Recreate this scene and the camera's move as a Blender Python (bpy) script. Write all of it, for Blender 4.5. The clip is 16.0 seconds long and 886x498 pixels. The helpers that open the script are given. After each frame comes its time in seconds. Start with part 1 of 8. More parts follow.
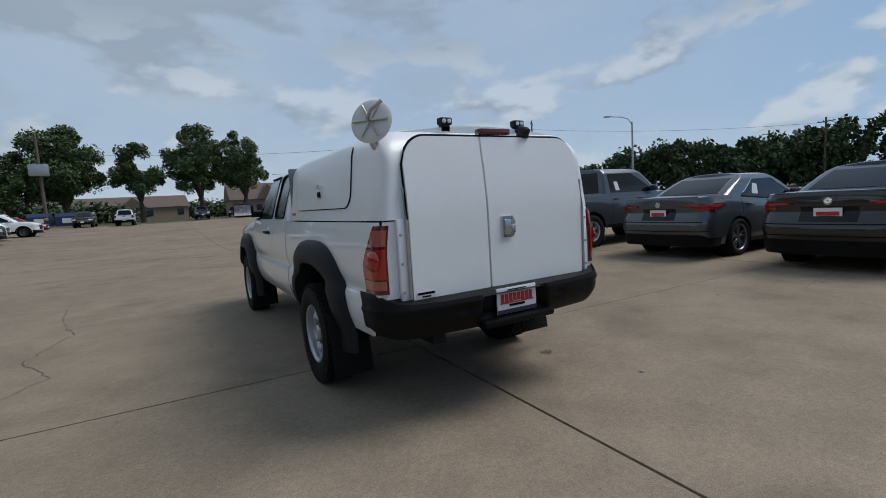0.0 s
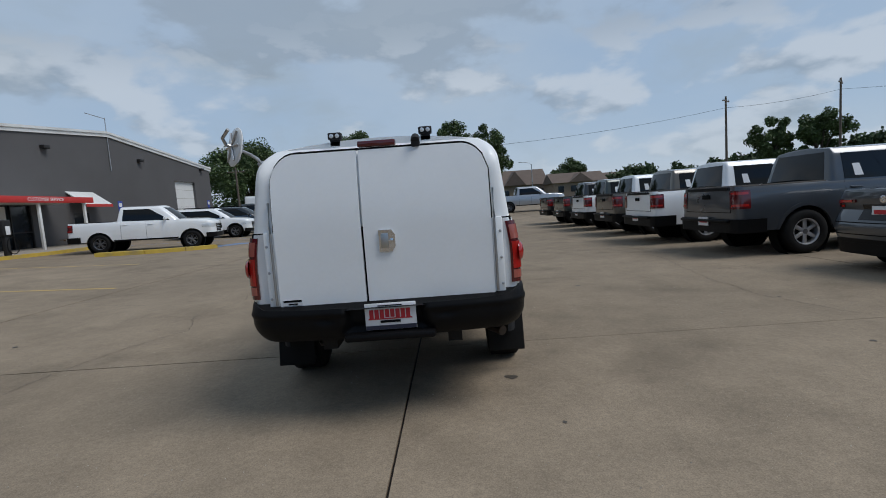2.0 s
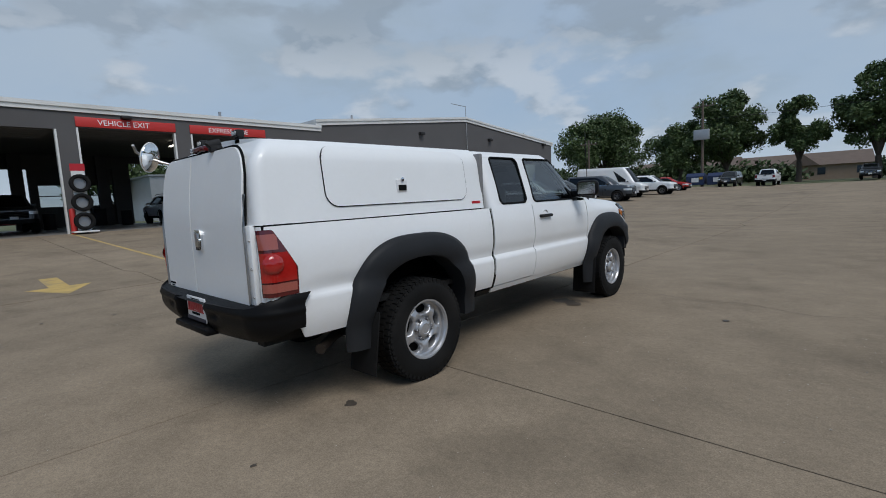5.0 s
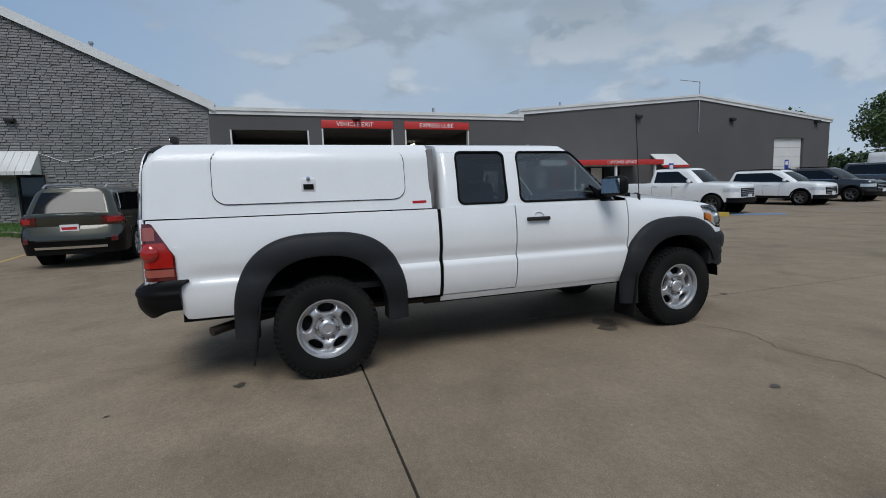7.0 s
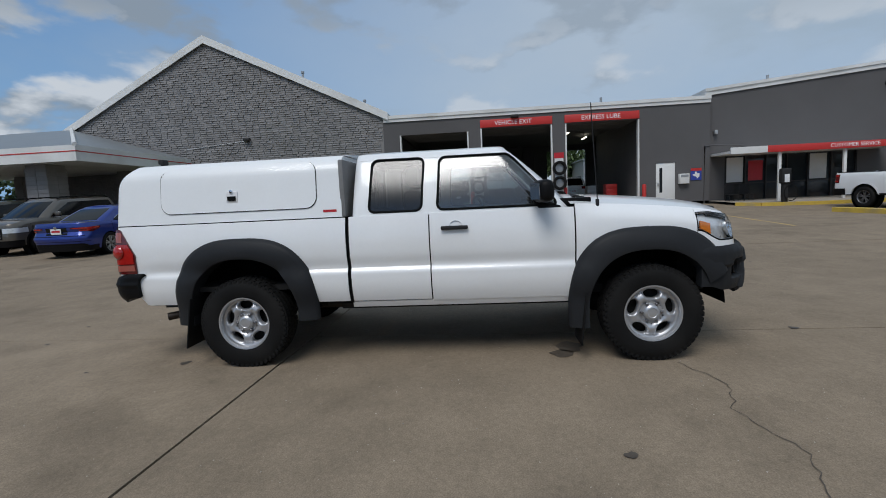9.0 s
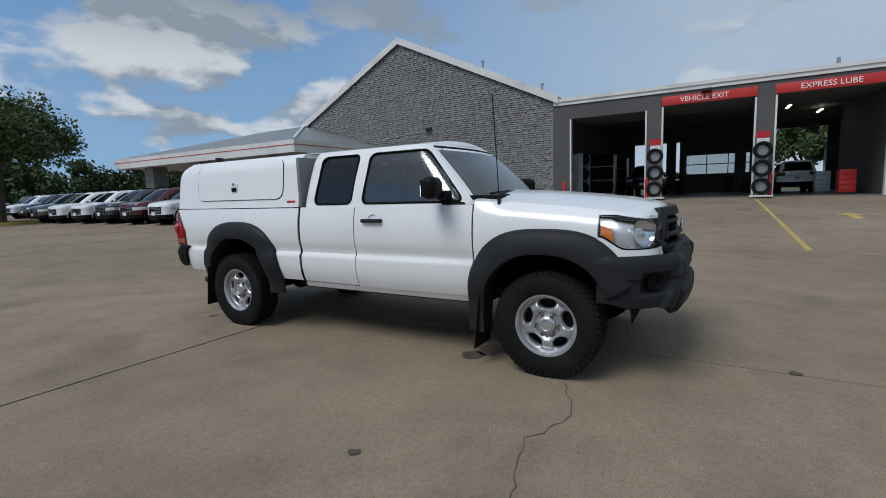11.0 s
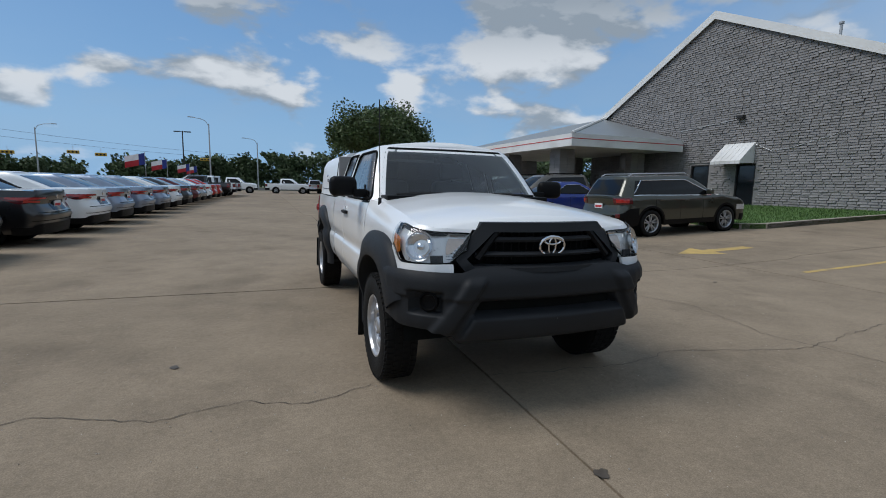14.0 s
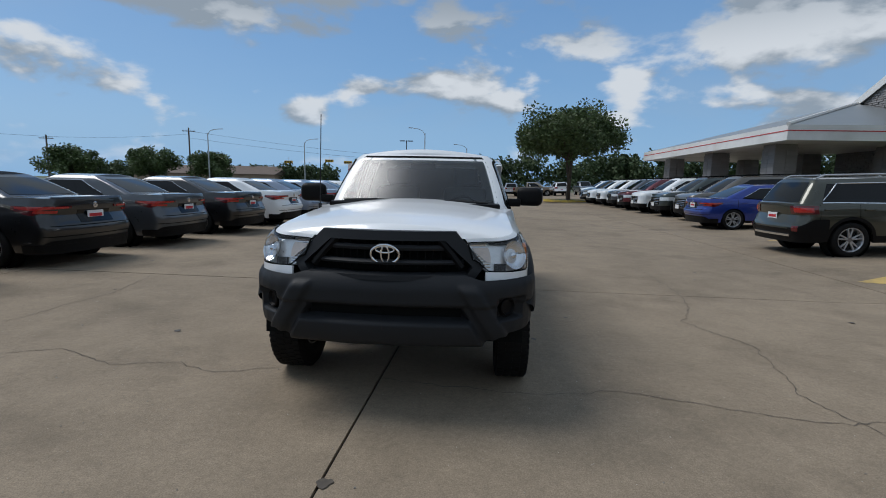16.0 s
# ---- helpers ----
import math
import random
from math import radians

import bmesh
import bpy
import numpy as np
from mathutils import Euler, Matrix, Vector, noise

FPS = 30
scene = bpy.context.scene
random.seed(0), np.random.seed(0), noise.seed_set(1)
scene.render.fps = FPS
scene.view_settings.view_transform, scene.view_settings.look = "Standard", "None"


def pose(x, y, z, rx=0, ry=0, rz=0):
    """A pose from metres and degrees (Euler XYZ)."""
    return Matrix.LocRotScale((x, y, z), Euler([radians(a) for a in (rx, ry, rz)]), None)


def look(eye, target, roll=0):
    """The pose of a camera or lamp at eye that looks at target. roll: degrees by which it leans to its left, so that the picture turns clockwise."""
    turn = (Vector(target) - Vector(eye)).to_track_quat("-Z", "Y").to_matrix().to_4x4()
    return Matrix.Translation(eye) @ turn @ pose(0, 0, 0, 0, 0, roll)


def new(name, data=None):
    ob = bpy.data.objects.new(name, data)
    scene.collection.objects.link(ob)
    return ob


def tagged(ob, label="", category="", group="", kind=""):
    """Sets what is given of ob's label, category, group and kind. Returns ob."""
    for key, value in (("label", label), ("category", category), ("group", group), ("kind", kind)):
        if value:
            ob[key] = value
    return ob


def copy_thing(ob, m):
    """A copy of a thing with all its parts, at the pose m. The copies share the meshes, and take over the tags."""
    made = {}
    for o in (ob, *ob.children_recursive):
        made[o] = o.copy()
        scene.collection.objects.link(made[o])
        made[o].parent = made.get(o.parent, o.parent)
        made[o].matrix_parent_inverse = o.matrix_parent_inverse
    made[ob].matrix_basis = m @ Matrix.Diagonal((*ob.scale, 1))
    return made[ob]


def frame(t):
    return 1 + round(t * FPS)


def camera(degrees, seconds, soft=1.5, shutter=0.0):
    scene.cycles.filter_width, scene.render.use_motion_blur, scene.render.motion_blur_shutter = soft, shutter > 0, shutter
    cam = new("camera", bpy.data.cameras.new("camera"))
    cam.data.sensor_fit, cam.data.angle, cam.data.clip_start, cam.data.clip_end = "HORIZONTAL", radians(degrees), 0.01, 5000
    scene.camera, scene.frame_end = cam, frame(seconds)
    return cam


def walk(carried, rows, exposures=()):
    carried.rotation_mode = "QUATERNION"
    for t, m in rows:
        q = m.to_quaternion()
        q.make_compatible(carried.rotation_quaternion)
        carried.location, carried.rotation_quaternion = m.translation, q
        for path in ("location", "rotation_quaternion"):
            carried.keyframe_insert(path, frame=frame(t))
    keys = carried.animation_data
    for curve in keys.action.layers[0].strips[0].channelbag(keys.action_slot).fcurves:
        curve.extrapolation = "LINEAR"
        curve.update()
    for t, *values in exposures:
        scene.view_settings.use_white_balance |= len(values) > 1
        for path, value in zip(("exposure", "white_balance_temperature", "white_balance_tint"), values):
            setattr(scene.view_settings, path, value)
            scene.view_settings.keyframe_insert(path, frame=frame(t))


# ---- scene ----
cam = camera(86.7, 16.0, soft=0.95)
PATH = [
    (0, (-1.776, -3.473, 1.287), (-0.777, -1.752, 1.086), -3.6),
    (0.5, (-1.287, -3.704, 1.287), (-0.532, -1.861, 1.106), -3.6),
    (1, (-0.766, -3.858, 1.286), (-0.259, -1.931, 1.108), -3.9),
    (1.5, (-0.202, -3.936, 1.294), (0.059, -1.962, 1.111), -3.9),
    (2, (0.368, -3.973, 1.302), (0.366, -1.982, 1.112), -4.1),
    (2.5, (0.924, -3.867, 1.302), (0.653, -1.894, 1.12), -3.9),
    (3, (1.462, -3.696, 1.312), (0.941, -1.774, 1.136), -3.4),
    (3.5, (1.955, -3.427, 1.291), (1.198, -1.584, 1.116), -2.9),
    (4, (2.435, -3.121, 1.295), (1.464, -1.381, 1.113), -2.7),
    (4.5, (2.863, -2.76, 1.3), (1.699, -1.145, 1.104), -2.8),
    (5, (3.277, -2.336, 1.307), (1.924, -0.879, 1.089), -2.9),
    (7.5, (4.489, 0.297, 1.297), (2.55, 0.732, 1.076), -2.0),
    (8, (4.598, 0.864, 1.298), (2.624, 1.1, 1.083), -2.4),
    (10.5, (4.154, 3.674, 1.315), (2.337, 2.871, 1.084), -2.2),
    (11, (3.958, 4.224, 1.303), (2.241, 3.228, 1.06), -1.9),
    (11.5, (3.695, 4.731, 1.301), (2.103, 3.547, 1.043), -1.6),
    (12, (3.39, 5.185, 1.327), (1.949, 3.825, 1.054), -1.2),
    (12.5, (3.043, 5.595, 1.348), (1.77, 4.079, 1.067), -0.8),
    (13, (2.594, 5.929, 1.343), (1.511, 4.271, 1.065), -0.4),
    (13.5, (2.126, 6.215, 1.354), (1.234, 4.445, 1.087), 0.5),
    (14, (1.613, 6.404, 1.348), (0.907, 4.552, 1.082), 1.2),
    (14.5, (1.094, 6.573, 1.356), (0.582, 4.659, 1.085), 1.4),
    (15, (0.554, 6.69, 1.372), (0.243, 4.733, 1.1), 1.5),
    (15.5, (-0.002, 6.741, 1.406), (-0.091, 4.762, 1.13), 1.4),
    (16, (-0.56, 6.75, 1.427), (-0.406, 4.775, 1.153), 1.2),
]
walk(cam, [(t, look(eye, target, roll)) for t, eye, target, roll in PATH], [(0, 0.14), (3.5, 0.09), (5, 0.06), (7.5, 0.08), (11, 0.12), (13, 0.24), (16, 0.22)])

# ---- light: bright broken overcast, blue towards the street ----
world = bpy.data.worlds.new("world")
scene.world = world
world.use_nodes = True
SUN_ELEV, SUN_AZ = radians(54), radians(108)


def build_world():
    nt = world.node_tree
    nt.nodes.clear()
    N, L = nt.nodes.new, nt.links.new
    out, bg = N("ShaderNodeOutputWorld"), N("ShaderNodeBackground")
    sky = N("ShaderNodeTexSky")
    sky.sky_type, sky.sun_disc = "NISHITA", False
    sky.sun_elevation, sky.sun_rotation = SUN_ELEV, SUN_AZ
    sky.air_density, sky.dust_density = 1.0, 1.2
    tc = N("ShaderNodeTexCoord")
    sep = N("ShaderNodeSeparateXYZ")
    L(tc.outputs["Generated"], sep.inputs[0])

    def m(op, a, b=None, c=None):
        n = N("ShaderNodeMath")
        n.operation = op
        for k, v in enumerate((a, b, c)):
            if v is None:
                continue
            if isinstance(v, (int, float)):
                n.inputs[k].default_value = v
            else:
                L(v, n.inputs[k])
        return n.outputs[0]

    z = m("MAXIMUM", sep.outputs[2], 0.0)
    zz = m("ADD", m("MULTIPLY", z, 0.75), 0.42)

    def dome(up, ox):
        comb = N("ShaderNodeCombineXYZ")
        L(m("ADD", m("DIVIDE", sep.outputs[0], zz), ox), comb.inputs[0])
        L(m("DIVIDE", sep.outputs[1], zz), comb.inputs[1])
        L(m("ADD", m("MULTIPLY", z, 2.6), up), comb.inputs[2])
        return comb

    flat = dome(0.0, 4.3)

    def noise_tex(scale, detail, rough, dist=0.0, comb=None):
        comb = comb or flat
        n = N("ShaderNodeTexNoise")
        n.inputs["Scale"].default_value, n.inputs["Detail"].default_value = scale, detail
        n.inputs["Roughness"].default_value, n.inputs["Distortion"].default_value = rough, dist
        L(comb.outputs[0], n.inputs["Vector"])
        return n.outputs["Fac"]

    def ramp(fac, lo, hi, c0=(0, 0, 0, 1), c1=(1, 1, 1, 1)):
        n = N("ShaderNodeMapRange")
        n.interpolation_type = "SMOOTHSTEP"
        n.inputs[1].default_value, n.inputs[2].default_value = lo, hi
        L(fac, n.inputs[0])
        return n.outputs[0]

    puffs = noise_tex(2.7, 8, 0.5, 0.1)
    above = noise_tex(2.7, 8, 0.5, 0.1, dome(0.11, 4.3))
    veil = noise_tex(0.8, 5, 0.6)
    # cloud cover thickens away from the street
    away = ramp(m("ADD", sep.outputs[1], m("MULTIPLY", sep.outputs[0], -0.35)), -0.6, 0.55)
    cover = m("ADD", m("ADD", puffs, m("MULTIPLY", away, 0.012)), m("MULTIPLY", ramp(z, 0.23, 0.34), 0.085))
    mask = m("MULTIPLY", ramp(cover, 0.52, 0.615), m("SUBTRACT", 1.0, m("MULTIPLY", away, 0.45)))
    thick = m("MINIMUM", m("ADD", ramp(m("SUBTRACT", above, puffs), -0.06, 0.09), m("MULTIPLY", ramp(z, 0.22, 0.36), 0.95)), 1.0)
    haze = m("MULTIPLY", m("ADD", m("MULTIPLY", away, 0.62), m("MULTIPLY", veil, 0.35)), ramp(veil, 0.15, 0.75))
    haze = m("MINIMUM", m("ADD", m("MULTIPLY", away, 0.55), m("MULTIPLY", haze, 0.38)), 0.9)

    def mix(fac, a, b):
        n = N("ShaderNodeMix")
        n.data_type = "RGBA"
        L(fac, n.inputs[0])
        for k, v in ((6, a), (7, b)):
            if isinstance(v, tuple):
                n.inputs[k].default_value = v
            else:
                L(v, n.inputs[k])
        return n.outputs[2]

    veil_c = (4.7, 5.6, 6.6, 1)
    lit, shade = (6.3, 6.8, 7.4, 1), (2.7, 3.3, 4.0, 1)
    hs = N("ShaderNodeHueSaturation")
    hs.inputs["Saturation"].default_value, hs.inputs["Value"].default_value = 1.25, 0.9
    L(sky.outputs[0], hs.inputs["Color"])
    blue = mix(ramp(z, 0.0, 0.6), (2.2, 4.4, 7.5, 1), (1.15, 2.75, 5.8, 1))
    half = m("ADD", 0.7, m("MULTIPLY", away, 0.1))
    c = mix(half, hs.outputs[0], blue)
    c = mix(haze, c, veil_c)
    # soft darker banks in the overcast
    banks = m("MULTIPLY", ramp(noise_tex(1.7, 6, 0.55, 0.2, dome(0.0, 9.1)), 0.48, 0.66), m("ADD", 0.12, m("MULTIPLY", away, 0.5)))
    c = mix(banks, c, (3.5, 4.4, 5.3, 1))
    c = mix(mask, c, mix(thick, lit, shade))
    low = m("ADD", m("MULTIPLY", ramp(sep.outputs[2], -0.02, 0.16), 0.75), 0.25)
    c = mix(low, mix(away, (2.4, 4.5, 7.2, 1), (5.4, 6.3, 7.2, 1)), c)
    L(c, bg.inputs["Color"])
    bg.inputs["Strength"].default_value = 0.085
    L(bg.outputs[0], out.inputs[0])


build_world()
sun = new("sun", bpy.data.lights.new("sun", "SUN"))
sun.data.energy, sun.data.angle, sun.data.color = 1.75, radians(32), (1.0, 0.988, 0.972)
sun.matrix_world = look((0, 0, 50), (50 * math.sin(SUN_AZ) * -0.72, 50 * math.cos(SUN_AZ) * -0.72, 0))

# ---- materials ----
def mat(name, col, rough=0.6, metal=0.0, var=0.15, scale=1.5, fine=40.0, bump=0.0, spec=0.5, coat=0.0, dirt=None, dirt_amt=0.0, per=0.0, coords="Object", emit=0.0):
    m = bpy.data.materials.new(name)
    m.use_nodes = True
    nt = m.node_tree
    b = nt.nodes["Principled BSDF"]
    N, L = nt.nodes.new, nt.links.new
    b.inputs["Roughness"].default_value, b.inputs["Metallic"].default_value = rough, metal
    b.inputs["Specular IOR Level"].default_value = spec
    b.inputs["Coat Weight"].default_value, b.inputs["Coat Roughness"].default_value = coat, 0.04
    if emit:
        b.inputs["Emission Color"].default_value = (*col, 1)
        b.inputs["Emission Strength"].default_value = emit
    tc = N("ShaderNodeTexCoord")
    n1, n2 = N("ShaderNodeTexNoise"), N("ShaderNodeTexNoise")
    for n, s, d in ((n1, scale, 5), (n2, fine, 4)):
        n.inputs["Scale"].default_value, n.inputs["Detail"].default_value = s, d
        n.inputs["Roughness"].default_value = 0.6
        L(tc.outputs[coords], n.inputs["Vector"])
    mx = N("ShaderNodeMix")
    mx.data_type = "FLOAT"
    mx.inputs[0].default_value = 0.4
    L(n1.outputs["Fac"], mx.inputs[2]), L(n2.outputs["Fac"], mx.inputs[3])
    r = N("ShaderNodeMapRange")
    r.inputs[1].default_value, r.inputs[2].default_value = 0.3, 0.7
    r.inputs[3].default_value, r.inputs[4].default_value = 1 - var, 1 + var
    L(mx.outputs[0], r.inputs[0])
    fac = r.outputs[0]
    if per:
        oi, mr, mu = N("ShaderNodeObjectInfo"), N("ShaderNodeMapRange"), N("ShaderNodeMath")
        ge = N("ShaderNodeNewGeometry")
        ad, fr = N("ShaderNodeMath"), N("ShaderNodeMath")
        fr.operation = "FRACT"
        L(oi.outputs["Random"], ad.inputs[0]), L(ge.outputs["Random Per Island"], ad.inputs[1]), L(ad.outputs[0], fr.inputs[0])
        mr.inputs[3].default_value, mr.inputs[4].default_value = 1 - per, 1 + per
        L(fr.outputs[0], mr.inputs[0])
        mu.operation = "MULTIPLY"
        L(fac, mu.inputs[0]), L(mr.outputs[0], mu.inputs[1])
        fac = mu.outputs[0]
    vm = N("ShaderNodeVectorMath")
    vm.operation = "SCALE"
    vm.inputs[0].default_value = col[:3]
    L(fac, vm.inputs["Scale"])
    colour = vm.outputs[0]
    if dirt:
        n3, r3, mc = N("ShaderNodeTexNoise"), N("ShaderNodeMapRange"), N("ShaderNodeMix")
        n3.inputs["Scale"].default_value, n3.inputs["Detail"].default_value = scale * 0.45, 7
        L(tc.outputs[coords], n3.inputs["Vector"])
        r3.inputs[1].default_value, r3.inputs[2].default_value, r3.inputs[4].default_value = 0.5, 0.72, dirt_amt
        L(n3.outputs["Fac"], r3.inputs[0])
        mc.data_type = "RGBA"
        L(r3.outputs[0], mc.inputs[0]), L(colour, mc.inputs[6])
        mc.inputs[7].default_value = (*dirt, 1)
        colour = mc.outputs[2]
    L(colour, b.inputs["Base Color"])
    rr = N("ShaderNodeMapRange")
    rr.inputs[3].default_value, rr.inputs[4].default_value = max(rough - 0.08, 0.01), min(rough + 0.08, 1)
    L(n1.outputs["Fac"], rr.inputs[0]), L(rr.outputs[0], b.inputs["Roughness"])
    if bump:
        bp = N("ShaderNodeBump")
        bp.inputs["Strength"].default_value, bp.inputs["Distance"].default_value = bump, 0.01
        L(n2.outputs["Fac"], bp.inputs["Height"]), L(bp.outputs[0], b.inputs["Normal"])
    return m


def glass_mat(name, tint, gloss_rough=0.02, base=0.09, power=4.0):
    m = bpy.data.materials.new(name)
    m.use_nodes = True
    nt = m.node_tree
    nt.nodes.clear()
    N, L = nt.nodes.new, nt.links.new
    out, mx, tr, gl, fr = N("ShaderNodeOutputMaterial"), N("ShaderNodeMixShader"), N("ShaderNodeBsdfTransparent"), N("ShaderNodeBsdfGlossy"), N("ShaderNodeLayerWeight")
    pw, ml = N("ShaderNodeMath"), N("ShaderNodeMath")
    tr.inputs[0].default_value = (*tint, 1)
    gl.inputs["Roughness"].default_value = gloss_rough
    fr.inputs[0].default_value = 0.5
    pw.operation, pw.inputs[1].default_value = "POWER", power
    ml.operation, ml.inputs[1].default_value, ml.inputs[2].default_value = "MULTIPLY_ADD", 0.9, base
    L(fr.outputs["Facing"], pw.inputs[0]), L(pw.outputs[0], ml.inputs[0]), L(ml.outputs[0], mx.inputs[0])
    L(tr.outputs[0], mx.inputs[1]), L(gl.outputs[0], mx.inputs[2]), L(mx.outputs[0], out.inputs[0])
    return m


def mat_lot(name):
    """Tan concrete: broad weathering, blotches, and salt-and-pepper aggregate worn open at the top."""
    m = bpy.data.materials.new(name)
    m.use_nodes = True
    nt = m.node_tree
    b = nt.nodes["Principled BSDF"]
    N, L = nt.nodes.new, nt.links.new
    tc, oi = N("ShaderNodeTexCoord"), N("ShaderNodeObjectInfo")

    def noise(scale, detail, rough, lo, hi, a, b_):
        n, r = N("ShaderNodeTexNoise"), N("ShaderNodeMapRange")
        n.inputs["Scale"].default_value, n.inputs["Detail"].default_value, n.inputs["Roughness"].default_value = scale, detail, rough
        L(tc.outputs["Object"], n.inputs["Vector"])
        for k, v in enumerate((lo, hi, a, b_)):
            r.inputs[k + 1].default_value = v
        L(n.outputs["Fac"], r.inputs[0])
        return r.outputs[0], n.outputs["Fac"]

    def mul(a, c):
        n = N("ShaderNodeMath")
        n.operation = "MULTIPLY"
        L(a, n.inputs[0]), L(c, n.inputs[1])
        return n.outputs[0]

    broad, bf = noise(0.22, 4, 0.5, 0.3, 0.7, 0.84, 1.12)
    damp, _ = noise(0.7, 7, 0.62, 0.52, 0.66, 1.0, 0.80)
    blot, _ = noise(1.9, 8, 0.7, 0.3, 0.7, 0.84, 1.14)
    grain, gf = noise(26.0, 5, 0.75, 0.32, 0.68, 0.86, 1.13)
    fine, ff = noise(120.0, 3, 0.7, 0.3, 0.7, 0.75, 1.25)
    per = N("ShaderNodeMapRange")
    per.inputs[3].default_value, per.inputs[4].default_value = 0.965, 1.035
    L(oi.outputs["Random"], per.inputs[0])
    fac = mul(mul(mul(mul(broad, damp), blot), mul(grain, fine)), per.outputs[0])
    vm = N("ShaderNodeVectorMath")
    vm.operation = "SCALE"
    vm.inputs[0].default_value = (0.266, 0.211, 0.151)
    L(fac, vm.inputs["Scale"]), L(vm.outputs[0], b.inputs["Base Color"])
    b.inputs["Roughness"].default_value, b.inputs["Specular IOR Level"].default_value = 0.85, 0.2
    bp = N("ShaderNodeBump")
    bp.inputs["Strength"].default_value, bp.inputs["Distance"].default_value = 0.35, 0.006
    L(gf, bp.inputs["Height"]), L(bp.outputs[0], b.inputs["Normal"])
    return m


M = {}
M["white"] = mat("white_paint", (0.87, 0.88, 0.88), 0.32, var=0.025, scale=2.0, coat=0.8, dirt=(0.55, 0.52, 0.47), dirt_amt=0.12)
M["cap_white"] = mat("white_gelcoat", (0.87, 0.885, 0.885), 0.4, var=0.025, scale=2.0, coat=0.35, dirt=(0.6, 0.58, 0.54), dirt_amt=0.12)
M["black_plastic"] = mat("black_textured_plastic", (0.006, 0.006, 0.0065), 0.45, var=0.2, scale=3, fine=350, bump=0.12, dirt=(0.013, 0.0125, 0.012), dirt_amt=0.35, spec=0.12)
M["grey_plastic"] = mat("charcoal_plastic", (0.023, 0.0245, 0.027), 0.5, var=0.12, scale=3, fine=350, bump=0.1, dirt=(0.035, 0.035, 0.035), dirt_amt=0.25, spec=0.14)
M["gap"] = mat("dark_gap", (0.005, 0.006, 0.006), 0.9, spec=0.15)
M["rubber"] = mat("tyre_rubber", (0.008, 0.008, 0.008), 0.8, var=0.25, scale=6, fine=120, bump=0.2, dirt=(0.03, 0.027, 0.024), dirt_amt=0.3, spec=0.2)
M["rim"] = mat("silver_wheel_paint", (0.50, 0.51, 0.53), 0.32, 0.6, var=0.06, scale=8, dirt=(0.3, 0.28, 0.26), dirt_amt=0.25)
M["rim_dark"] = mat("machined_dark_wheel", (0.20, 0.20, 0.21), 0.3, 0.7)
M["chrome"] = mat("chrome", (0.75, 0.76, 0.78), 0.12, 1.0, var=0.03)
M["steel"] = mat("brushed_steel", (0.5, 0.5, 0.5), 0.35, 1.0, var=0.1, fine=200)
M["glass_dark"] = mat("dark_car_glass", (0.005, 0.006, 0.007), 0.04, var=0.1, spec=0.35)
M["glass"] = glass_mat("clear_tinted_glass", (0.46, 0.52, 0.51), 0.18, base=0.19)
M["screen"] = glass_mat("windscreen_glass", (0.50, 0.55, 0.54), 0.3, base=0.07, power=2.6)
M["glass_tint"] = glass_mat("privacy_glass", (0.10, 0.11, 0.12), 0.18)
M["lens"] = glass_mat("clear_lens", (0.95, 0.96, 0.97), base=0.04)
M["red_lens"] = mat("red_lens", (0.42, 0.016, 0.012), 0.12, var=0.15, scale=10, coat=0.8)
M["red_dark"] = mat("deep_red_lens", (0.10, 0.006, 0.007), 0.12, var=0.15, coat=0.8)
M["amber"] = mat("amber_lens", (0.75, 0.22, 0.03), 0.15, coat=0.7)
M["clear_lens"] = mat("pinkish_clear_lens", (0.38, 0.10, 0.075), 0.12, var=0.2, fine=150, coat=0.8)
M["turn"] = mat("pale_turn_lens", (0.70, 0.60, 0.53), 0.2, var=0.15, coat=0.7)
M["reflector"] = mat("lamp_reflector", (0.78, 0.79, 0.79), 0.30, 0.55, var=0.12, scale=14, fine=25, bump=0.15)
M["plate"] = mat("plate_white", (0.78, 0.78, 0.78), 0.35, var=0.03)
M["plate_red"] = mat("plate_red", (0.5, 0.02, 0.03), 0.4)
M["plate_dark"] = mat("plate_navy", (0.02, 0.025, 0.05), 0.4)
M["interior"] = mat("grey_cloth", (0.12, 0.12, 0.125), 0.9, var=0.2, fine=200)
M["interior_dark"] = mat("dark_trim", (0.012, 0.012, 0.013), 0.8)
M["mirror"] = mat("mirror_silver", (0.86, 0.87, 0.88), 0.03, 1.0, var=0.01)
M["under"] = mat("underbody", (0.010, 0.0095, 0.009), 0.85, var=0.4, scale=6)
M["concrete"] = mat_lot("lot_concrete")
M["pebble"] = mat("pale_grit", (0.36, 0.32, 0.27), 0.85, per=0.35)
M["joint"] = mat("joint_tar", (0.035, 0.03, 0.026), 0.9)
M["crack"] = mat("crack_dark", (0.10, 0.082, 0.066), 0.95, var=0.4, scale=9)
M["stain"] = mat("oil_stain", (0.085, 0.07, 0.055), 0.6, var=0.4, scale=9)
M["kerb"] = mat("kerb_concrete", (0.33, 0.29, 0.24), 0.85, var=0.2, scale=2, bump=0.3)
M["yellow"] = mat("worn_yellow_paint", (0.52, 0.36, 0.12), 0.75, var=0.25, scale=5, fine=60, dirt=(0.25, 0.2, 0.15), dirt_amt=0.9)
M["kerb_yellow"] = mat("yellow_kerb_paint", (0.55, 0.38, 0.06), 0.7, var=0.2, scale=4, dirt=(0.3, 0.25, 0.17), dirt_amt=0.7)
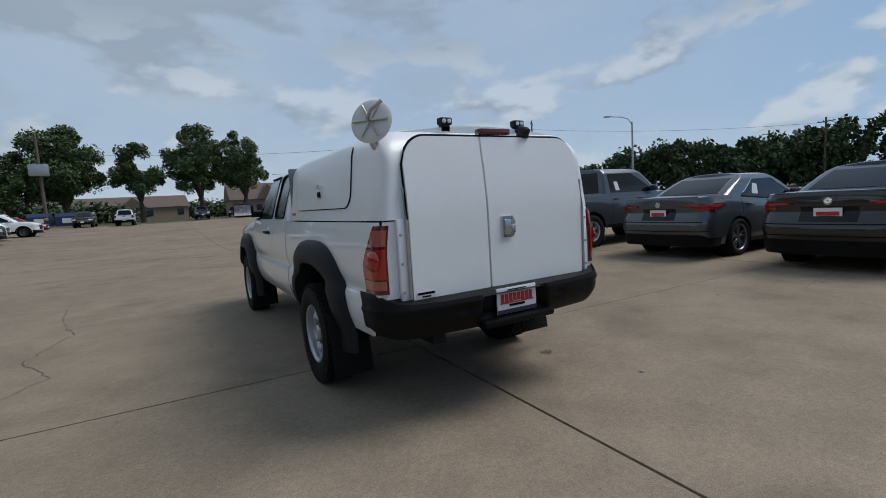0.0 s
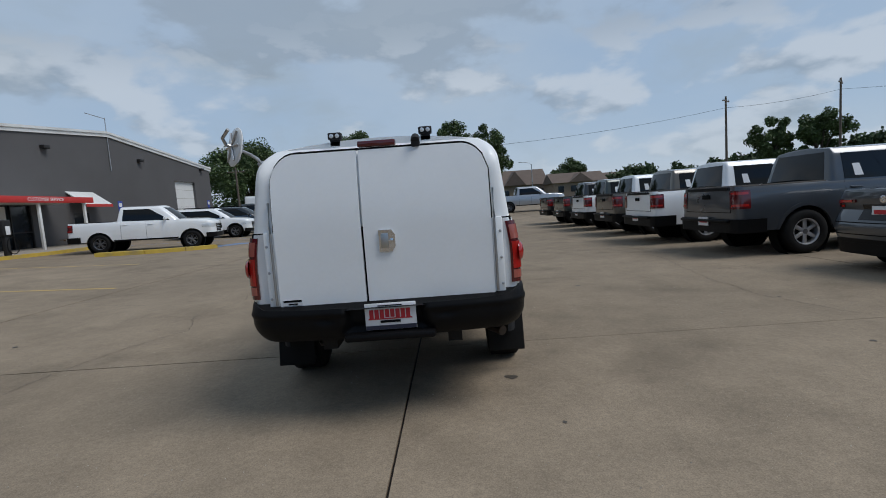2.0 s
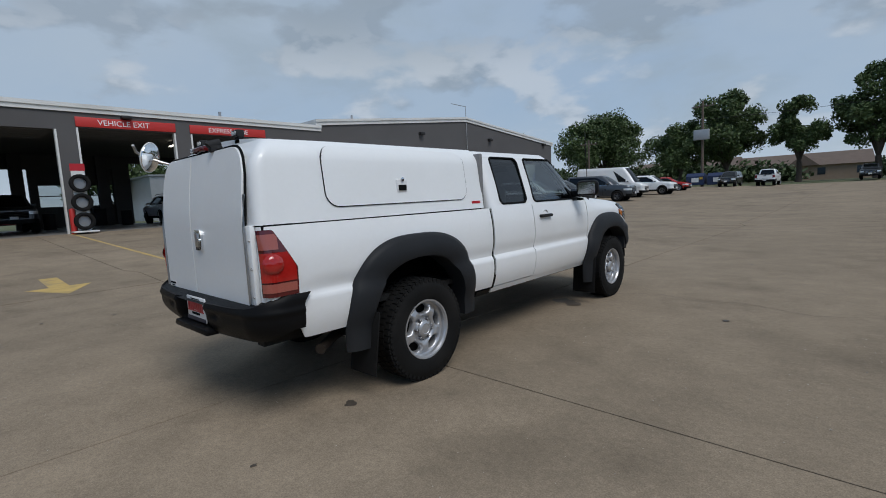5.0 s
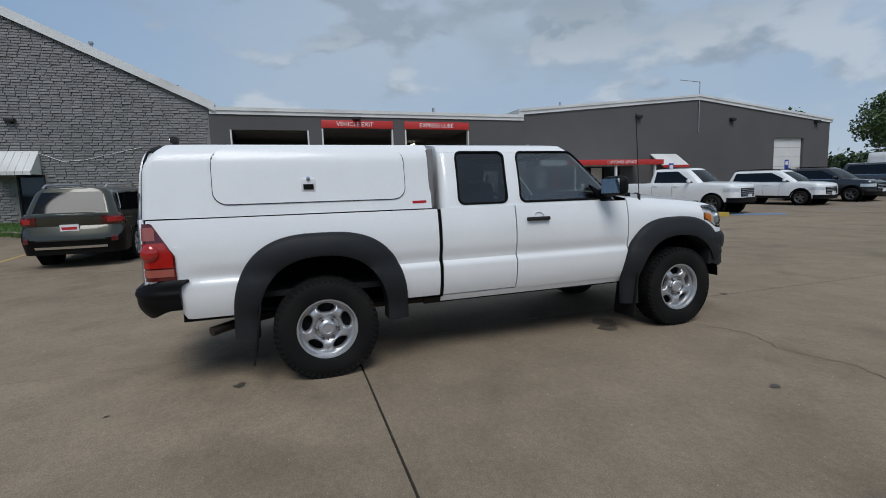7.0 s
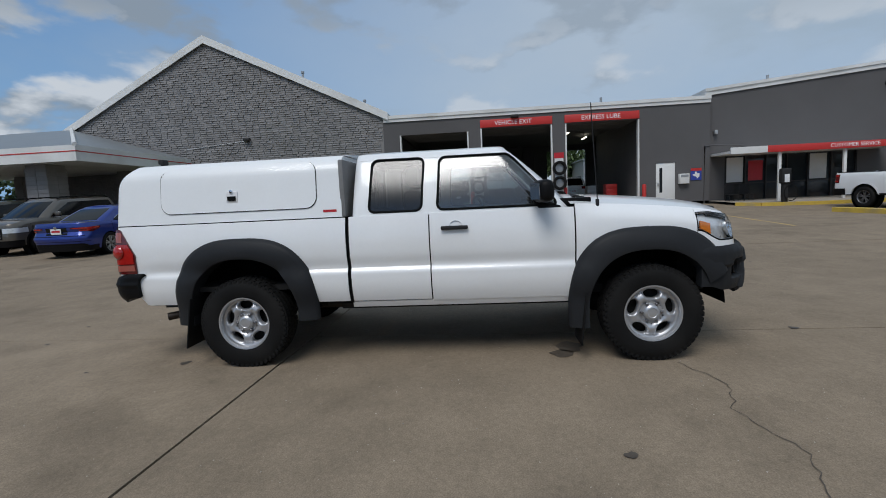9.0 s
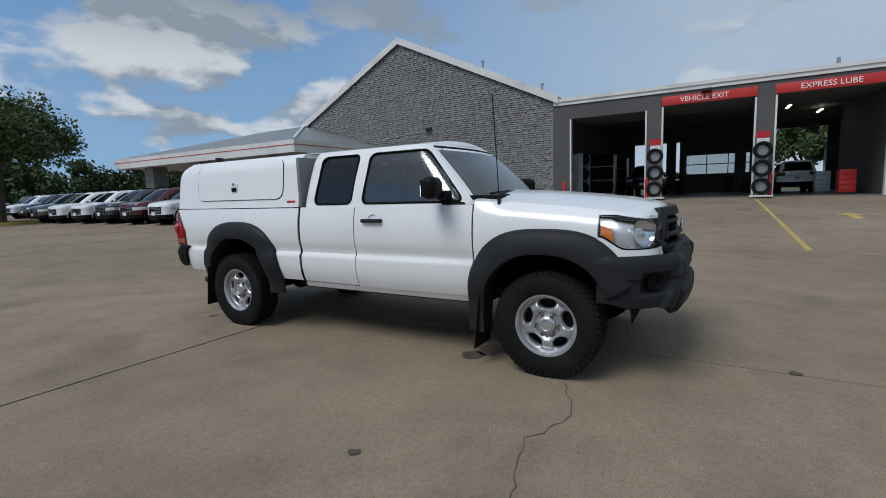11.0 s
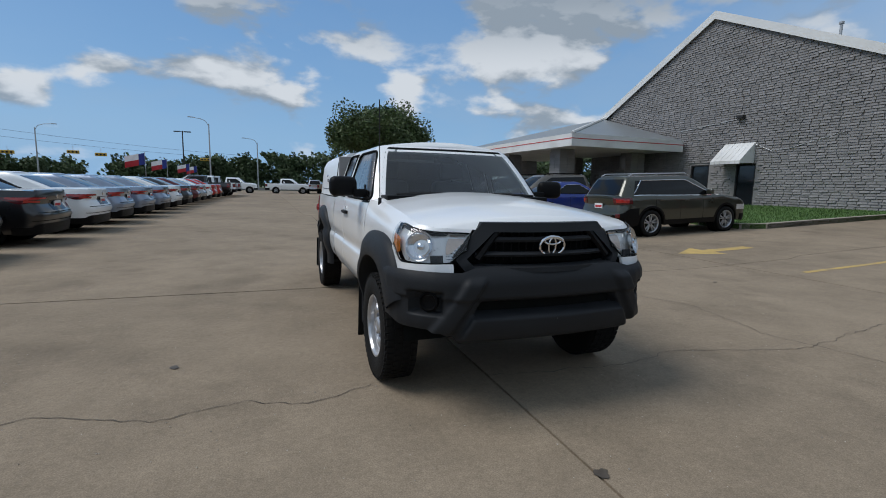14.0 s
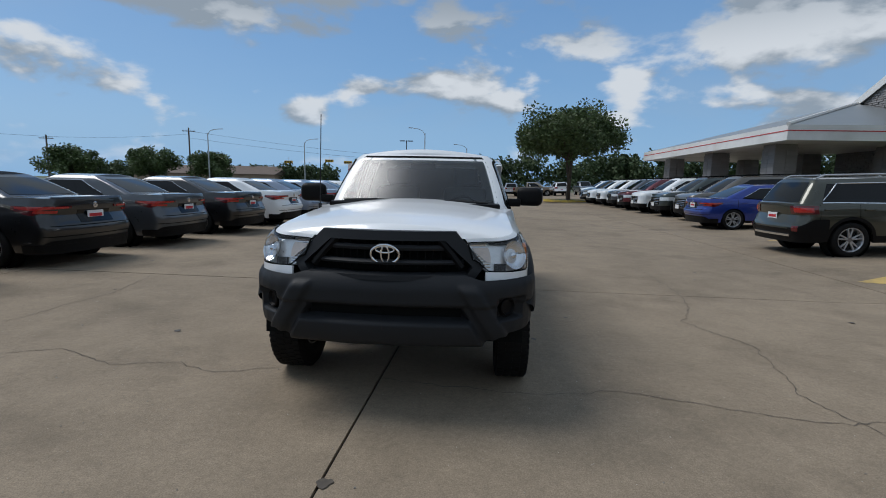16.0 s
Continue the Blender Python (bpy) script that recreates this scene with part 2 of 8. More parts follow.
M["blue_paint"] = mat("worn_blue_paint", (0.14, 0.24, 0.42), 0.75, var=0.2, scale=4, dirt=(0.25, 0.22, 0.18), dirt_amt=0.8)
M["grass"] = mat("grass", (0.055, 0.11, 0.022), 0.9, var=0.4, scale=1.5, fine=30, per=0.3)
M["field"] = mat("verge_ground", (0.085, 0.10, 0.04), 0.95, var=0.4, scale=0.25, fine=6, dirt=(0.17, 0.13, 0.08), dirt_amt=0.6)
M["asphalt"] = mat("road_asphalt", (0.06, 0.06, 0.06), 0.9, var=0.2)
M["brick"] = mat("grey_painted_brick", (0.256, 0.247, 0.244), 0.8, var=0.16, scale=1.2, fine=30, bump=0.6, per=0.10, dirt=(0.185, 0.176, 0.172), dirt_amt=0.35)
M["mortar"] = mat("grey_mortar", (0.238, 0.23, 0.226), 0.9, var=0.15, fine=60, bump=0.3)
M["stucco"] = mat("charcoal_stucco", (0.102, 0.098, 0.099), 0.85, var=0.1, scale=0.6, fine=90, bump=0.25, dirt=(0.075, 0.07, 0.068), dirt_amt=0.4)
M["stucco_inner"] = mat("grey_inner_wall", (0.11, 0.107, 0.104), 0.85, var=0.15)
M["trim_white"] = mat("white_metal_trim", (0.74, 0.74, 0.72), 0.5, var=0.08, scale=1.2, dirt=(0.4, 0.38, 0.34), dirt_amt=0.4)
M["roof_metal"] = mat("grey_roof_metal", (0.26, 0.28, 0.29), 0.4, 0.3, var=0.08, scale=1)
M["sign_red"] = mat("red_sign_panel", (0.55, 0.035, 0.03), 0.45, var=0.05)
M["sign_white"] = mat("white_lettering", (0.85, 0.85, 0.85), 0.4, var=0.02)
M["blue_sign"] = mat("blue_sign", (0.03, 0.06, 0.32), 0.45)
M["red_post"] = mat("red_bollard_paint", (0.5, 0.03, 0.025), 0.5, var=0.12, scale=6)
M["bronze"] = mat("dark_bronze_frame", (0.03, 0.028, 0.027), 0.45, 0.3)
M["pane"] = mat("dark_window_pane", (0.02, 0.024, 0.028), 0.05, spec=0.6)
M["clear_pane"] = glass_mat("clear_pane", (0.75, 0.78, 0.78))
M["floor_in"] = mat("shop_floor", (0.2, 0.19, 0.175), 0.5, var=0.2, scale=0.8, dirt=(0.08, 0.075, 0.07), dirt_amt=0.6)
M["galv"] = mat("galvanised_pole", (0.42, 0.43, 0.44), 0.45, 0.6, var=0.12)
M["wood_pole"] = mat("weathered_pole", (0.13, 0.10, 0.08), 0.9, var=0.3, scale=3, fine=40, bump=0.4)
M["wood"] = mat("weathered_timber", (0.28, 0.19, 0.11), 0.8, var=0.25, scale=4)
M["bark"] = mat("oak_bark", (0.075, 0.058, 0.045), 0.95, var=0.4, scale=5, fine=30, bump=0.8)
M["leaf"] = mat("oak_leaves", (0.068, 0.105, 0.032), 0.65, var=0.3, scale=0.8, per=0.35)
M["leaf_far"] = mat("far_leaves", (0.055, 0.085, 0.032), 0.8, var=0.3, scale=0.3, per=0.3)
M["lamp_glow"] = mat("tube_light", (1.0, 0.93, 0.75), 0.5, emit=2.5)
M["house_wall"] = mat("tan_house_brick", (0.3, 0.22, 0.16), 0.85, var=0.12)
M["house_roof"] = mat("brown_shingles", (0.14, 0.105, 0.085), 0.9, var=0.2, scale=1, fine=12)
M["dumpster"] = mat("navy_dumpster", (0.02, 0.035, 0.09), 0.55, var=0.2)
M["flag_blue"] = mat("flag_blue", (0.03, 0.05, 0.25), 0.8)
M["flag_red"] = mat("flag_red", (0.45, 0.03, 0.04), 0.8)
M["signal"] = mat("signal_yellow", (0.6, 0.36, 0.04), 0.5)


def paint(name, col, metal=0.5, rough=0.3):
    return mat(name, col, rough, metal, var=0.05, scale=2.0, fine=900, coat=1.0, spec=0.4)


P = {
    "white": M["white"],
    "gun": paint("gunmetal_paint", (0.075, 0.082, 0.092)),
    "black": paint("black_paint", (0.006, 0.006, 0.007), 0.0),
    "charcoal": paint("charcoal_paint", (0.036, 0.039, 0.044)),
    "silver": paint("silver_paint", (0.42, 0.43, 0.45), 0.7),
    "ice": paint("ice_blue_paint", (0.27, 0.32, 0.41), 0.6),
    "red": paint("red_paint", (0.5, 0.018, 0.012), 0.25),
    "maroon": paint("maroon_paint", (0.11, 0.012, 0.018), 0.4),
    "blue": paint("blue_paint", (0.014, 0.04, 0.26), 0.45),
    "olive": paint("olive_green_paint", (0.05, 0.052, 0.038), 0.5),
    "green": paint("dark_green_paint", (0.045, 0.055, 0.05), 0.5),
    "taupe": paint("taupe_paint", (0.13, 0.115, 0.095), 0.5),
    "tan": paint("tan_paint", (0.26, 0.2, 0.14), 0.5),
}

# ---- tools ----
def part(name, bm, material, parent=None, label="", angle=38, smooth=True):
    me = bpy.data.meshes.new(name)
    bm.normal_update()
    bm.to_mesh(me)
    bm.free()
    me.materials.append(material)
    if smooth:
        me.polygons.foreach_set("use_smooth", [True] * len(me.polygons))
        me.set_sharp_from_angle(angle=radians(angle))
    ob = new(name, me)
    if parent is not None:
        ob.parent = parent
    if label:
        tagged(ob, label)
    return ob


def raw(name, verts, faces, material, parent=None, smooth=False):
    me = bpy.data.meshes.new(name)
    me.from_pydata(verts, [], faces)
    me.materials.append(material)
    if smooth:
        me.polygons.foreach_set("use_smooth", [True] * len(me.polygons))
    me.update()
    ob = new(name, me)
    if parent is not None:
        ob.parent = parent
    return ob


def thing(name, m, label, category, group="", kind=""):
    ob = new(name)
    ob.empty_display_size = 0.2
    ob.matrix_world = m
    return tagged(ob, label, category, group, kind)


def box(bm, x0, x1, y0, y1, z0, z1, bev=0.0, m=None, seg=2):
    vs = [bm.verts.new((x, y, z)) for x in (x0, x1) for y in (y0, y1) for z in (z0, z1)]
    q = ((0, 1, 3, 2), (4, 6, 7, 5), (0, 4, 5, 1), (2, 3, 7, 6), (0, 2, 6, 4), (1, 5, 7, 3))
    fs = [bm.faces.new([vs[i] for i in f]) for f in q]
    if bev:
        r = bmesh.ops.bevel(bm, geom=list({e for f in fs for e in f.edges}), offset=bev, segments=seg, affect="EDGES", profile=0.5)
        vs = list({v for f in r["faces"] for v in f.verts} | {v for v in vs if v.is_valid})
    if m is not None:
        bmesh.ops.transform(bm, matrix=m, verts=[v for v in vs if v.is_valid])
    return bm


def boxbm(*a, **k):
    return box(bmesh.new(), *a, **k)


def lathe(bm, prof, m=None, seg=32, a0=0.0, a1=360.0):
    """prof: (radius, height) pairs, turned about z."""
    full = abs(a1 - a0) >= 359.9
    n = seg if full else seg + 1
    rings = []
    for r, h in prof:
        ring = []
        for i in range(n):
            a = radians(a0 + (a1 - a0) * i / seg)
            v = Vector((r * math.cos(a), r * math.sin(a), h))
            ring.append(bm.verts.new(m @ v if m is not None else v))
        rings.append(ring)
    for a, b in zip(rings, rings[1:]):
        for i in range(n if full else n - 1):
            j = (i + 1) % n
            try:
                bm.faces.new((a[i], a[j], b[j], b[i]))
            except ValueError:
                pass
    return bm


def cyl(bm, p, q, r0, r1=None, seg=16):
    p, q = Vector(p), Vector(q)
    r1 = r0 if r1 is None else r1
    d = q - p
    m = Matrix.Translation(p) @ d.to_track_quat("Z", "Y").to_matrix().to_4x4()
    return lathe(bm, [(0.0001, 0), (r0, 0), (r1, d.length), (0.0001, d.length)], m, seg)


def tube(bm, pts, r, seg=8):
    pts = [Vector(p) for p in pts]
    rs = r if isinstance(r, (list, tuple)) else [r] * len(pts)
    rings = []
    for i, p in enumerate(pts):
        d = (pts[min(i + 1, len(pts) - 1)] - pts[max(i - 1, 0)]).normalized()
        side = d.cross(Vector((0, 0, 1)))
        if side.length < 0.05:
            side = d.cross(Vector((0, 1, 0)))
        side.normalize()
        up = side.cross(d)
        rings.append([bm.verts.new(p + rs[i] * (math.cos(k * math.tau / seg) * side + math.sin(k * math.tau / seg) * up)) for k in range(seg)])
    for a, b in zip(rings, rings[1:]):
        for k in range(seg):
            bm.faces.new((a[k], a[(k + 1) % seg], b[(k + 1) % seg], b[k]))
    bm.faces.new(rings[0][::-1]), bm.faces.new(rings[-1])
    return bm


def prism(bm, pts, axis, a, b, m=None):
    """A polygon of 2D points pushed along axis from a to b."""
    def at(p, d):
        v = {"x": (d, p[0], p[1]), "y": (p[0], d, p[1]), "z": (p[0], p[1], d)}[axis]
        return m @ Vector(v) if m is not None else v
    lo, hi = [bm.verts.new(at(p, a)) for p in pts], [bm.verts.new(at(p, b)) for p in pts]
    n = len(pts)
    bm.faces.new(lo), bm.faces.new(hi[::-1])
    for i in range(n):
        bm.faces.new((lo[i], hi[i], hi[(i + 1) % n], lo[(i + 1) % n]))
    bmesh.ops.recalc_face_normals(bm, faces=bm.faces[:])
    return bm


def lettering(name, text, size, m, material, parent, depth=0.004):
    cu = bpy.data.curves.new(name, "FONT")
    cu.body, cu.size, cu.extrude, cu.align_x, cu.align_y = text, size, depth, "CENTER", "CENTER"
    cu.resolution_u = 3
    ob = bpy.data.objects.new(name, cu)
    scene.collection.objects.link(ob)
    me = bpy.data.meshes.new_from_object(ob.evaluated_get(bpy.context.evaluated_depsgraph_get()))
    bpy.data.objects.remove(ob)
    me.materials.clear()
    me.materials.append(material)
    o = new(name, me)
    o.parent = parent
    o.matrix_local = m
    return o


def lerp(a, b, t):
    return a + (b - a) * t


def smooth(a, b, x):
    t = min(max((x - a) / (b - a), 0.0), 1.0)
    return t * t * (3 - 2 * t)


def line(pts):
    """A piecewise smooth function through (x, y) pairs."""
    xs, ys = [p[0] for p in pts], [p[1] for p in pts]

    def f(x):
        if x <= xs[0]:
            return ys[0]
        for k in range(len(xs) - 1):
            if x <= xs[k + 1]:
                t = (x - xs[k]) / (xs[k + 1] - xs[k])
                return ys[k] + (ys[k + 1] - ys[k]) * t
        return ys[-1]
    return f


class Shell:
    """A car's skin: a plan curve from the middle of the tail (u=0) round one side to the middle of the nose (u=1), and its shift with height."""

    def __init__(self, y0, y1, hw, r0, r1, bow0, bow1, inset, shift, taper0=0.0, taper1=0.0):
        # r0, r1: corner radii at tail and nose; bow: how far the ends bulge
        pts = []
        w0, w1 = hw - taper0, hw - taper1
        n = 14
        for k in range(n):
            x = (w0 - r0) * k / n
            pts.append((x, y0 + bow0 * (x / w0) ** 2))
        yc = y0 + bow0 * ((w0 - r0) / w0) ** 2
        for k in range(9):
            a = k / 8 * math.pi / 2
            pts.append((w0 - r0 + r0 * math.sin(a), yc + r0 * (1 - math.cos(a))))
        ya = yc + r0
        yd = y1 - bow1 * ((w1 - r1) / w1) ** 2
        yb = yd - r1
        m = 110
        for k in range(1, m):
            t = k / m
            y = lerp(ya, yb, t)
            x = hw - taper0 * (1 - smooth(0, 0.3, t)) - taper1 * smooth(0.68, 1, t)
            pts.append((x, y))
        for k in range(9):
            a = k / 8 * math.pi / 2
            pts.append((w1 - r1 + r1 * math.cos(a), yb + r1 * math.sin(a)))
        for k in range(1, n + 1):
            x = (w1 - r1) * (1 - k / n)
            pts.append((x, y1 - bow1 * (x / w1) ** 2))
        d = [0.0]
        for a, b in zip(pts, pts[1:]):
            d.append(d[-1] + math.hypot(b[0] - a[0], b[1] - a[1]))
        self.pts, self.d, self.length = pts, d, d[-1]
        self.y0, self.y1, self.hw, self.inset, self.shift = y0, y1, hw, inset, shift
        self.side = [i for i in range(len(pts)) if i >= n + 8 and i <= n + 8 + m]

    def plan(self, u):
        s = abs(u) * self.length
        k = int(np.searchsorted(self.d, s))
        k = min(max(k, 1), len(self.d) - 1)
        t = (s - self.d[k - 1]) / (self.d[k] - self.d[k - 1])
        a, b = self.pts[k - 1], self.pts[k]
        return lerp(a[0], b[0], t) * (1 if u >= 0 else -1), lerp(a[1], b[1], t)

    def uy(self, y):
        """u of a place on the side, by its y."""
        for i in self.side[:-1]:
            if self.pts[i + 1][1] >= y:
                a, b = self.pts[i], self.pts[i + 1]
                t = (y - a[1]) / (b[1] - a[1])
                return lerp(self.d[i], self.d[i + 1], t) / self.length
        return self.d[self.side[-1]] / self.length

    def ux(self, x, nose=False):
        """u of a place on the tail or the nose, by its x."""
        us = np.linspace(0, 0.35, 500)
        if nose:
            us = 1 - us
        best = min(us, key=lambda u: abs(self.plan(u)[0] - abs(x)))
        return float(best) * (1 if x >= 0 else -1)

    def at(self, u, z):
        x, y = self.plan(u)
        f = 1 - self.inset(z, y) / self.hw
        return Vector((x * f, y + self.shift(z, y), z))

    def out(self, u, z):
        e = 0.003
        du = self.at(u + e if u + e < 1 else u, z) - self.at(u - e if u + e < 1 else u - 2 * e, z)
        dz = self.at(u, z + 0.01) - self.at(u, z - 0.01)
        n = du.cross(dz)
        if n.length < 1e-9:
            return Vector((0, -1, 0))
        return n.normalized()

    def patch(self, us, z0, z1, nv=6, off=0.0, th=0.012, mirror=False, bm=None):
        """The skin between u values us and heights z0, z1 (numbers or functions of y), with folded edges."""
        bm = bmesh.new() if bm is None else bm
        f0 = z0 if callable(z0) else (lambda y: z0)
        f1 = z1 if callable(z1) else (lambda y: z1)
        g, h = [], []
        for u in us:
            y = self.plan(u)[1]
            col, inn = [], []
            for k in range(nv + 1):
                z = lerp(f0(y), f1(y), k / nv)
                p, n = self.at(u, z), self.out(u, z)
                q, r = p + n * off, p + n * (off - th)
                if mirror:
                    q.x, r.x = -q.x, -r.x
                col.append(bm.verts.new(q)), inn.append(bm.verts.new(r))
            g.append(col), h.append(inn)
        nu = len(us) - 1
        old = set(bm.faces)
        for i in range(nu):
            for k in range(nv):
                bm.faces.new((g[i][k], g[i + 1][k], g[i + 1][k + 1], g[i][k + 1]))
            bm.faces.new((g[i][0], h[i][0], h[i + 1][0], g[i + 1][0]))
            bm.faces.new((g[i][nv], g[i + 1][nv], h[i + 1][nv], h[i][nv]))
        for k in range(nv):
            bm.faces.new((g[0][k], g[0][k + 1], h[0][k + 1], h[0][k]))
            bm.faces.new((g[nu][k], h[nu][k], h[nu][k + 1], g[nu][k + 1]))
        if mirror:
            bmesh.ops.reverse_faces(bm, faces=[f for f in bm.faces if f not in old])
        return bm

    def ys(self, a, b, step=0.05):
        n = max(2, round(abs(b - a) / step))
        return [self.uy(lerp(a, b, k / n)) for k in range(n + 1)]

    def deck(self, ua, ub, zt, crown=0.03, n=8, nu=24, drop=0.0, bm=None):
        """The top between the two sides, from u=ua to u=ub."""
        bm = bmesh.new() if bm is None else bm
        rows, fs = [], []
        for i in range(nu + 1):
            u = lerp(ua, ub, i / nu)
            y = self.plan(u)[1]
            e = self.at(u, zt(y))
            rows.append([bm.verts.new((e.x * k / n, e.y, zt(y) - drop + crown * (1 - (k / n) ** 2) * min(1, e.x / self.hw * 1.5))) for k in range(-n, n + 1)])
        for a, b in zip(rows, rows[1:]):
            for k in range(2 * n):
                fs.append(bm.faces.new((a[k], a[k + 1], b[k + 1], b[k])))
        bm.normal_update()
        bad = [f for f in fs if f.normal.z < 0]
        bmesh.ops.reverse_faces(bm, faces=bad)
        return bm


def span(a, b, n):
    return [lerp(a, b, k / n) for k in range(n + 1)]

# ---- ground ----
def gz(x, y):
    """The lot: level round the truck, rising to the buildings and to the far end."""
    s = lerp(0.04, 0.027, smooth(8, 15, y))
    return s * min(max(-x - 5.4, 0), 15.2) + 0.02 * min(max(y - 22, 0), 58)


XJ = [-25.1, -18.8, -12.5, -6.2, 0.13, 6.4, 12.7, 19.0, 25.3, 31.6]
YJ = [-76, -56, -42, -28, -13.9, 0.262, 14.3, 28.4, 42.5, 56.6, 63]


def sheet(name, xs, ys, dz, material, parent=None, hole=None):
    vs = [(x, y, gz(x, y) + dz) for x in xs for y in ys]
    n = len(ys)
    fs = [(i * n + j, (i + 1) * n + j, (i + 1) * n + j + 1, i * n + j + 1) for i in range(len(xs) - 1) for j in range(n - 1)]
    if hole:
        fs = [f for f in fs if not hole(sum(vs[k][0] for k in f) / 4, sum(vs[k][1] for k in f) / 4)]
    return raw(name, vs, fs, material, parent)


xs = [-2500, -600, -200, -100, -60, -40, -25, -20.6, -12, -5.4, 0, 15, 32, 60, 100, 200, 600, 2500]
ys = [-2500, -600, -250, -150, -110, -80, -60, -40, -20, 0, 8, 11, 15, 22, 40, 60, 80, 110, 150, 250, 600, 2500]
ground = tagged(sheet("ground", xs, ys, -0.14, M["field"]), "dry green-brown verge and fields running to the horizon", "ground", kind="structure")
pavement = tagged(sheet("pavement", span(XJ[0], XJ[-1], 40), span(YJ[0], YJ[-1], 80), -0.02, M["joint"]), "sun-worn tan concrete car lot with dark joints", "pavement", kind="structure")
road = tagged(sheet("road", [-400, -100, 0, 100, 400], [-112, -86], -0.10, M["asphalt"]), "grey asphalt street beyond the lot", "road", kind="structure")


def add_slabs():
    g = 0.008
    for a, b in zip(XJ, XJ[1:]):
        for c, d in zip(YJ, YJ[1:]):
            x0, x1, y0, y1 = a + g - 0.06, b - g - 0.06, c + g, d - g
            if x0 < -20.5 and y1 > -23:
                x0 = max(x0, -20.5) if y0 > -23 else x0
            if x1 <= x0 + 0.1:
                continue
            nx, ny = 12, 16
            gx = sorted(set(span(x0, x1, nx) + [-5.4]) if x0 < -5.4 < x1 else span(x0, x1, nx))
            gy = span(y0, y1, ny)
            n = len(gy)
            rng = random.Random(int(a * 7 + c * 13))
            lift = rng.uniform(-0.002, 0.002)
            vs = [(x + 0.02 * y, y - 0.02 * x, gz(x + 0.02 * y, y) + lift) if abs(x) < 8 and -14 < y < 15 else (x, y, gz(x, y) + lift) for x in gx for y in gy]
            fs = [(i * n + j, (i + 1) * n + j, (i + 1) * n + j + 1, i * n + j + 1) for i in range(len(gx) - 1) for j in range(n - 1)]
            rim = [i * n for i in range(len(gx))] + [(len(gx) - 1) * n + j for j in range(1, n)] + [i * n + n - 1 for i in range(len(gx) - 2, -1, -1)] + list(range(n - 2, 0, -1))
            k = len(vs)
            for i in rim:
                v = vs[i]
                vs.append((v[0], v[1], v[2] - 0.018))
            for i in range(len(rim)):
                j = (i + 1) % len(rim)
                fs.append((rim[i], k + i, k + j, rim[j]))
            raw("slab", vs, fs, M["concrete"], pavement)


def ribbon(name, pts, w, material, dz=0.004, jag=0.0, seed=1, parent=None, step=0.12):
    """A thin strip that lies on the ground along pts."""
    rng = random.Random(seed)
    path = []
    for (x0, y0), (x1, y1) in zip(pts, pts[1:]):
        n = max(1, int(math.hypot(x1 - x0, y1 - y0) / step))
        path += [(lerp(x0, x1, k / n), lerp(y0, y1, k / n)) for k in range(n)]
    path.append(pts[-1])
    vs, fs, off = [], [], 0
    for i, (x, y) in enumerate(path):
        a, b = path[max(i - 1, 0)], path[min(i + 1, len(path) - 1)]
        d = math.hypot(b[0] - a[0], b[1] - a[1]) or 1
        nx, ny = -(b[1] - a[1]) / d, (b[0] - a[0]) / d
        off = off * 0.75 + rng.uniform(-jag, jag)
        ww = w * (rng.uniform(0.45, 1.5) if jag else 1) / 2
        for s in (-1, 1):
            px, py = x + nx * (off + s * ww), y + ny * (off + s * ww)
            vs.append((px, py, gz(px, py) + dz))
        if i:
            fs.append((2 * i - 2, 2 * i, 2 * i + 1, 2 * i - 1))
    return raw(name, vs, fs, material, parent)


def flat_poly(name, pts, material, dz=0.004, parent=None):
    bm = bmesh.new()
    bm.faces.new([bm.verts.new((x, y, gz(x, y) + dz)) for x, y in pts])
    bmesh.ops.triangulate(bm, faces=bm.faces[:])
    if sum(f.normal.z for f in bm.faces) < 0:
        bmesh.ops.reverse_faces(bm, faces=bm.faces[:])
    return part(name, bm, material, parent, smooth=False)


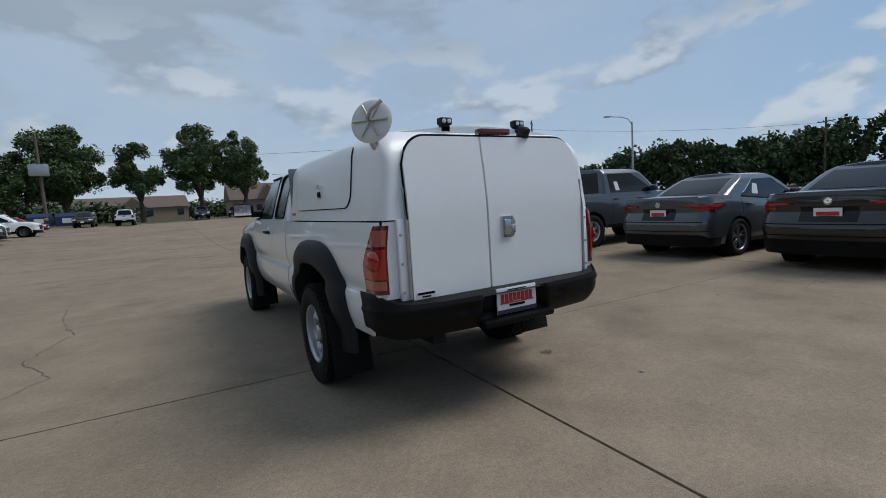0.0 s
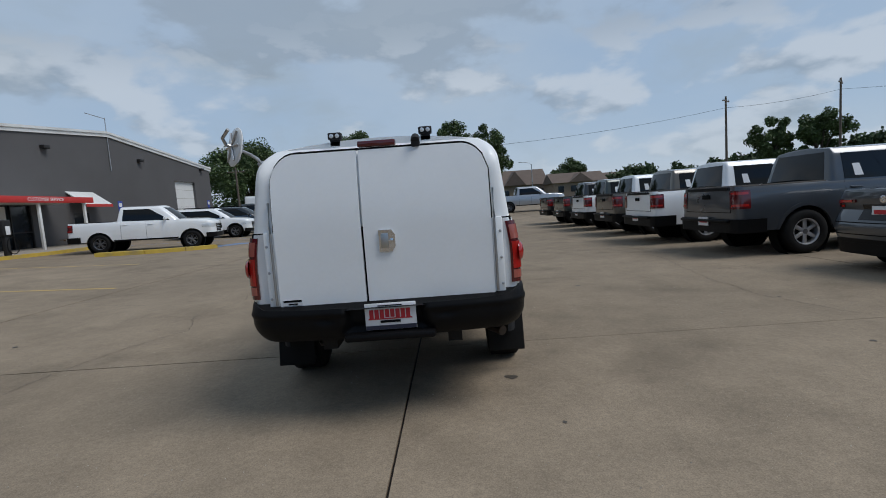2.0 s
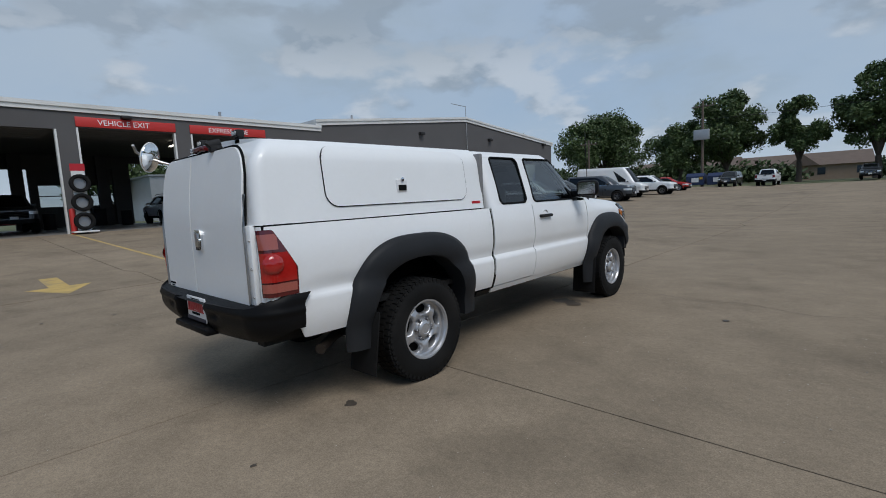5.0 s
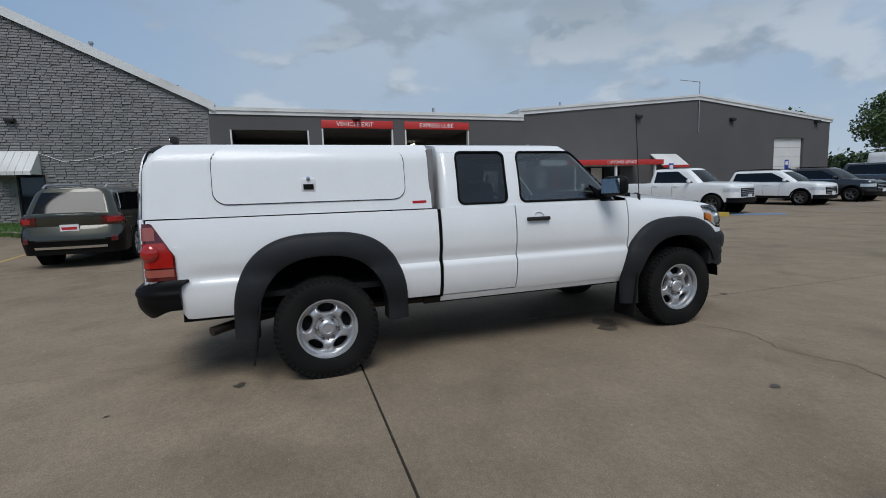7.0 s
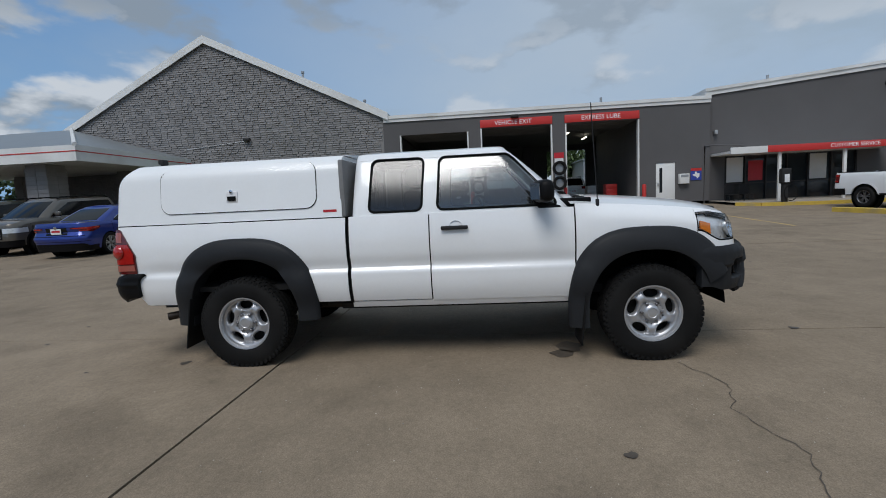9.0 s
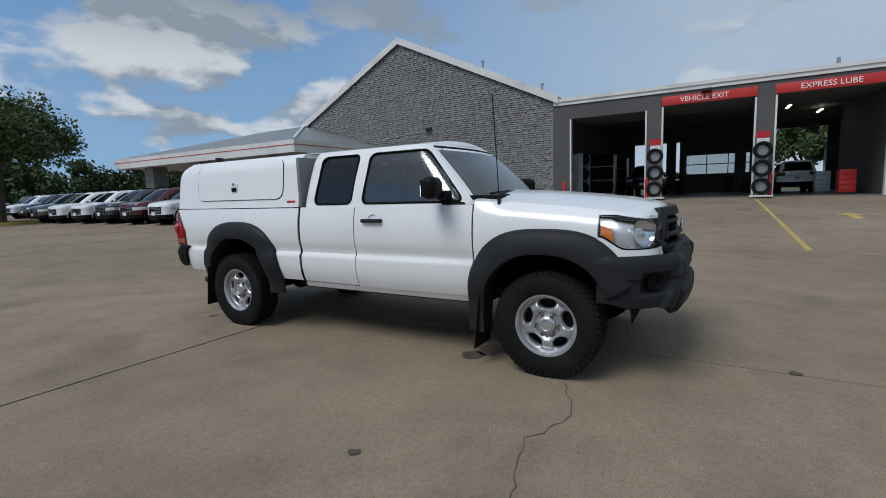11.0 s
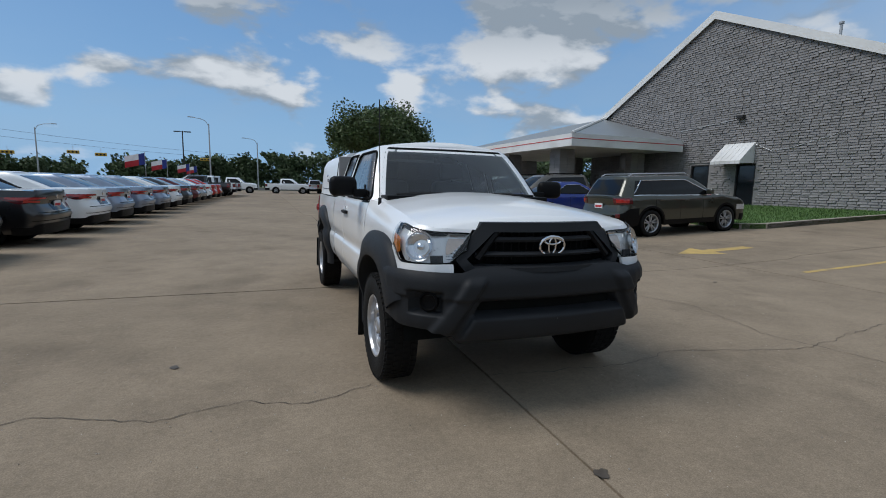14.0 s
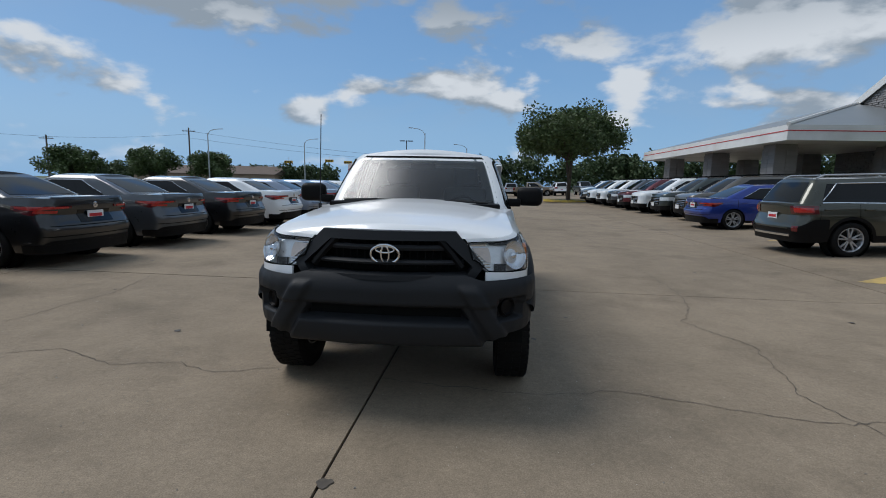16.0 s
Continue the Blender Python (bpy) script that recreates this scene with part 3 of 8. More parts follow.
def markings():
    for k, pts in enumerate((
        [(-3.25, 6.3), (-3.2, 4.9), (-2.85, 3.4), (-3.1, 2.4), (-2.8, 1.6), (-3.15, 0.9), (-3.3, 0.25)],
        [(0.97, 3.4), (1.4, 3.6), (1.75, 3.42), (2.25, 3.5), (2.9, 3.3), (3.6, 3.55), (4.6, 3.2), (5.6, 3.5)],
        [(0.1, 3.5), (-0.9, 3.65), (-1.5, 3.5), (-2.9, 3.8), (-4.4, 3.55), (-5.6, 3.9)],
        [(-3.3, 0.25), (-3.4, -1.4), (-3.1, -3.0), (-3.6, -5.5), (-3.3, -9), (-3.6, -13.9)],
        [(3.4, 14.3), (3.5, 10.5), (3.9, 8.4), (4.5, 4.9), (4.1, 2.8), (3.95, 1.5), (4.3, 0.24)],
        [(0.85, -4.5), (-0.05, -4.42), (-1.6, -4.75), (-3.3, -4.6)],
        [(-9.6, -2.7), (-8.9, -2.0), (-8.8, -1.0), (-9.2, 0.2)],
        [(6.4, -0.6), (4.6, -0.9), (2.6, -4.0)],
    )):
        tagged(ribbon("crack", pts, 0.0055, M["crack"], 0.0035, 0.022, 11 + k, step=0.05), "thin wandering crack in the concrete", "crack", "cracks", "structure")
    for y, x0, x1 in ((1.38, -20.4, -6.7), (5.72, -20.4, -6.5), (-6.3, -12.2, -8.2), (10.4, -19.5, -9)):
        tagged(ribbon("parking_line", [(x0, y), (x1, y)], 0.1, M["yellow"]), "worn yellow painted line on the concrete", "road marking", "lot lines", "structure")
    for x, y, d in ((-7.5, -0.95, 1.3), (-12.6, 7.5, -1)):
        pts = [(0.8, 0.0), (0.15, 0.36), (0.15, 0.11), (-0.8, 0.11), (-0.8, -0.11), (0.15, -0.11), (0.15, -0.36)]
        tagged(flat_poly("arrow", [(x + d * a, y + d * b) for a, b in pts], M["yellow"]), "faded yellow arrow painted on the concrete", "road marking", "lot arrows", "structure")
    rng = random.Random(5)
    spots = [(0.796, -0.622, 0.045), (2.257, 2.674, 0.035), (0.142, 4.734, 0.04), (0.55, 2.66, 0.15), (0.72, 2.6, 0.1)]
    spots += [(rng.uniform(-5, 6), rng.uniform(-7, 11), rng.uniform(0.012, 0.032)) for _ in range(42)]
    for k, (x, y, r) in enumerate(spots):
        pts = [(x + r * rng.uniform(0.55, 1.25) * math.cos(a * math.tau / 11), y + r * rng.uniform(0.55, 1.25) * math.sin(a * math.tau / 11)) for a in range(11)]
        tagged(flat_poly("stain", pts, M["stain"], 0.0045), "dark oily spot on the concrete", "stain", "ground spots", "structure")


markings()

# ---- buildings along the west side ----
XW = -20.5


def wall_with_holes(bm, x0, x1, ya, yb, z0, top, holes):
    """A wall in the y-z plane between x0 and x1, with rectangular openings (y0, y1, z0, z1); top is a function of y."""
    ycut = sorted({ya, yb, *[h[0] for h in holes], *[h[1] for h in holes]})
    ycut = [y for y in ycut if ya <= y <= yb]
    for a, b in zip(ycut, ycut[1:]):
        mid = (a + b) / 2
        hs = sorted((h[2], h[3]) for h in holes if h[0] < mid < h[1])
        z = z0
        for lo, hi in hs:
            if lo > z:
                box(bm, x0, x1, a, b, z, lo)
            z = hi
        n = 1
        vs = []
        for x in (x0, x1):
            vs.append([bm.verts.new(p) for p in ((x, a, z), (x, b, z), (x, b, top(b)), (x, a, top(a)))])
        p, q = vs
        bm.faces.new(p[::-1]), bm.faces.new(q)
        for k in range(4):
            bm.faces.new((p[k], p[(k + 1) % 4], q[(k + 1) % 4], q[k]))
    bmesh.ops.recalc_face_normals(bm, faces=bm.faces[:])
    return bm


def gable(y):
    return 10.35 - (0.515 if y < -12.58 else 0.473) * abs(y + 12.58)


def brick_building():
    t = thing("brick_building", pose(0, 0, 0), "grey painted brick showroom with a steep gable and white trim", "building", kind="structure")
    holes = [(-10.72, -9.7, 0.6, 2.75), (-13.4, -12.25, 0.75, 2.75)]
    bm = wall_with_holes(bmesh.new(), XW - 0.3, XW - 0.03, -22.0, -3.14, 0.0, lambda y: gable(y) - 0.05, holes + [(-12.58, -12.58, 0, 0)])
    part("wall", bm, M["mortar"], t, smooth=False)
    bm = boxbm(XW - 26, XW - 0.3, -3.4, -3.16, 0, 5.5)
    box(bm, XW - 26, XW - 0.3, -22.0, -21.7, 0, 5.5)
    part("side_wall", bm, M["mortar"], t, smooth=False)
    for s in (-1, 1):
        yo, yi = -12.58 + s * 9.75, -12.58
        zo, zi = gable(yo) + 0.02, gable(yi) + 0.02
        bm = bmesh.new()
        prism(bm, [(yi, zi), (yo, zo), (yo, zo + 0.16), (yi, zi + 0.16)], "x", XW - 26, XW + 0.12)
        part("roof", bm, M["roof_metal"], t, "grey metal roof", smooth=False)
        bm = bmesh.new()
        prism(bm, [(yi, zi - 0.2), (yo, zo - 0.2), (yo, zo + 0.2), (yi, zi + 0.2)], "x", XW + 0.12, XW + 0.17)
        part("rake_trim", bm, M["trim_white"], t, "white rake trim", smooth=False)
    # door, window, awning
    bm = boxbm(XW - 0.2, XW - 0.14, -10.72, -9.7, 0.6, 2.75)
    part("door", bm, M["pane"], t, "dark glazed side door")
    bm = boxbm(XW - 0.2, XW - 0.14, -13.4, -12.25, 0.75, 2.75)
    part("window", bm, M["pane"], t, "dark window")
    for (y0, y1, z0, z1) in holes:
        bm = bmesh.new()
        for a in ((y0, y0 + 0.06, z0, z1), (y1 - 0.06, y1, z0, z1), (y0 + 0.06, y1 - 0.06, z1 - 0.06, z1)):
            box(bm, XW - 0.14, XW - 0.05, *a)
        part("frame", bm, M["bronze"], t)
    for k in range(6):
        y0 = lerp(-11.4, -9.8, k / 6)
        bm = bmesh.new()
        prism(bm, [(XW, 3.75), (XW + 0.95, 2.85), (XW + 0.95, 2.78), (XW, 3.69)], "y", y0, y0 + 0.255)
        box(bm, XW + 0.93, XW + 0.955, y0, y0 + 0.255, 2.7, 2.85)
        part("awning_panel", bm, M["trim_white"], t, smooth=False)
    bm = bmesh.new()
    for y in (-11.4, -9.815):
        prism(bm, [(XW, 3.74), (XW + 0.93, 2.84), (XW + 0.93, 2.72), (XW, 2.75)], "y", y, y + 0.012)
    part("awning_side", bm, M["trim_white"], t, smooth=False)
    bm = boxbm(XW, XW + 0.22, -10.8, -10.45, 4.92, 5.1, 0.03)
    part("wall_lamp", bm, M["bronze"], t)
    bm = bmesh.new()
    tube(bm, [(XW + 0.03, -10.6, 4.95), (XW + 0.03, -14.3, 4.65)], 0.018, 6)
    tube(bm, [(XW + 0.03, -9.9, 3.7), (XW + 0.05, -9.0, 3.3), (XW + 0.04, -8.2, 3.35), (XW + 0.03, -6.0, 3.9)], 0.012, 6)
    part("conduit", bm, M["galv"], t)
    for (x, y) in ((-23.0, -8.2), (-24.5, -5.0)):
        bm = bmesh.new()
        cyl(bm, (x, y, gable(y)), (x, y, gable(y) + 0.75), 0.06)
        cyl(bm, (x, y, gable(y) + 0.7), (x, y, gable(y) + 0.8), 0.1)
        part("vent_pipe", bm, M["galv"], t)
    return t


brick_house = brick_building()


def service_building():
    t = thing("service_building", pose(0, 0, 0), "charcoal stucco service building with open garage bays and white coping", "building", kind="structure")
    bays = [(-2.27, 1.35, 0.0, 4.74), (1.98, 5.65, 0.0, 4.84), (6.3, 9.98, 0.0, 4.84)]
    door = (10.8, 11.75, 0.45, 2.6)
    bm = wall_with_holes(bmesh.new(), XW - 0.35, XW, -3.14, 13.42, 0.0, lambda y: 5.45, bays + [door])
    part("wall", bm, M["stucco"], t, smooth=False)
    bm = bmesh.new()
    box(bm, XW - 0.4, XW + 0.06, -3.1, 13.42, 5.45, 5.62)
    box(bm, XW - 0.4, XW + 0.11, -3.1, 13.42, 5.62, 5.78)
    part("coping", bm, M["trim_white"], t, smooth=False)
    # taller end with the shallow gable
    top = lambda y: 7.15 - 0.0965 * abs(y - 27.0)
    hs = [(14.3, 20.6, 0.35, 2.75), (23.4, 24.6, 1.3, 2.3), (34.3, 37.4, 0.3, 4.7)]
    ex = XW - 0.35
    bm = wall_with_holes(bmesh.new(), ex - 0.3, ex, 13.42, 40.2, 0.0, top, hs + [(27.0, 27.0, 0, 0)])
    part("wall", bm, M["stucco"], t, smooth=False)
    bm = bmesh.new()
    box(bm, ex - 15, ex - 0.3, 39.9, 40.2, 0, 5.85)
    part("end_wall", bm, M["stucco"], t, smooth=False)
    for y0, y1 in ((13.3, 27.0), (27.0, 40.4)):
        bm = bmesh.new()
        prism(bm, [(y0, top(y0)), (y1, top(y1)), (y1, top(y1) + 0.2), (y0, top(y0) + 0.2)], "x", ex - 16, ex + 0.08)
        prism(bm, [(y0, top(y0) + 0.2), (y1, top(y1) + 0.2), (y1, top(y1) + 0.34), (y0, top(y0) + 0.34)], "x", ex - 16, ex + 0.14)
        part("coping", bm, M["trim_white"], t, smooth=False)
    # floor, roof, inner walls
    bm = boxbm(XW - 15, XW, -3.1, 13.4, 0.3, 0.595)
    part("shop_floor", bm, M["floor_in"], t, smooth=False)
    bm = boxbm(XW - 15, XW - 0.35, -3.1, 13.4, 5.2, 5.4)
    part("shop_roof", bm, M["stucco_inner"], t, smooth=False)
    back = [(-1.2, 1.9, 0.3, 4.3), (2.3, 6.3, 0.3, 4.4), (7.3, 10.4, 0.3, 4.75)]
    bm = wall_with_holes(bmesh.new(), XW - 14.9, XW - 14.6, -3.1, 13.4, 0.6, lambda y: 5.2, back)
    part("back_wall", bm, M["stucco_inner"], t, smooth=False)
    bm = boxbm(XW - 14.6, XW - 0.35, -3.1, -2.85, 0.6, 5.2)
    box(bm, XW - 14.6, XW - 0.35, 13.1, 13.35, 0.6, 5.2)
    box(bm, XW - 10, XW - 0.6, 10.2, 10.35, 0.6, 5.2)
    part("inner_wall", bm, M["stucco_inner"], t, smooth=False)
    # closed glazed door at the back of the middle bay
    d = boxbm(XW - 14.8, XW - 14.74, 2.3, 6.3, 0.6, 1.95)
    box(d, XW - 14.8, XW - 14.74, 2.3, 6.3, 3.3, 4.4)
    for y in (2.3, 3.62, 4.94, 6.24):
        box(d, XW - 14.8, XW - 14.74, y, y + 0.06, 1.95, 3.3)
    box(d, XW - 14.8, XW - 14.74, 2.36, 6.24, 2.6, 2.66)
    part("sectional_door", d, M["stucco_inner"], t, "grey sectional door with a row of windows")
    bm = boxbm(XW - 14.775, XW - 14.765, 2.36, 6.24, 1.95, 3.3)
    part("door_pane", bm, M["clear_pane"], t)
    for y0, y1 in ((1.35, 1.98), (5.65, 6.3)):
        bm = boxbm(XW - 14.6, XW - 14.2, y0 - 0.3, y1 - 0.3, 0.6, 5.2)
        part("inner_column", bm, M["stucco"], t, smooth=False)
    for (y0, y1, z0, z1) in bays:
        bm = bmesh.new()
        box(bm, XW - 0.2, XW + 0.03, y0, y0 + 0.07, 0.6, z1)
        box(bm, XW - 0.2, XW + 0.03, y1 - 0.07, y1, 0.6, z1)
        part("bay_frame", bm, M["trim_white"], t, smooth=False)
        bm = bmesh.new()
        for k in range(5):
            box(bm, XW - 0.9 - k * 0.62, XW - 0.32 - k * 0.62, y0 + 0.1, y1 - 0.1, z1 - 0.02 + 0.0, z1 + 0.03)
        part("raised_door", bm, M["stucco_inner"], t, "sectional door rolled up under the ceiling", smooth=False)
        if y0 < 6:
            continue
        bm = bmesh.new()
        box(bm, XW - 6, XW - 4.7, (y0 + y1) / 2 - 0.9, (y0 + y1) / 2 - 0.78, 4.95, 5.0)
        box(bm, XW - 9, XW - 7.7, (y0 + y1) / 2 + 0.8, (y0 + y1) / 2 + 0.92, 4.95, 5.0)
        part("tube_light", bm, M["lamp_glow"], t, "glowing ceiling tube")
    # white door
    bm = boxbm(XW - 0.12, XW - 0.03, 10.8, 11.75, 0.5, 2.6, 0.01)
    d = part("door", bm, M["trim_white"], t, "white metal door")
    part("door_window", boxbm(XW - 0.03, XW - 0.022, 10.98, 11.12, 1.1, 2.35), M["pane"], d)
    part("handle", boxbm(XW - 0.03, XW + 0.04, 10.88, 10.93, 1.45, 1.6, 0.01), M["steel"], d)
    # signs over the bays
    for (y0, y1, txt, off) in ((1.98, 5.66, "VEHICLE EXIT", -0.15), (6.28, 9.98, "EXPRESS LUBE", -0.05)):
        s = part("sign_panel", boxbm(XW + 0.004, XW + 0.06, y0, y1, 4.88, 5.27, 0.006), M["sign_red"], t, "red sign panel")
        lettering("lettering", txt, 0.31, Matrix.Translation((XW + 0.064, (y0 + y1) / 2 + off, 5.07)) @ Euler((math.pi / 2, 0, math.pi / 2)).to_matrix().to_4x4(), M["sign_white"], s)
    for y in (3.75, 21.9, 30.0, 38.6):
        x = XW if y < 13 else ex
        z = 5.36 if y < 13 else 5.9
        hh = 0.07 if y < 13 else 0.1
        bm = boxbm(x, x + 0.28, y - 0.2, y + 0.2, z - hh, z + hh, 0.03)
        part("wall_lamp", bm, M["bronze"], t)
    bm = boxbm(ex, ex + 0.25, 13.7, 13.85, 3.9, 4.1, 0.02)
    part("camera_box", bm, M["galv"], t)
    bm = bmesh.new()
    tube(bm, [(XW + 0.03, 13.15, 0.4), (XW + 0.03, 13.15, 3.3), (XW + 0.03, 13.5, 3.35), (ex + 0.05, 15.2, 3.3)], 0.03, 6)
    part("drain_pipe", bm, M["stucco"], t)
    bm = bmesh.new()
    tube(bm, [(ex + 0.06, 27.0, 5.0), (ex + 0.06, 27.0, 8.35)], 0.03, 6)
    tube(bm, [(ex + 0.06, 27.0, 8.3), (ex + 0.06, 25.3, 8.35)], 0.025, 6)
    part("mast", bm, M["galv"], t)
    for y in (17.2, 8.6):
        bm = bmesh.new()
        cyl(bm, (XW - 2, y, 5.5), (XW - 2, y, 7.0 if y > 13 else 6.4), 0.07)
        part("vent_pipe", bm, M["galv"], t)
    # customer entry: storefront and canopy
    sf = boxbm(ex - 0.16, ex - 0.12, 14.3, 20.6, 0.4, 2.75)
    part("storefront_pane", sf, M["pane"], t)
    for y in (14.3, 15.3, 16.3, 17.3, 18.3, 19.4, 20.54):
        part("mullion", boxbm(ex - 0.12, ex - 0.02, y, y + 0.06, 0.4, 2.75), M["bronze"], t, smooth=False)
    part("transom", boxbm(ex - 0.115, ex - 0.03, 14.36, 20.54, 1.35, 1.41), M["bronze"], t, smooth=False)
    part("door_poster", boxbm(ex - 0.115, ex - 0.105, 15.5, 16.2, 1.5, 2.5), M["plate_red"], t, "red door poster")
    for y0 in (14.45, 18.45):
        part("blind", boxbm(ex - 0.118, ex - 0.11, y0, y0 + 0.8, 1.45, 2.7), M["trim_white"], t, "pale window film")
    part("canopy_roof", boxbm(ex, XW + 2.0, 13.6, 21.6, 2.78, 2.9), M["trim_white"], t, smooth=False)
    part("canopy_fascia", boxbm(XW + 2.0, XW + 2.08, 13.4, 15.0, 2.72, 3.02), M["trim_white"], t, smooth=False)
    s = part("sign_panel", boxbm(XW + 2.0, XW + 2.1, 15.0, 21.75, 2.72, 3.02, 0.006), M["sign_red"], t, "red sign panel")
    lettering("lettering", "CUSTOMER SERVICE", 0.23, Matrix.Translation((XW + 2.104, 18.7, 2.87)) @ Euler((math.pi / 2, 0, math.pi / 2)).to_matrix().to_4x4(), M["sign_white"], s)
    for y in (15.55, 18.35, 21.2):
        part("canopy_post", boxbm(XW + 1.85, XW + 1.97, y, y + 0.12, 0.3, 2.78, 0.01), M["trim_white"], t)
    for k in range(6):
        y0 = 23.0 + k * 0.36
        bm = bmesh.new()
        prism(bm, [(ex, 3.55), (ex + 1.1, 2.75), (ex + 1.1, 2.69), (ex, 3.48)], "y", y0, y0 + 0.35)
        part("awning_panel", bm, M["trim_white"], t, smooth=False)
    part("awning_valance", boxbm(ex + 1.1, ex + 1.12, 23.0, 25.16, 2.6, 2.76), M["sign_red"], t, smooth=False)
    part("window", boxbm(ex - 0.2, ex - 0.15, 23.4, 24.6, 1.3, 2.3), M["pane"], t)
    gd = part("garage_door", boxbm(ex - 0.25, ex - 0.2, 34.3, 37.4, 1.9, 4.7), M["trim_white"], t, "half-raised white garage door", smooth=False)
    for z in (2.6, 3.3, 4.0):
        part("door_groove", boxbm(ex - 0.2, ex - 0.197, 34.3, 37.4, z, z + 0.02), M["kerb"], gd, smooth=False)
    bm = boxbm(ex - 12, ex - 0.35, 33, 39.5, 0.2, 0.3)
    box(bm, ex - 12, ex - 11.8, 13.6, 39.8, 0.3, 5.8)
    part("inner_wall", bm, M["stucco_inner"], t, smooth=False)
    return t


service = service_building()


def canopy():
    t = thing("entrance_canopy", pose(0, 0, 0), "white fascia drive-through canopy with grey hipped roof on brick piers", "canopy", kind="structure")
    x0, x1, y0, y1, zb, zt = -20.3, -12.9, -31.0, -13.85, 3.5, 4.12
    for (a, b, c, d) in ((x1 - 0.12, x1, y0, y1), (x0, x1 - 0.12, y1 - 0.12, y1), (x0, x1 - 0.12, y0, y0 + 0.12)):
        part("fascia", boxbm(a, b, c, d, zb, zt), M["trim_white"], t, smooth=False)
    part("fascia_stripe", boxbm(x1, x1 + 0.012, y0, y1, 3.86, 3.9), M["red_post"], t, smooth=False)
    part("fascia_stripe", boxbm(x0, x1, y1, y1 + 0.012, 3.86, 3.9), M["red_post"], t, smooth=False)
    part("soffit", boxbm(x0, x1 - 0.12, y0 + 0.12, y1 - 0.12, zb + 0.05, zb + 0.1), M["trim_white"], t, smooth=False)
    bm = bmesh.new()
    cs = [(x0, y0, zt), (x1, y0, zt), (x1, y1, zt), (x0, y1, zt), (x0, y0 + 6.6, 6.1), (x0, y1 - 6.8, 6.1)]
    vs = [bm.verts.new(c) for c in cs]
    for f in ((0, 1, 4), (1, 2, 5, 4), (2, 3, 5)):
        bm.faces.new([vs[i] for i in f])
    part("roof", bm, M["roof_metal"], t, "grey hipped roof", smooth=False)
    bm = bmesh.new()
    tube(bm, [(x1, y1, zt + 0.02), (x0, y1 - 6.8, 6.13)], 0.09, 6)
    part("hip_cap", bm, M["trim_white"], t)
    for (x, y) in ((-14.3, -16.6), (-14.3, -22.5), (-14.3, -28.6), (-19.3, -16.6), (-19.3, -22.5), (-19.3, -28.6)):
        z0 = gz(x, y)
        bm = bmesh.new()
        rng = random.Random(3)
        box(bm, x - 0.47, x + 0.47, y - 0.47, y + 0.47, z0 - 0.05, zb + 0.05)
        core = part("pier", bm, M["mortar"], t, smooth=False)
        bm = bmesh.new()
        k, z = 0, z0
        while z + 0.18 < zb + 0.05:
            for i in range(2):
                o = -0.5 + i * 0.5
                for (sx, sy) in ((1, 0), (-1, 0), (0, 1), (0, -1)):
                    e = rng.uniform(0.485, 0.505)
                    if sx:
                        a, b = sorted((sx * 0.44, sx * e))
                        box(bm, x + a, x + b, y + o + 0.008, y + o + 0.492, z + 0.008, z + 0.17)
                    else:
                        a, b = sorted((sy * 0.44, sy * e))
                        box(bm, x + o + 0.008, x + o + 0.492, y + a, y + b, z + 0.008, z + 0.17)
            z += 0.18
            k += 1
        tagged(part("pier_bricks", bm, M["brick"], t, smooth=False), kind="stuff")
    bm = boxbm(-19.9, -19.8, -20, -19.1, 1.9, 3.0)
    return t


canopy()


def bed():
    """Grass bed in front of the brick wall, with its kerb."""
    bm = bmesh.new()
    pts = [(-20.5, -13.2), (-20.5, -3.2), (-17.9, -3.4), (-12.4, -3.25), (-11.75, -3.6), (-11.7, -5.0), (-12.2, -6.4), (-15.5, -9.0), (-17.0, -13.2)]
    top, low = [], []
    for x, y in pts:
        top.append(bm.verts.new((x, y, gz(x, y) + 0.14))), low.append(bm.verts.new((x, y, gz(x, y) - 0.05)))
    bm.faces.new(top)
    n = len(pts)
    for i in range(n):
        bm.faces.new((top[i], low[i], low[(i + 1) % n], top[(i + 1) % n]))
    bmesh.ops.recalc_face_normals(bm, faces=bm.faces[:])
    tagged(part("grass_bed", bm, M["grass"], None, smooth=False), "raised mown grass bed by the brick wall", "lawn", kind="structure")
    for a, b in zip(pts[1:], pts[2:]):
        d = Vector((b[0] - a[0], b[1] - a[1], 0))
        bm = bmesh.new()
        m = Matrix.Translation((a[0], a[1], 0)) @ Matrix.Rotation(math.atan2(d.y, d.x), 4, "Z")
        z0, z1 = gz(*a), gz(*b)
        prism(bm, [(-0.02, z0 - 0.05), (d.length + 0.02, z1 - 0.05), (d.length + 0.02, z1 + 0.155), (-0.02, z0 + 0.155)], "y", -0.16, 0.0, m)
        tagged(part("kerb", bm, M["kerb"], None, smooth=False), "pale concrete kerb round the grass", "kerb", "bed kerbs", "structure")
    rng = random.Random(8)
    vs, fs = [], []
    while len(fs) < 9000:
        x, y = rng.uniform(-20.4, -11.8), rng.uniform(-13, -3.5)
        if y < -6.4 and x > lerp(-12.2, -17.0, (-6.4 - y) / 6.8):
            continue
        z = gz(x, y) + 0.135
        a, h, w = rng.uniform(0, math.tau), rng.uniform(0.04, 0.1), 0.012
        k = len(vs)
        lx, ly = rng.uniform(-0.04, 0.04), rng.uniform(-0.04, 0.04)
        vs += [(x - w * math.cos(a), y - w * math.sin(a), z), (x + w * math.cos(a), y + w * math.sin(a), z), (x + lx, y + ly, z + h)]
        fs.append((k, k + 1, k + 2))
    tagged(raw("grass", vs, fs, M["grass"]), "short green grass blades", "grass", kind="stuff")


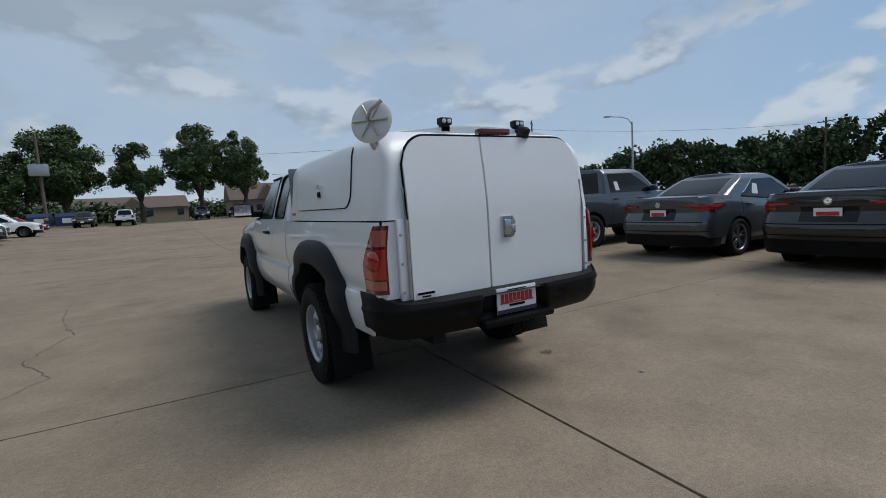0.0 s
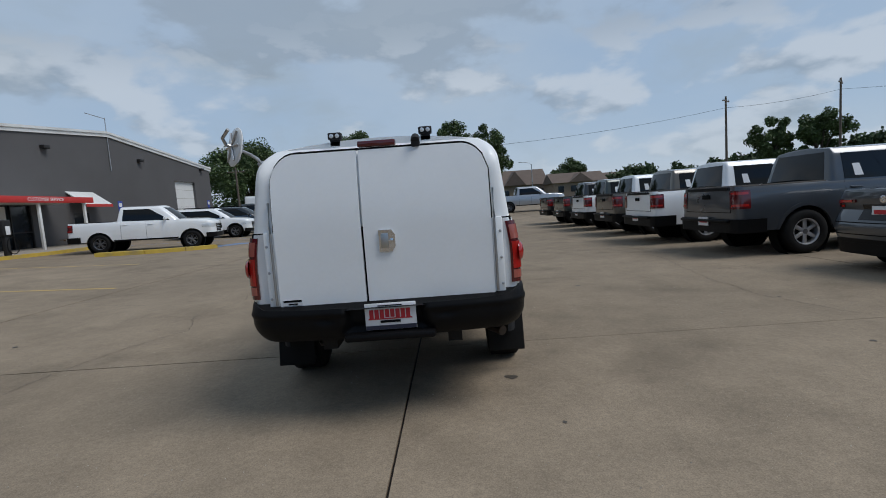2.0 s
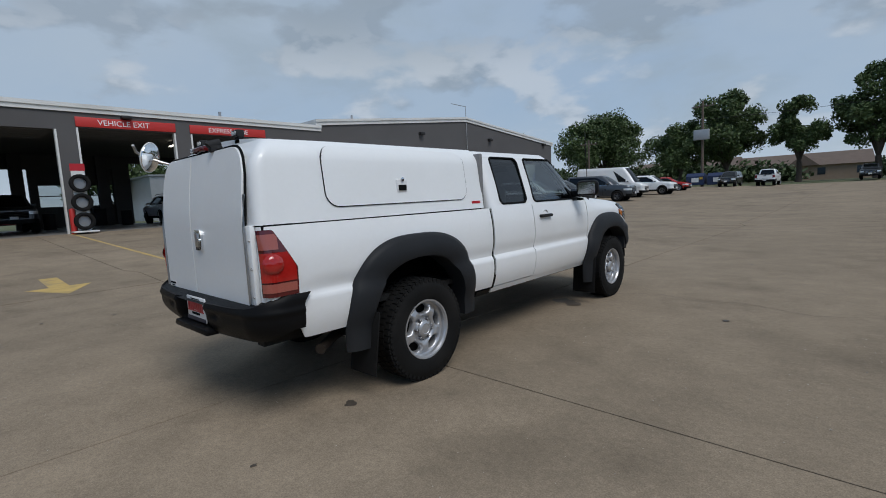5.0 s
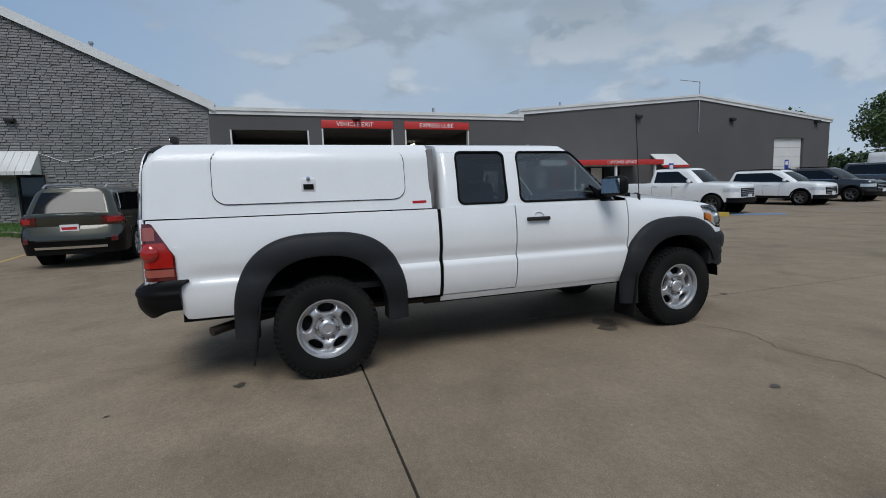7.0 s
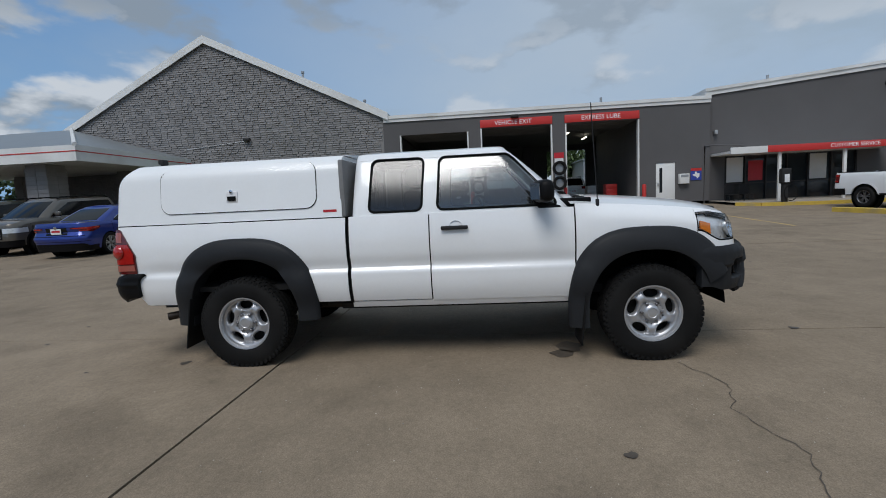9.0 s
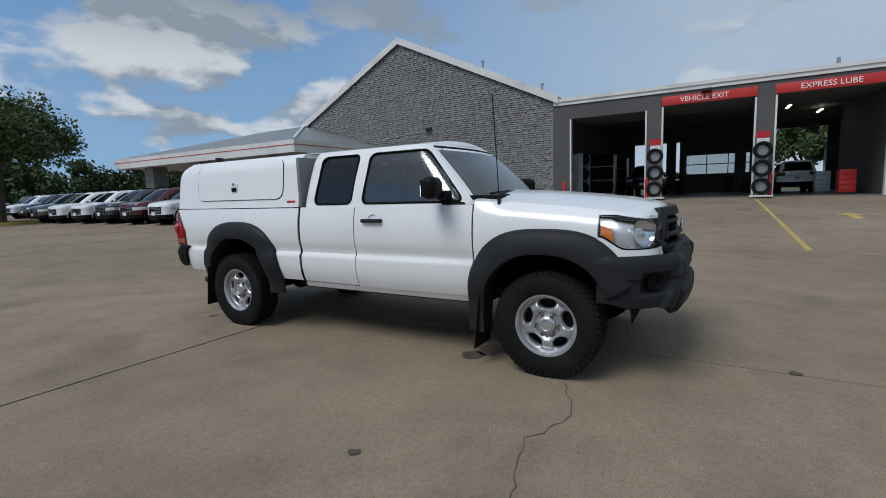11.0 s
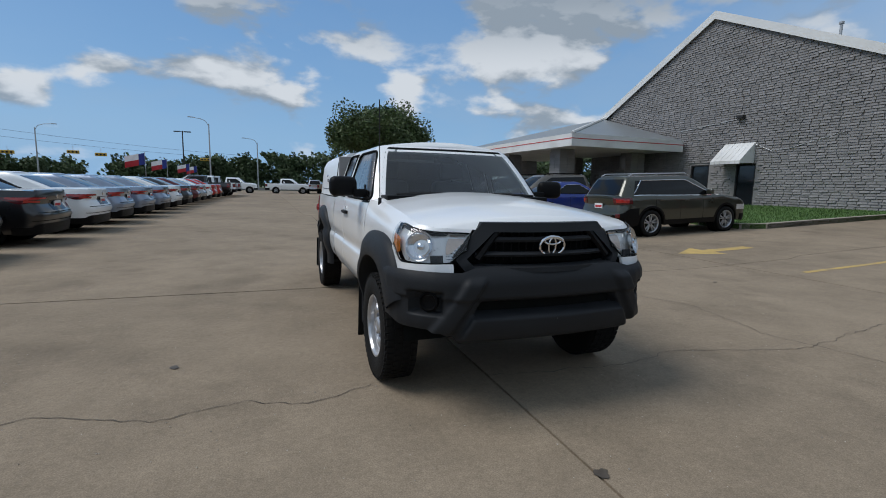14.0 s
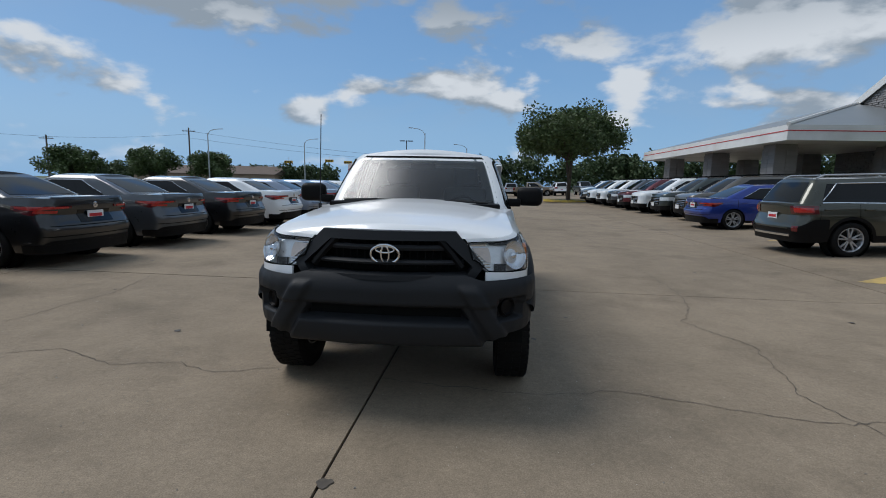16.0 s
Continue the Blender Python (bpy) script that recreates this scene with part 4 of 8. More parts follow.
bed()

# ---- wheels ----
def wheel_proto(name, r, w, rr, style, rim_mat, tread=False):
    """A wheel that turns about x; its outer face looks to +x. Origin at the hub."""
    t = thing(name, pose(0, 0, 0), "", "")
    turn = Matrix.Rotation(math.pi / 2, 4, "Y")
    bm = bmesh.new()
    h = w / 2
    prof = [(rr - 0.012, -h * 0.75), (rr + 0.004, -h * 0.86), (rr + 0.03, -h * 0.97), ((rr + r) / 2, -h), (r - 0.03, -h * 0.95), (r - 0.009, -h * 0.8), (r - 0.005, -h * 0.5), (r - 0.005, h * 0.5), (r - 0.009, h * 0.8), (r - 0.03, h * 0.95), ((rr + r) / 2, h), (rr + 0.03, h * 0.97), (rr + 0.004, h * 0.86), (rr - 0.012, h * 0.75)]
    lathe(bm, prof, turn, 48)
    if tread:
        n = 52
        for k in range(n):
            a = k / n * math.tau
            for (x0, x1, da) in ((-h * 0.86, -h * 0.52, 0), (-h * 0.44, -h * 0.06, 0.5), (h * 0.02, h * 0.42, 0.2), (h * 0.5, h * 0.86, 0.7)):
                m = Matrix.Rotation(a + da / n * math.tau, 4, "X")
                box(bm, x0, x1, -0.017, 0.017, r - 0.02, r, m=m)
            m = Matrix.Rotation(a, 4, "X")
            box(bm, h * 0.84, h * 0.955, -0.012, 0.012, r - 0.05, r - 0.012, m=m)
    tyre = part("tyre", bm, M["rubber"], t, angle=50)
    bm = bmesh.new()
    lathe(bm, [(rr * 0.9, -h * 0.8), (rr - 0.01, -h * 0.82), (rr * 0.93, -h * 0.3), (rr * 0.93, h * 0.6), (rr - 0.012, h * 0.78), (rr + 0.006, h * 0.86), (rr + 0.004, h * 0.9), (rr - 0.006, h * 0.88), (rr * 0.93, h * 0.74)], turn, 48)
    if style == "steel":
        # pressed disc: five broad spokes, rounded windows between them, a step up to the hub
        base = line([(0.03, 0.066), (0.056, 0.066), (0.066, 0.052), (0.084, 0.054), (0.10, 0.068), (0.12, 0.078), (0.14, 0.078), (0.165, 0.066), (0.182, 0.052), (0.197, 0.06)])
        pol = lambda d, q, f: bm.verts.new((d, q * math.cos(f), q * math.sin(f)))
        rc, up, dn, half = 0.146, 0.051, 0.062, radians(36)
        nb = 40
        for k in range(5):
            mid = k / 5 * math.tau + math.pi / 10
            rings = []
            for t_ in (-0.1, 0.0, 0.10, 0.22, 0.38, 0.6, 0.8, 1.0):
                ring = []
                for i in range(nb):
                    a = i / nb * math.tau
                    ca, sa = math.cos(a), math.sin(a)
                    e = max(abs(ca), abs(sa))
                    far = (half * ca / e, rc + (up if sa > 0 else dn) * sa / e)
                    hq = rc + 0.033 * math.copysign(abs(sa) ** 0.8, sa)
                    near = (math.copysign(abs(ca) ** 0.8, ca) * (0.056 + 0.60 * (hq - rc)) / hq, hq)
                    w = max(t_, 0.0)
                    f, q = lerp(near[0], far[0], w), lerp(near[1], far[1], w)
                    ring.append(pol(base(q) - 0.020 * (1 - min(w / 0.38, 1.0)) ** 2 - (0.03 if t_ < 0 else 0), q, mid + f))
                rings.append(ring)
            for p, q in zip(rings, rings[1:]):
                for i in range(nb):
                    bm.faces.new((p[i], q[i], q[(i + 1) % nb], p[(i + 1) % nb]))
        lathe(bm, [(q, base(q)) for q in (0.084, 0.078, 0.066, 0.056, 0.03)], turn, 40)
        bmesh.ops.remove_doubles(bm, verts=bm.verts[:], dist=0.0006)
        bmesh.ops.recalc_face_normals(bm, faces=bm.faces[:])
    elif style == "multi":
        for k in range(5):
            for s in (-1, 1):
                m = Matrix.Rotation(k / 5 * math.tau + s * 0.2, 4, "X")
                box(bm, h * 0.3, h * 0.62, -0.016, 0.016, 0.03, rr * 0.96, 0.005, m, 1)
    else:
        for k in range(6):
            m = Matrix.Rotation(k / 6 * math.tau, 4, "X")
            box(bm, h * 0.25, h * 0.62, -0.03, 0.03, 0.03, rr * 0.96, 0.008, m, 1)
    rim = part("rim", bm, rim_mat, t, angle=40)
    bm = bmesh.new()
    lathe(bm, [(0.0001, -0.02), (rr * 0.88, -0.02), (rr * 0.88, -0.06), (0.0001, -0.06)], turn, 24)
    part("brake_disc", bm, M["under"], t)
    bm = bmesh.new()
    if style == "steel":
        lathe(bm, [(0.062, 0.05), (0.06, 0.075), (0.05, 0.085), (0.038, 0.088), (0.034, 0.084), (0.0001, 0.086)], turn, 28)
        cap = part("hub_cap", bm, M["rim"], t, "silver hub cap")
        for k in range(6):
            bm = bmesh.new()
            a = k / 6 * math.tau
            lathe(bm, [(0.011, 0.05), (0.011, 0.074), (0.007, 0.078), (0.0001, 0.078)], Matrix.Translation((0, 0.073 * math.cos(a), 0.073 * math.sin(a))) @ turn, 8)
            part("lug_nut", bm, M["rim_dark"], t)
    else:
        lathe(bm, [(0.045, h * 0.2), (0.045, h * 0.64), (0.0001, h * 0.66)], turn, 16)
        part("hub_cap", bm, M["rim_dark"], t)
    return t


def graft(src, parent, name, m):
    """A copy of a part with its own parts, set under parent."""
    base = new(name)
    base.parent, base.matrix_local = parent, m
    for o in src.children:
        c = o.copy()
        scene.collection.objects.link(c)
        c.parent = base
        c.matrix_parent_inverse = Matrix()
    return base


def put_wheels(t, proto, x, ys, z):
    for y in ys:
        for s in (1, -1):
            m = Matrix.Translation((s * x, y, z)) @ Matrix.Rotation(0 if s > 0 else math.pi, 4, "Z")
            graft(proto, t, "wheel", m)


def drop_proto(t):
    for o in list(t.children_recursive) + [t]:
        bpy.data.objects.remove(o)

# ---- the white pickup with its service cap ----
def arch(yc, zc, a, b):
    return lambda y: zc + b * math.sqrt(max(0.0, 1 - ((y - yc) / a) ** 2)) if abs(y - yc) < a else -9.0


WB = 3.246
ARCH_R, ARCH_F = arch(0.0, 0.40, 0.535, 0.58), arch(WB, 0.40, 0.52, 0.55)


def truck_inset(z, y):
    d = 0.0
    if z < 0.70:
        d += 0.075 * ((0.70 - z) / 0.25) ** 2
    if z > 0.95:
        d += 0.04 * ((z - 0.95) / 0.28) ** 2
    # scalloped crease along the doors and the bed
    d += 0.024 * (math.exp(-((z - 0.79) / 0.07) ** 2) if z > 0.79 else math.exp(-((z - 0.79) / 0.022) ** 2)) * smooth(-1.1, -0.7, y) * (1 - smooth(2.5, 3.0, y)) - 0.006
    if y > 2.6:
        top = TRUCK_TOP(y)
        e = max(0.0, 1 - (top - z) / 0.12)
        d += 0.075 * e * e * smooth(2.6, 3.0, y)
    return d


TRUCK_TOP = line([(-1.2, 1.195), (0.88, 1.195), (0.9, 1.215), (2.55, 1.215), (2.7, 1.225), (3.05, 1.205), (3.38, 1.175), (3.7, 1.137), (3.9, 1.105), (4.05, 1.082)])


def fender_shift(z, y):
    return -0.06 * smooth(3.5, 4.0, y) * max(0.0, (z - 0.85) / 0.25)


def build_truck():
    t = thing("pickup_truck", pose(0, 0, 0), "white extended-cab pickup with white service cap and black bumpers", "pickup truck")
    S = Shell(-1.125, 4.005, 0.872, 0.05, 0.22, 0.0, 0.15, truck_inset, fender_shift, 0.05, 0.012)
    W, BP, GP = M["white"], M["black_plastic"], M["grey_plastic"]
    low = lambda base: (lambda y: max(base + 0.13 * smooth(-0.90, -0.98, y), ARCH_R(y), ARCH_F(y)))

    def both(name, us, z0, z1, mt, nv=6, off=0.0, th=0.012, shell=S, label="", angle=38):
        return [part(name, shell.patch(us, z0, z1, nv, off, th, mirror=k), mt, t, label, angle) for k in (False, True)]

    # dark inner shell behind the panel gaps
    for k in (False, True):
        part("inner_panel", S.patch(S.ys(-1.0, 3.4, 0.04), low(0.5), lambda y: TRUCK_TOP(y) - 0.02, 4, -0.02, 0.01, mirror=k), M["gap"], t)
    # panels
    both("bed_side", [S.ux(0.70)] + span(S.ux(0.72), S.uy(-1.0), 8) + S.ys(-0.98, 0.885, 0.035), low(0.515), 1.195, W, 40)
    both("rear_door", S.ys(0.915, 1.555, 0.04), low(0.515), 1.2, W, 40)
    both("front_door", S.ys(1.565, 2.68, 0.04), low(0.505), 1.2, W, 40)
    both("fender", S.ys(2.692, 3.582, 0.035) + span(S.uy(3.584), S.ux(0.52, True), 20), lambda y: max(0.50 if y < 3.2 else 0.86, ARCH_F(y)) if y < 3.583 else min(TRUCK_TOP(y) - 0.022, 1.113), TRUCK_TOP, W, 14)
    both("rocker", S.ys(0.9, 2.72, 0.1), 0.455, 0.503, W, 3, -0.004)
    both("frame_rail", S.ys(0.78, 2.75, 0.1), 0.40, 0.453, M["under"], 2, -0.05, 0.03)
    both("cab_corner_trim", S.ys(0.888, 0.912, 0.012), 0.50, 0.62, BP, 3, 0.003)
    # hood
    ua = S.uy(2.66)
    bm = S.deck(ua, 1.0, TRUCK_TOP, 0.075, 12, 40)
    part("hood", bm, W, t, angle=30)
    # cowl below the windscreen
    bm = bmesh.new()
    box(bm, -0.72, 0.72, 2.56, 2.84, 1.20, 1.268, 0.01)
    part("cowl", bm, BP, t)

    # cab
    ztop, zb = 1.70, 1.195
    yb0, yb1, yr0, yr1 = 0.93, 2.78, 0.96, 2.23

    def cab_shift(z, y):
        v = max(0.0, min(1.0, (z - zb) / (ztop - zb)))
        tgt = y + 0.03 if y < 1.7 else 1.73 + (y - 1.7) / (yb1 - 1.7) * (yr1 - 1.73)
        return (tgt - y) * (v * 0.84 + 0.16 * v * v)

    def cab_inset(z, y):
        v = max(0.0, min(1.0, (z - zb) / (ztop - zb)))
        e = max(0.0, (z - 1.60) / 0.10)
        return 0.012 + 0.165 * v ** 1.25 + 0.05 * min(e, 1.0) ** 2

    C = Shell(yb0, yb1, 0.845, 0.06, 0.22, 0.0, 0.17, cab_inset, cab_shift)
    zr = 1.70
    roof = bmesh.new()
    C.deck(0.0, 1.0, lambda y: zr, 0.055, 10, 60, bm=roof)
    part("roof", roof, W, t, angle=30)
    u_fd = [C.uy(1.62), C.uy(2.36)]
    # door frames: strips of skin round the windows
    full = span(0.0, 1.0, 120)
    ring = lambda z0, z1, name, mt, nv=4, off=0.0: [part(name, C.patch(full, z0, z1, nv, off, 0.02, mirror=k), mt, t, angle=30) for k in (False, True)]
    ring(1.645, zr, "roof_rail", W, 6)
    ring(1.19, 1.222, "belt", W, 2)
    yq0, yq1, yf0, yf1 = 1.075, 1.50, 1.625, 2.60
    pill = lambda ya, yb: span(C.uy(ya), C.uy(yb), 8)
    both("cab_corner", span(C.ux(0.60), C.uy(yb0 + 0.07), 12) + C.ys(yb0 + 0.075, yq0, 0.03), 1.2, 1.66, W, 10, 0, 0.02, C)
    both("b_pillar", pill(yq1, yf0), 1.2, 1.66, W, 10, 0, 0.02, C)
    uF = C.ux(0.80, True)
    both("a_pillar", span(C.ux(0.808, True), C.ux(0.705, True), 14), 1.2, 1.67, W, 10, 0, 0.02, C)
    # front triangle of the door, above the mirror
    both("mirror_sail", span(C.uy(2.42), uF, 6), 1.2, lambda y: lerp(1.35, 1.215, min(1.0, (y - 2.42) / 0.16)), BP, 4, 0.003, 0.02, C)
    def rounded(ya, yb, z0, z1, r, rise):
        """Lower and upper edge of a window with rounded corners; rise lowers the front of its top."""
        def lo(y):
            d = max(ya + r - y, y - (yb - r), 0.0)
            return z0 + r - math.sqrt(max(r * r - min(d, r) ** 2, 0.0))

        def hi(y):
            d = max(ya + r - y, y - (yb - r), 0.0)
            return max(min(z1 - r + math.sqrt(max(r * r - min(d, r) ** 2, 0.0)), z1 - rise * max(0.0, y - (yb - 0.12)) / 0.12), lo(y) + 0.002)
        return lo, hi

    for nm, ya, yb, gl, rise in (("quarter_window", yq0, yq1, M["glass_tint"], 0.0), ("door_window", yf0, C.plan(uF)[1], M["glass"], 0.0)):
        r = 0.05
        lo_, hi_ = rounded(ya, yb, 1.225, 1.645, r, rise)
        ys_ = [ya + r * (1 - math.cos(k / 7 * math.pi / 2)) for k in range(8)] + span(ya + r + 0.02, yb - r - 0.02, 18) + [yb - r * (1 - math.sin(k / 7 * math.pi / 2)) for k in range(8)]
        us_ = [C.uy(y) for y in ys_] if nm == "quarter_window" else span(C.uy(ya), uF, len(ys_) - 1)
        if nm == "door_window":
            us_ = [lerp(C.uy(ya), uF, (y - ya) / (yb - ya)) for y in ys_]
        for k in (False, True):
            bm = bmesh.new()
            g = []
            for u, y in zip(us_, ys_):
                g.append([bm.verts.new(Vector(((-1 if k else 1) * (p.x - 0.006), p.y, p.z))) for p in (C.at(u, lerp(lo_(y), hi_(y), j / 8)) for j in range(9))])
            for p, q in zip(g, g[1:]):
                for j in range(8):
                    bm.faces.new((p[j], p[j + 1], q[j + 1], q[j]) if k else (p[j], q[j], q[j + 1], p[j + 1]))
            part(nm, bm, gl, t)
            # body-coloured infill and black seal round the glass
            pts = [C.at(u, lo_(y)) for u, y in zip(us_, ys_)] + [C.at(u, hi_(y)) for u, y in reversed(list(zip(us_, ys_)))]
            pts = [Vector((-(p.x + 0.001) if k else p.x + 0.001, p.y, p.z)) for p in pts]
            bm = bmesh.new()
            tube(bm, pts + [pts[0]], 0.010, 6)
            part("window_seal", bm, M["gap"], t)
            for zc, f in ((1.205, lo_), (1.66, hi_)):
                bm = bmesh.new()
                g = []
                for u, y in zip(us_, ys_):
                    g.append([bm.verts.new(Vector(((-1 if k else 1) * p.x, p.y, p.z))) for p in (C.at(u, zc), C.at(u, f(y)))])
                for p, q in zip(g, g[1:]):
                    bm.faces.new((p[0], q[0], q[1], p[1]))
                bmesh.ops.recalc_face_normals(bm, faces=bm.faces[:])
                part("door_frame", bm, W, t)
    wu = span(C.ux(0.735, True), 1.0, 16)
    bm = bmesh.new()
    rows = []
    for u, s in [(u, 1) for u in wu] + [(u, -1) for u in reversed(wu[:-1])]:
        rows.append([bm.verts.new((s * p.x, p.y, p.z)) for p in (C.at(u, z) for z in span(1.235, 1.675, 10))])
    for a, b in zip(rows, rows[1:]):
        for k in range(10):
            bm.faces.new((a[k], b[k], b[k + 1], a[k + 1]))
    part("windscreen", bm, M["screen"], t, "tinted windscreen reflecting the sky")
    bm = C.patch(wu, 1.20, 1.236, 2, 0.001, 0.01)
    C.patch(wu, 1.20, 1.236, 2, 0.001, 0.01, mirror=True, bm=bm)
    part("windscreen_band", bm, M["gap"], t)
    bm = C.patch(wu, 1.665, 1.685, 2, 0.001, 0.01)
    C.patch(wu, 1.665, 1.685, 2, 0.001, 0.01, mirror=True, bm=bm)
    part("windscreen_band", bm, M["gap"], t)
    ru = span(0.0, C.ux(0.62), 8)
    bm = C.patch(ru, 1.24, 1.62, 5, 0.0, 0.004)
    C.patch(ru, 1.24, 1.62, 5, 0.0, 0.004, mirror=True, bm=bm)
    part("back_window", bm, M["glass_tint"], t)
    # inside: dash, wheel, seats
    bm = boxbm(-0.72, 0.72, 2.15, 2.7, 0.85, 1.215, 0.06)
    part("dashboard", bm, M["interior_dark"], t)
    for sx in (-0.38, 0.38):
        bm = boxbm(sx - 0.25, sx + 0.25, 1.45, 1.95, 0.75, 0.95, 0.06)
        box(bm, sx - 0.24, sx + 0.24, 1.32, 1.5, 0.9, 1.4, 0.06)
        box(bm, sx - 0.13, sx + 0.13, 1.33, 1.45, 1.42, 1.6, 0.04)
        part("seat", bm, M["interior"], t)
    bm = bmesh.new()
    m = Matrix.Translation((-0.38, 2.02, 1.15)) @ Matrix.Rotation(radians(-62), 4, "X")
    lathe(bm, [(0.175, -0.012), (0.19, 0.0), (0.175, 0.012), (0.163, 0.0), (0.175, -0.012)], m, 28)
    box(bm, -0.17, 0.17, -0.025, 0.02, -0.01, 0.01, m=m)
    part("steering_wheel", bm, M["interior_dark"], t)
    part("cab_floor", boxbm(-0.8, 0.8, 0.98, 2.6, 0.5, 0.6), M["interior_dark"], t)
    part("cab_back", boxbm(-0.76, 0.76, 0.96, 1.0, 0.55, 1.24), M["interior_dark"], t)
    bm = boxbm(-0.12, 0.12, 2.20, 2.23, 1.56, 1.62, 0.01)
    part("inner_mirror", bm, M["interior_dark"], t)

    # door handles, mirrors, badge
    for s in (1, -1):
        h = part("door_handle", boxbm(s * 0.885 - 0.018, s * 0.885 + 0.018, 1.655, 1.865, 1.066, 1.096, 0.009), M["interior_dark"], t, "black door handle")
        bm = bmesh.new()
        lathe(bm, [(0.052, 0.0), (0.045, -0.012), (0.0001, -0.016)], Matrix.Translation((s * 0.872, 1.77, 1.085)) @ Matrix.Rotation(s * math.pi / 2, 4, "Y"), 20)
        part("handle_cup", bm, W, t)
        bm = bmesh.new()
        box(bm, -0.115, 0.115, -0.055, 0.06, -0.082, 0.082, 0.05, Matrix.Translation((s * 1.0, 2.43, 1.33)) @ Matrix.Rotation(s * 0.25, 4, "Z"), 4)
        mir = part("side_mirror", bm, BP, t, "black plastic side mirror")
        bm = boxbm(-0.09, 0.09, -0.062, -0.056, -0.06, 0.06, m=Matrix.Translation((s * 1.0, 2.43, 1.33)) @ Matrix.Rotation(s * 0.25, 4, "Z"))
        part("mirror_glass", bm, M["mirror"], mir)
        bm = bmesh.new()
        box(bm, min(s * 0.80, s * 0.92), max(s * 0.80, s * 0.92), 2.41, 2.49, 1.24, 1.31, 0.015)
        part("mirror_arm", bm, BP, mir)
    bm = bmesh.new()
    tube(bm, [(0.79, 2.87, 1.17), (0.79, 2.87, 1.25)], 0.014, 8)
    tube(bm, [(0.79, 2.87, 1.25), (0.785, 2.83, 1.98)], 0.004, 6)
    part("antenna", bm, M["interior_dark"], t)
    for x0, x1 in ((-0.62, -0.08), (0.05, 0.62)):
        bm = bmesh.new()
        tube(bm, [(x0, 2.765, 1.275), (lerp(x0, x1, 0.5), 2.755, 1.288), (x1, 2.73, 1.277)], 0.011, 6)
        tube(bm, [(lerp(x0, x1, 0.5), 2.755, 1.288), (x1, 2.80, 1.262)], 0.012, 6)
        part("wiper", bm, M["interior_dark"], t)

    # flares
    def flare(yc, ao, bo, ai, bi, a0, a1, zc, wide):
        for s in (1, -1):
            bm = bmesh.new()
            rows = []
            n = 44
            for k in range(n + 1):
                a = radians(lerp(a0, a1, k / n))
                row = []
                for f, off in ((1.0, 0.003), (0.97, 0.026), (0.80, 0.048), (0.45, 0.062), (0.1, 0.066), (0.0, 0.058), (0.0, 0.03), (0.0, -0.10)):
                    ca, sa = math.cos(a), max(math.sin(a), 0.0)
                    y = yc + math.copysign(abs(ca) ** lerp(0.84, 0.70, f), ca) * lerp(ai, ao, f)
                    z = zc + sa ** lerp(0.86, 0.80, f) * lerp(bi, bo, f)
                    if math.sin(a) < 0:
                        z = zc + math.sin(a) * 0.75
                    p = S.at(S.uy(min(max(y, -1.0), 3.62)), max(z, 0.5))
                    row.append(bm.verts.new((s * (p.x + off + wide * (1 - f)), y, z)))
                rows.append(row)
            for p, q in zip(rows, rows[1:]):
                for k in range(len(p) - 1):
                    bm.faces.new((p[k], q[k], q[k + 1], p[k + 1]))
            bmesh.ops.recalc_face_normals(bm, faces=bm.faces[:])
            part("fender_flare", bm, GP, t, "black plastic fender flare", 50)
    flare(0.0, 0.625, 0.665, 0.46, 0.50, 184, -2, 0.40, 0.0)
    flare(WB - 0.02, 0.60, 0.64, 0.45, 0.47, 190, 22, 0.39, 0.018)
    for yc in (0.0, WB):
        for s in (1, -1):
            bm = bmesh.new()
            lathe(bm, [(0.545, -0.2), (0.545, 0.2)], Matrix.Translation((s * 0.655, yc, 0.42)) @ Matrix.Rotation(math.pi / 2, 4, "Y"), 24, 90, 270)
            lathe(bm, [(0.0001, 0), (0.545, 0.0)], Matrix.Translation((s * 0.46, yc, 0.42)) @ Matrix.Rotation(math.pi / 2, 4, "Y"), 24, 90, 270)
            part("wheel_liner", bm, M["gap"], t)
            bm = boxbm(min(s * 0.66, s * 0.93), max(s * 0.66, s * 0.93), -0.012, 0.0, 0.0, 0.42, 0.004, Matrix.Translation((0, yc - (0.50 if yc == 0 else 0.53), 0.17 if yc == 0 else 0.13)) @ Matrix.Rotation(radians(-9 if yc == 0 else -6), 4, "X"))
            part("mud_flap", bm, M["rubber"], t, "black rubber mud flap")
    # underside
    bm = boxbm(-0.45, -0.36, -1.0, 3.5, 0.42, 0.52)
    box(bm, 0.36, 0.45, -1.0, 3.5, 0.42, 0.52)
    box(bm, -0.8, 0.8, -0.95, 0.9, 0.62, 0.66)
    box(bm, -0.7, 0.7, 2.5, 3.7, 0.50, 0.56)
    part("chassis", bm, M["under"], t)
    bm = bmesh.new()
    tube(bm, [(-0.75, 0, 0.365), (0.75, 0, 0.365)], 0.045, 10)
    lathe(bm, [(0.0001, -0.13), (0.1, -0.1), (0.14, 0), (0.1, 0.1), (0.0001, 0.13)], Matrix.Translation((0.05, 0, 0.365)) @ Matrix.Rotation(math.pi / 2, 4, "X"), 14)
    tube(bm, [(0.55, -0.55, 0.5), (0.55, 0.6, 0.44)], 0.025, 6)
    tube(bm, [(-0.55, -0.55, 0.5), (-0.55, 0.6, 0.44)], 0.025, 6)
    part("rear_axle", bm, M["under"], t)
    bm = bmesh.new()
    tube(bm, [(0.50, 0.9, 0.42), (0.52, -0.35, 0.44), (0.62, -0.6, 0.42), (0.74, -0.78, 0.40)], 0.034, 12)
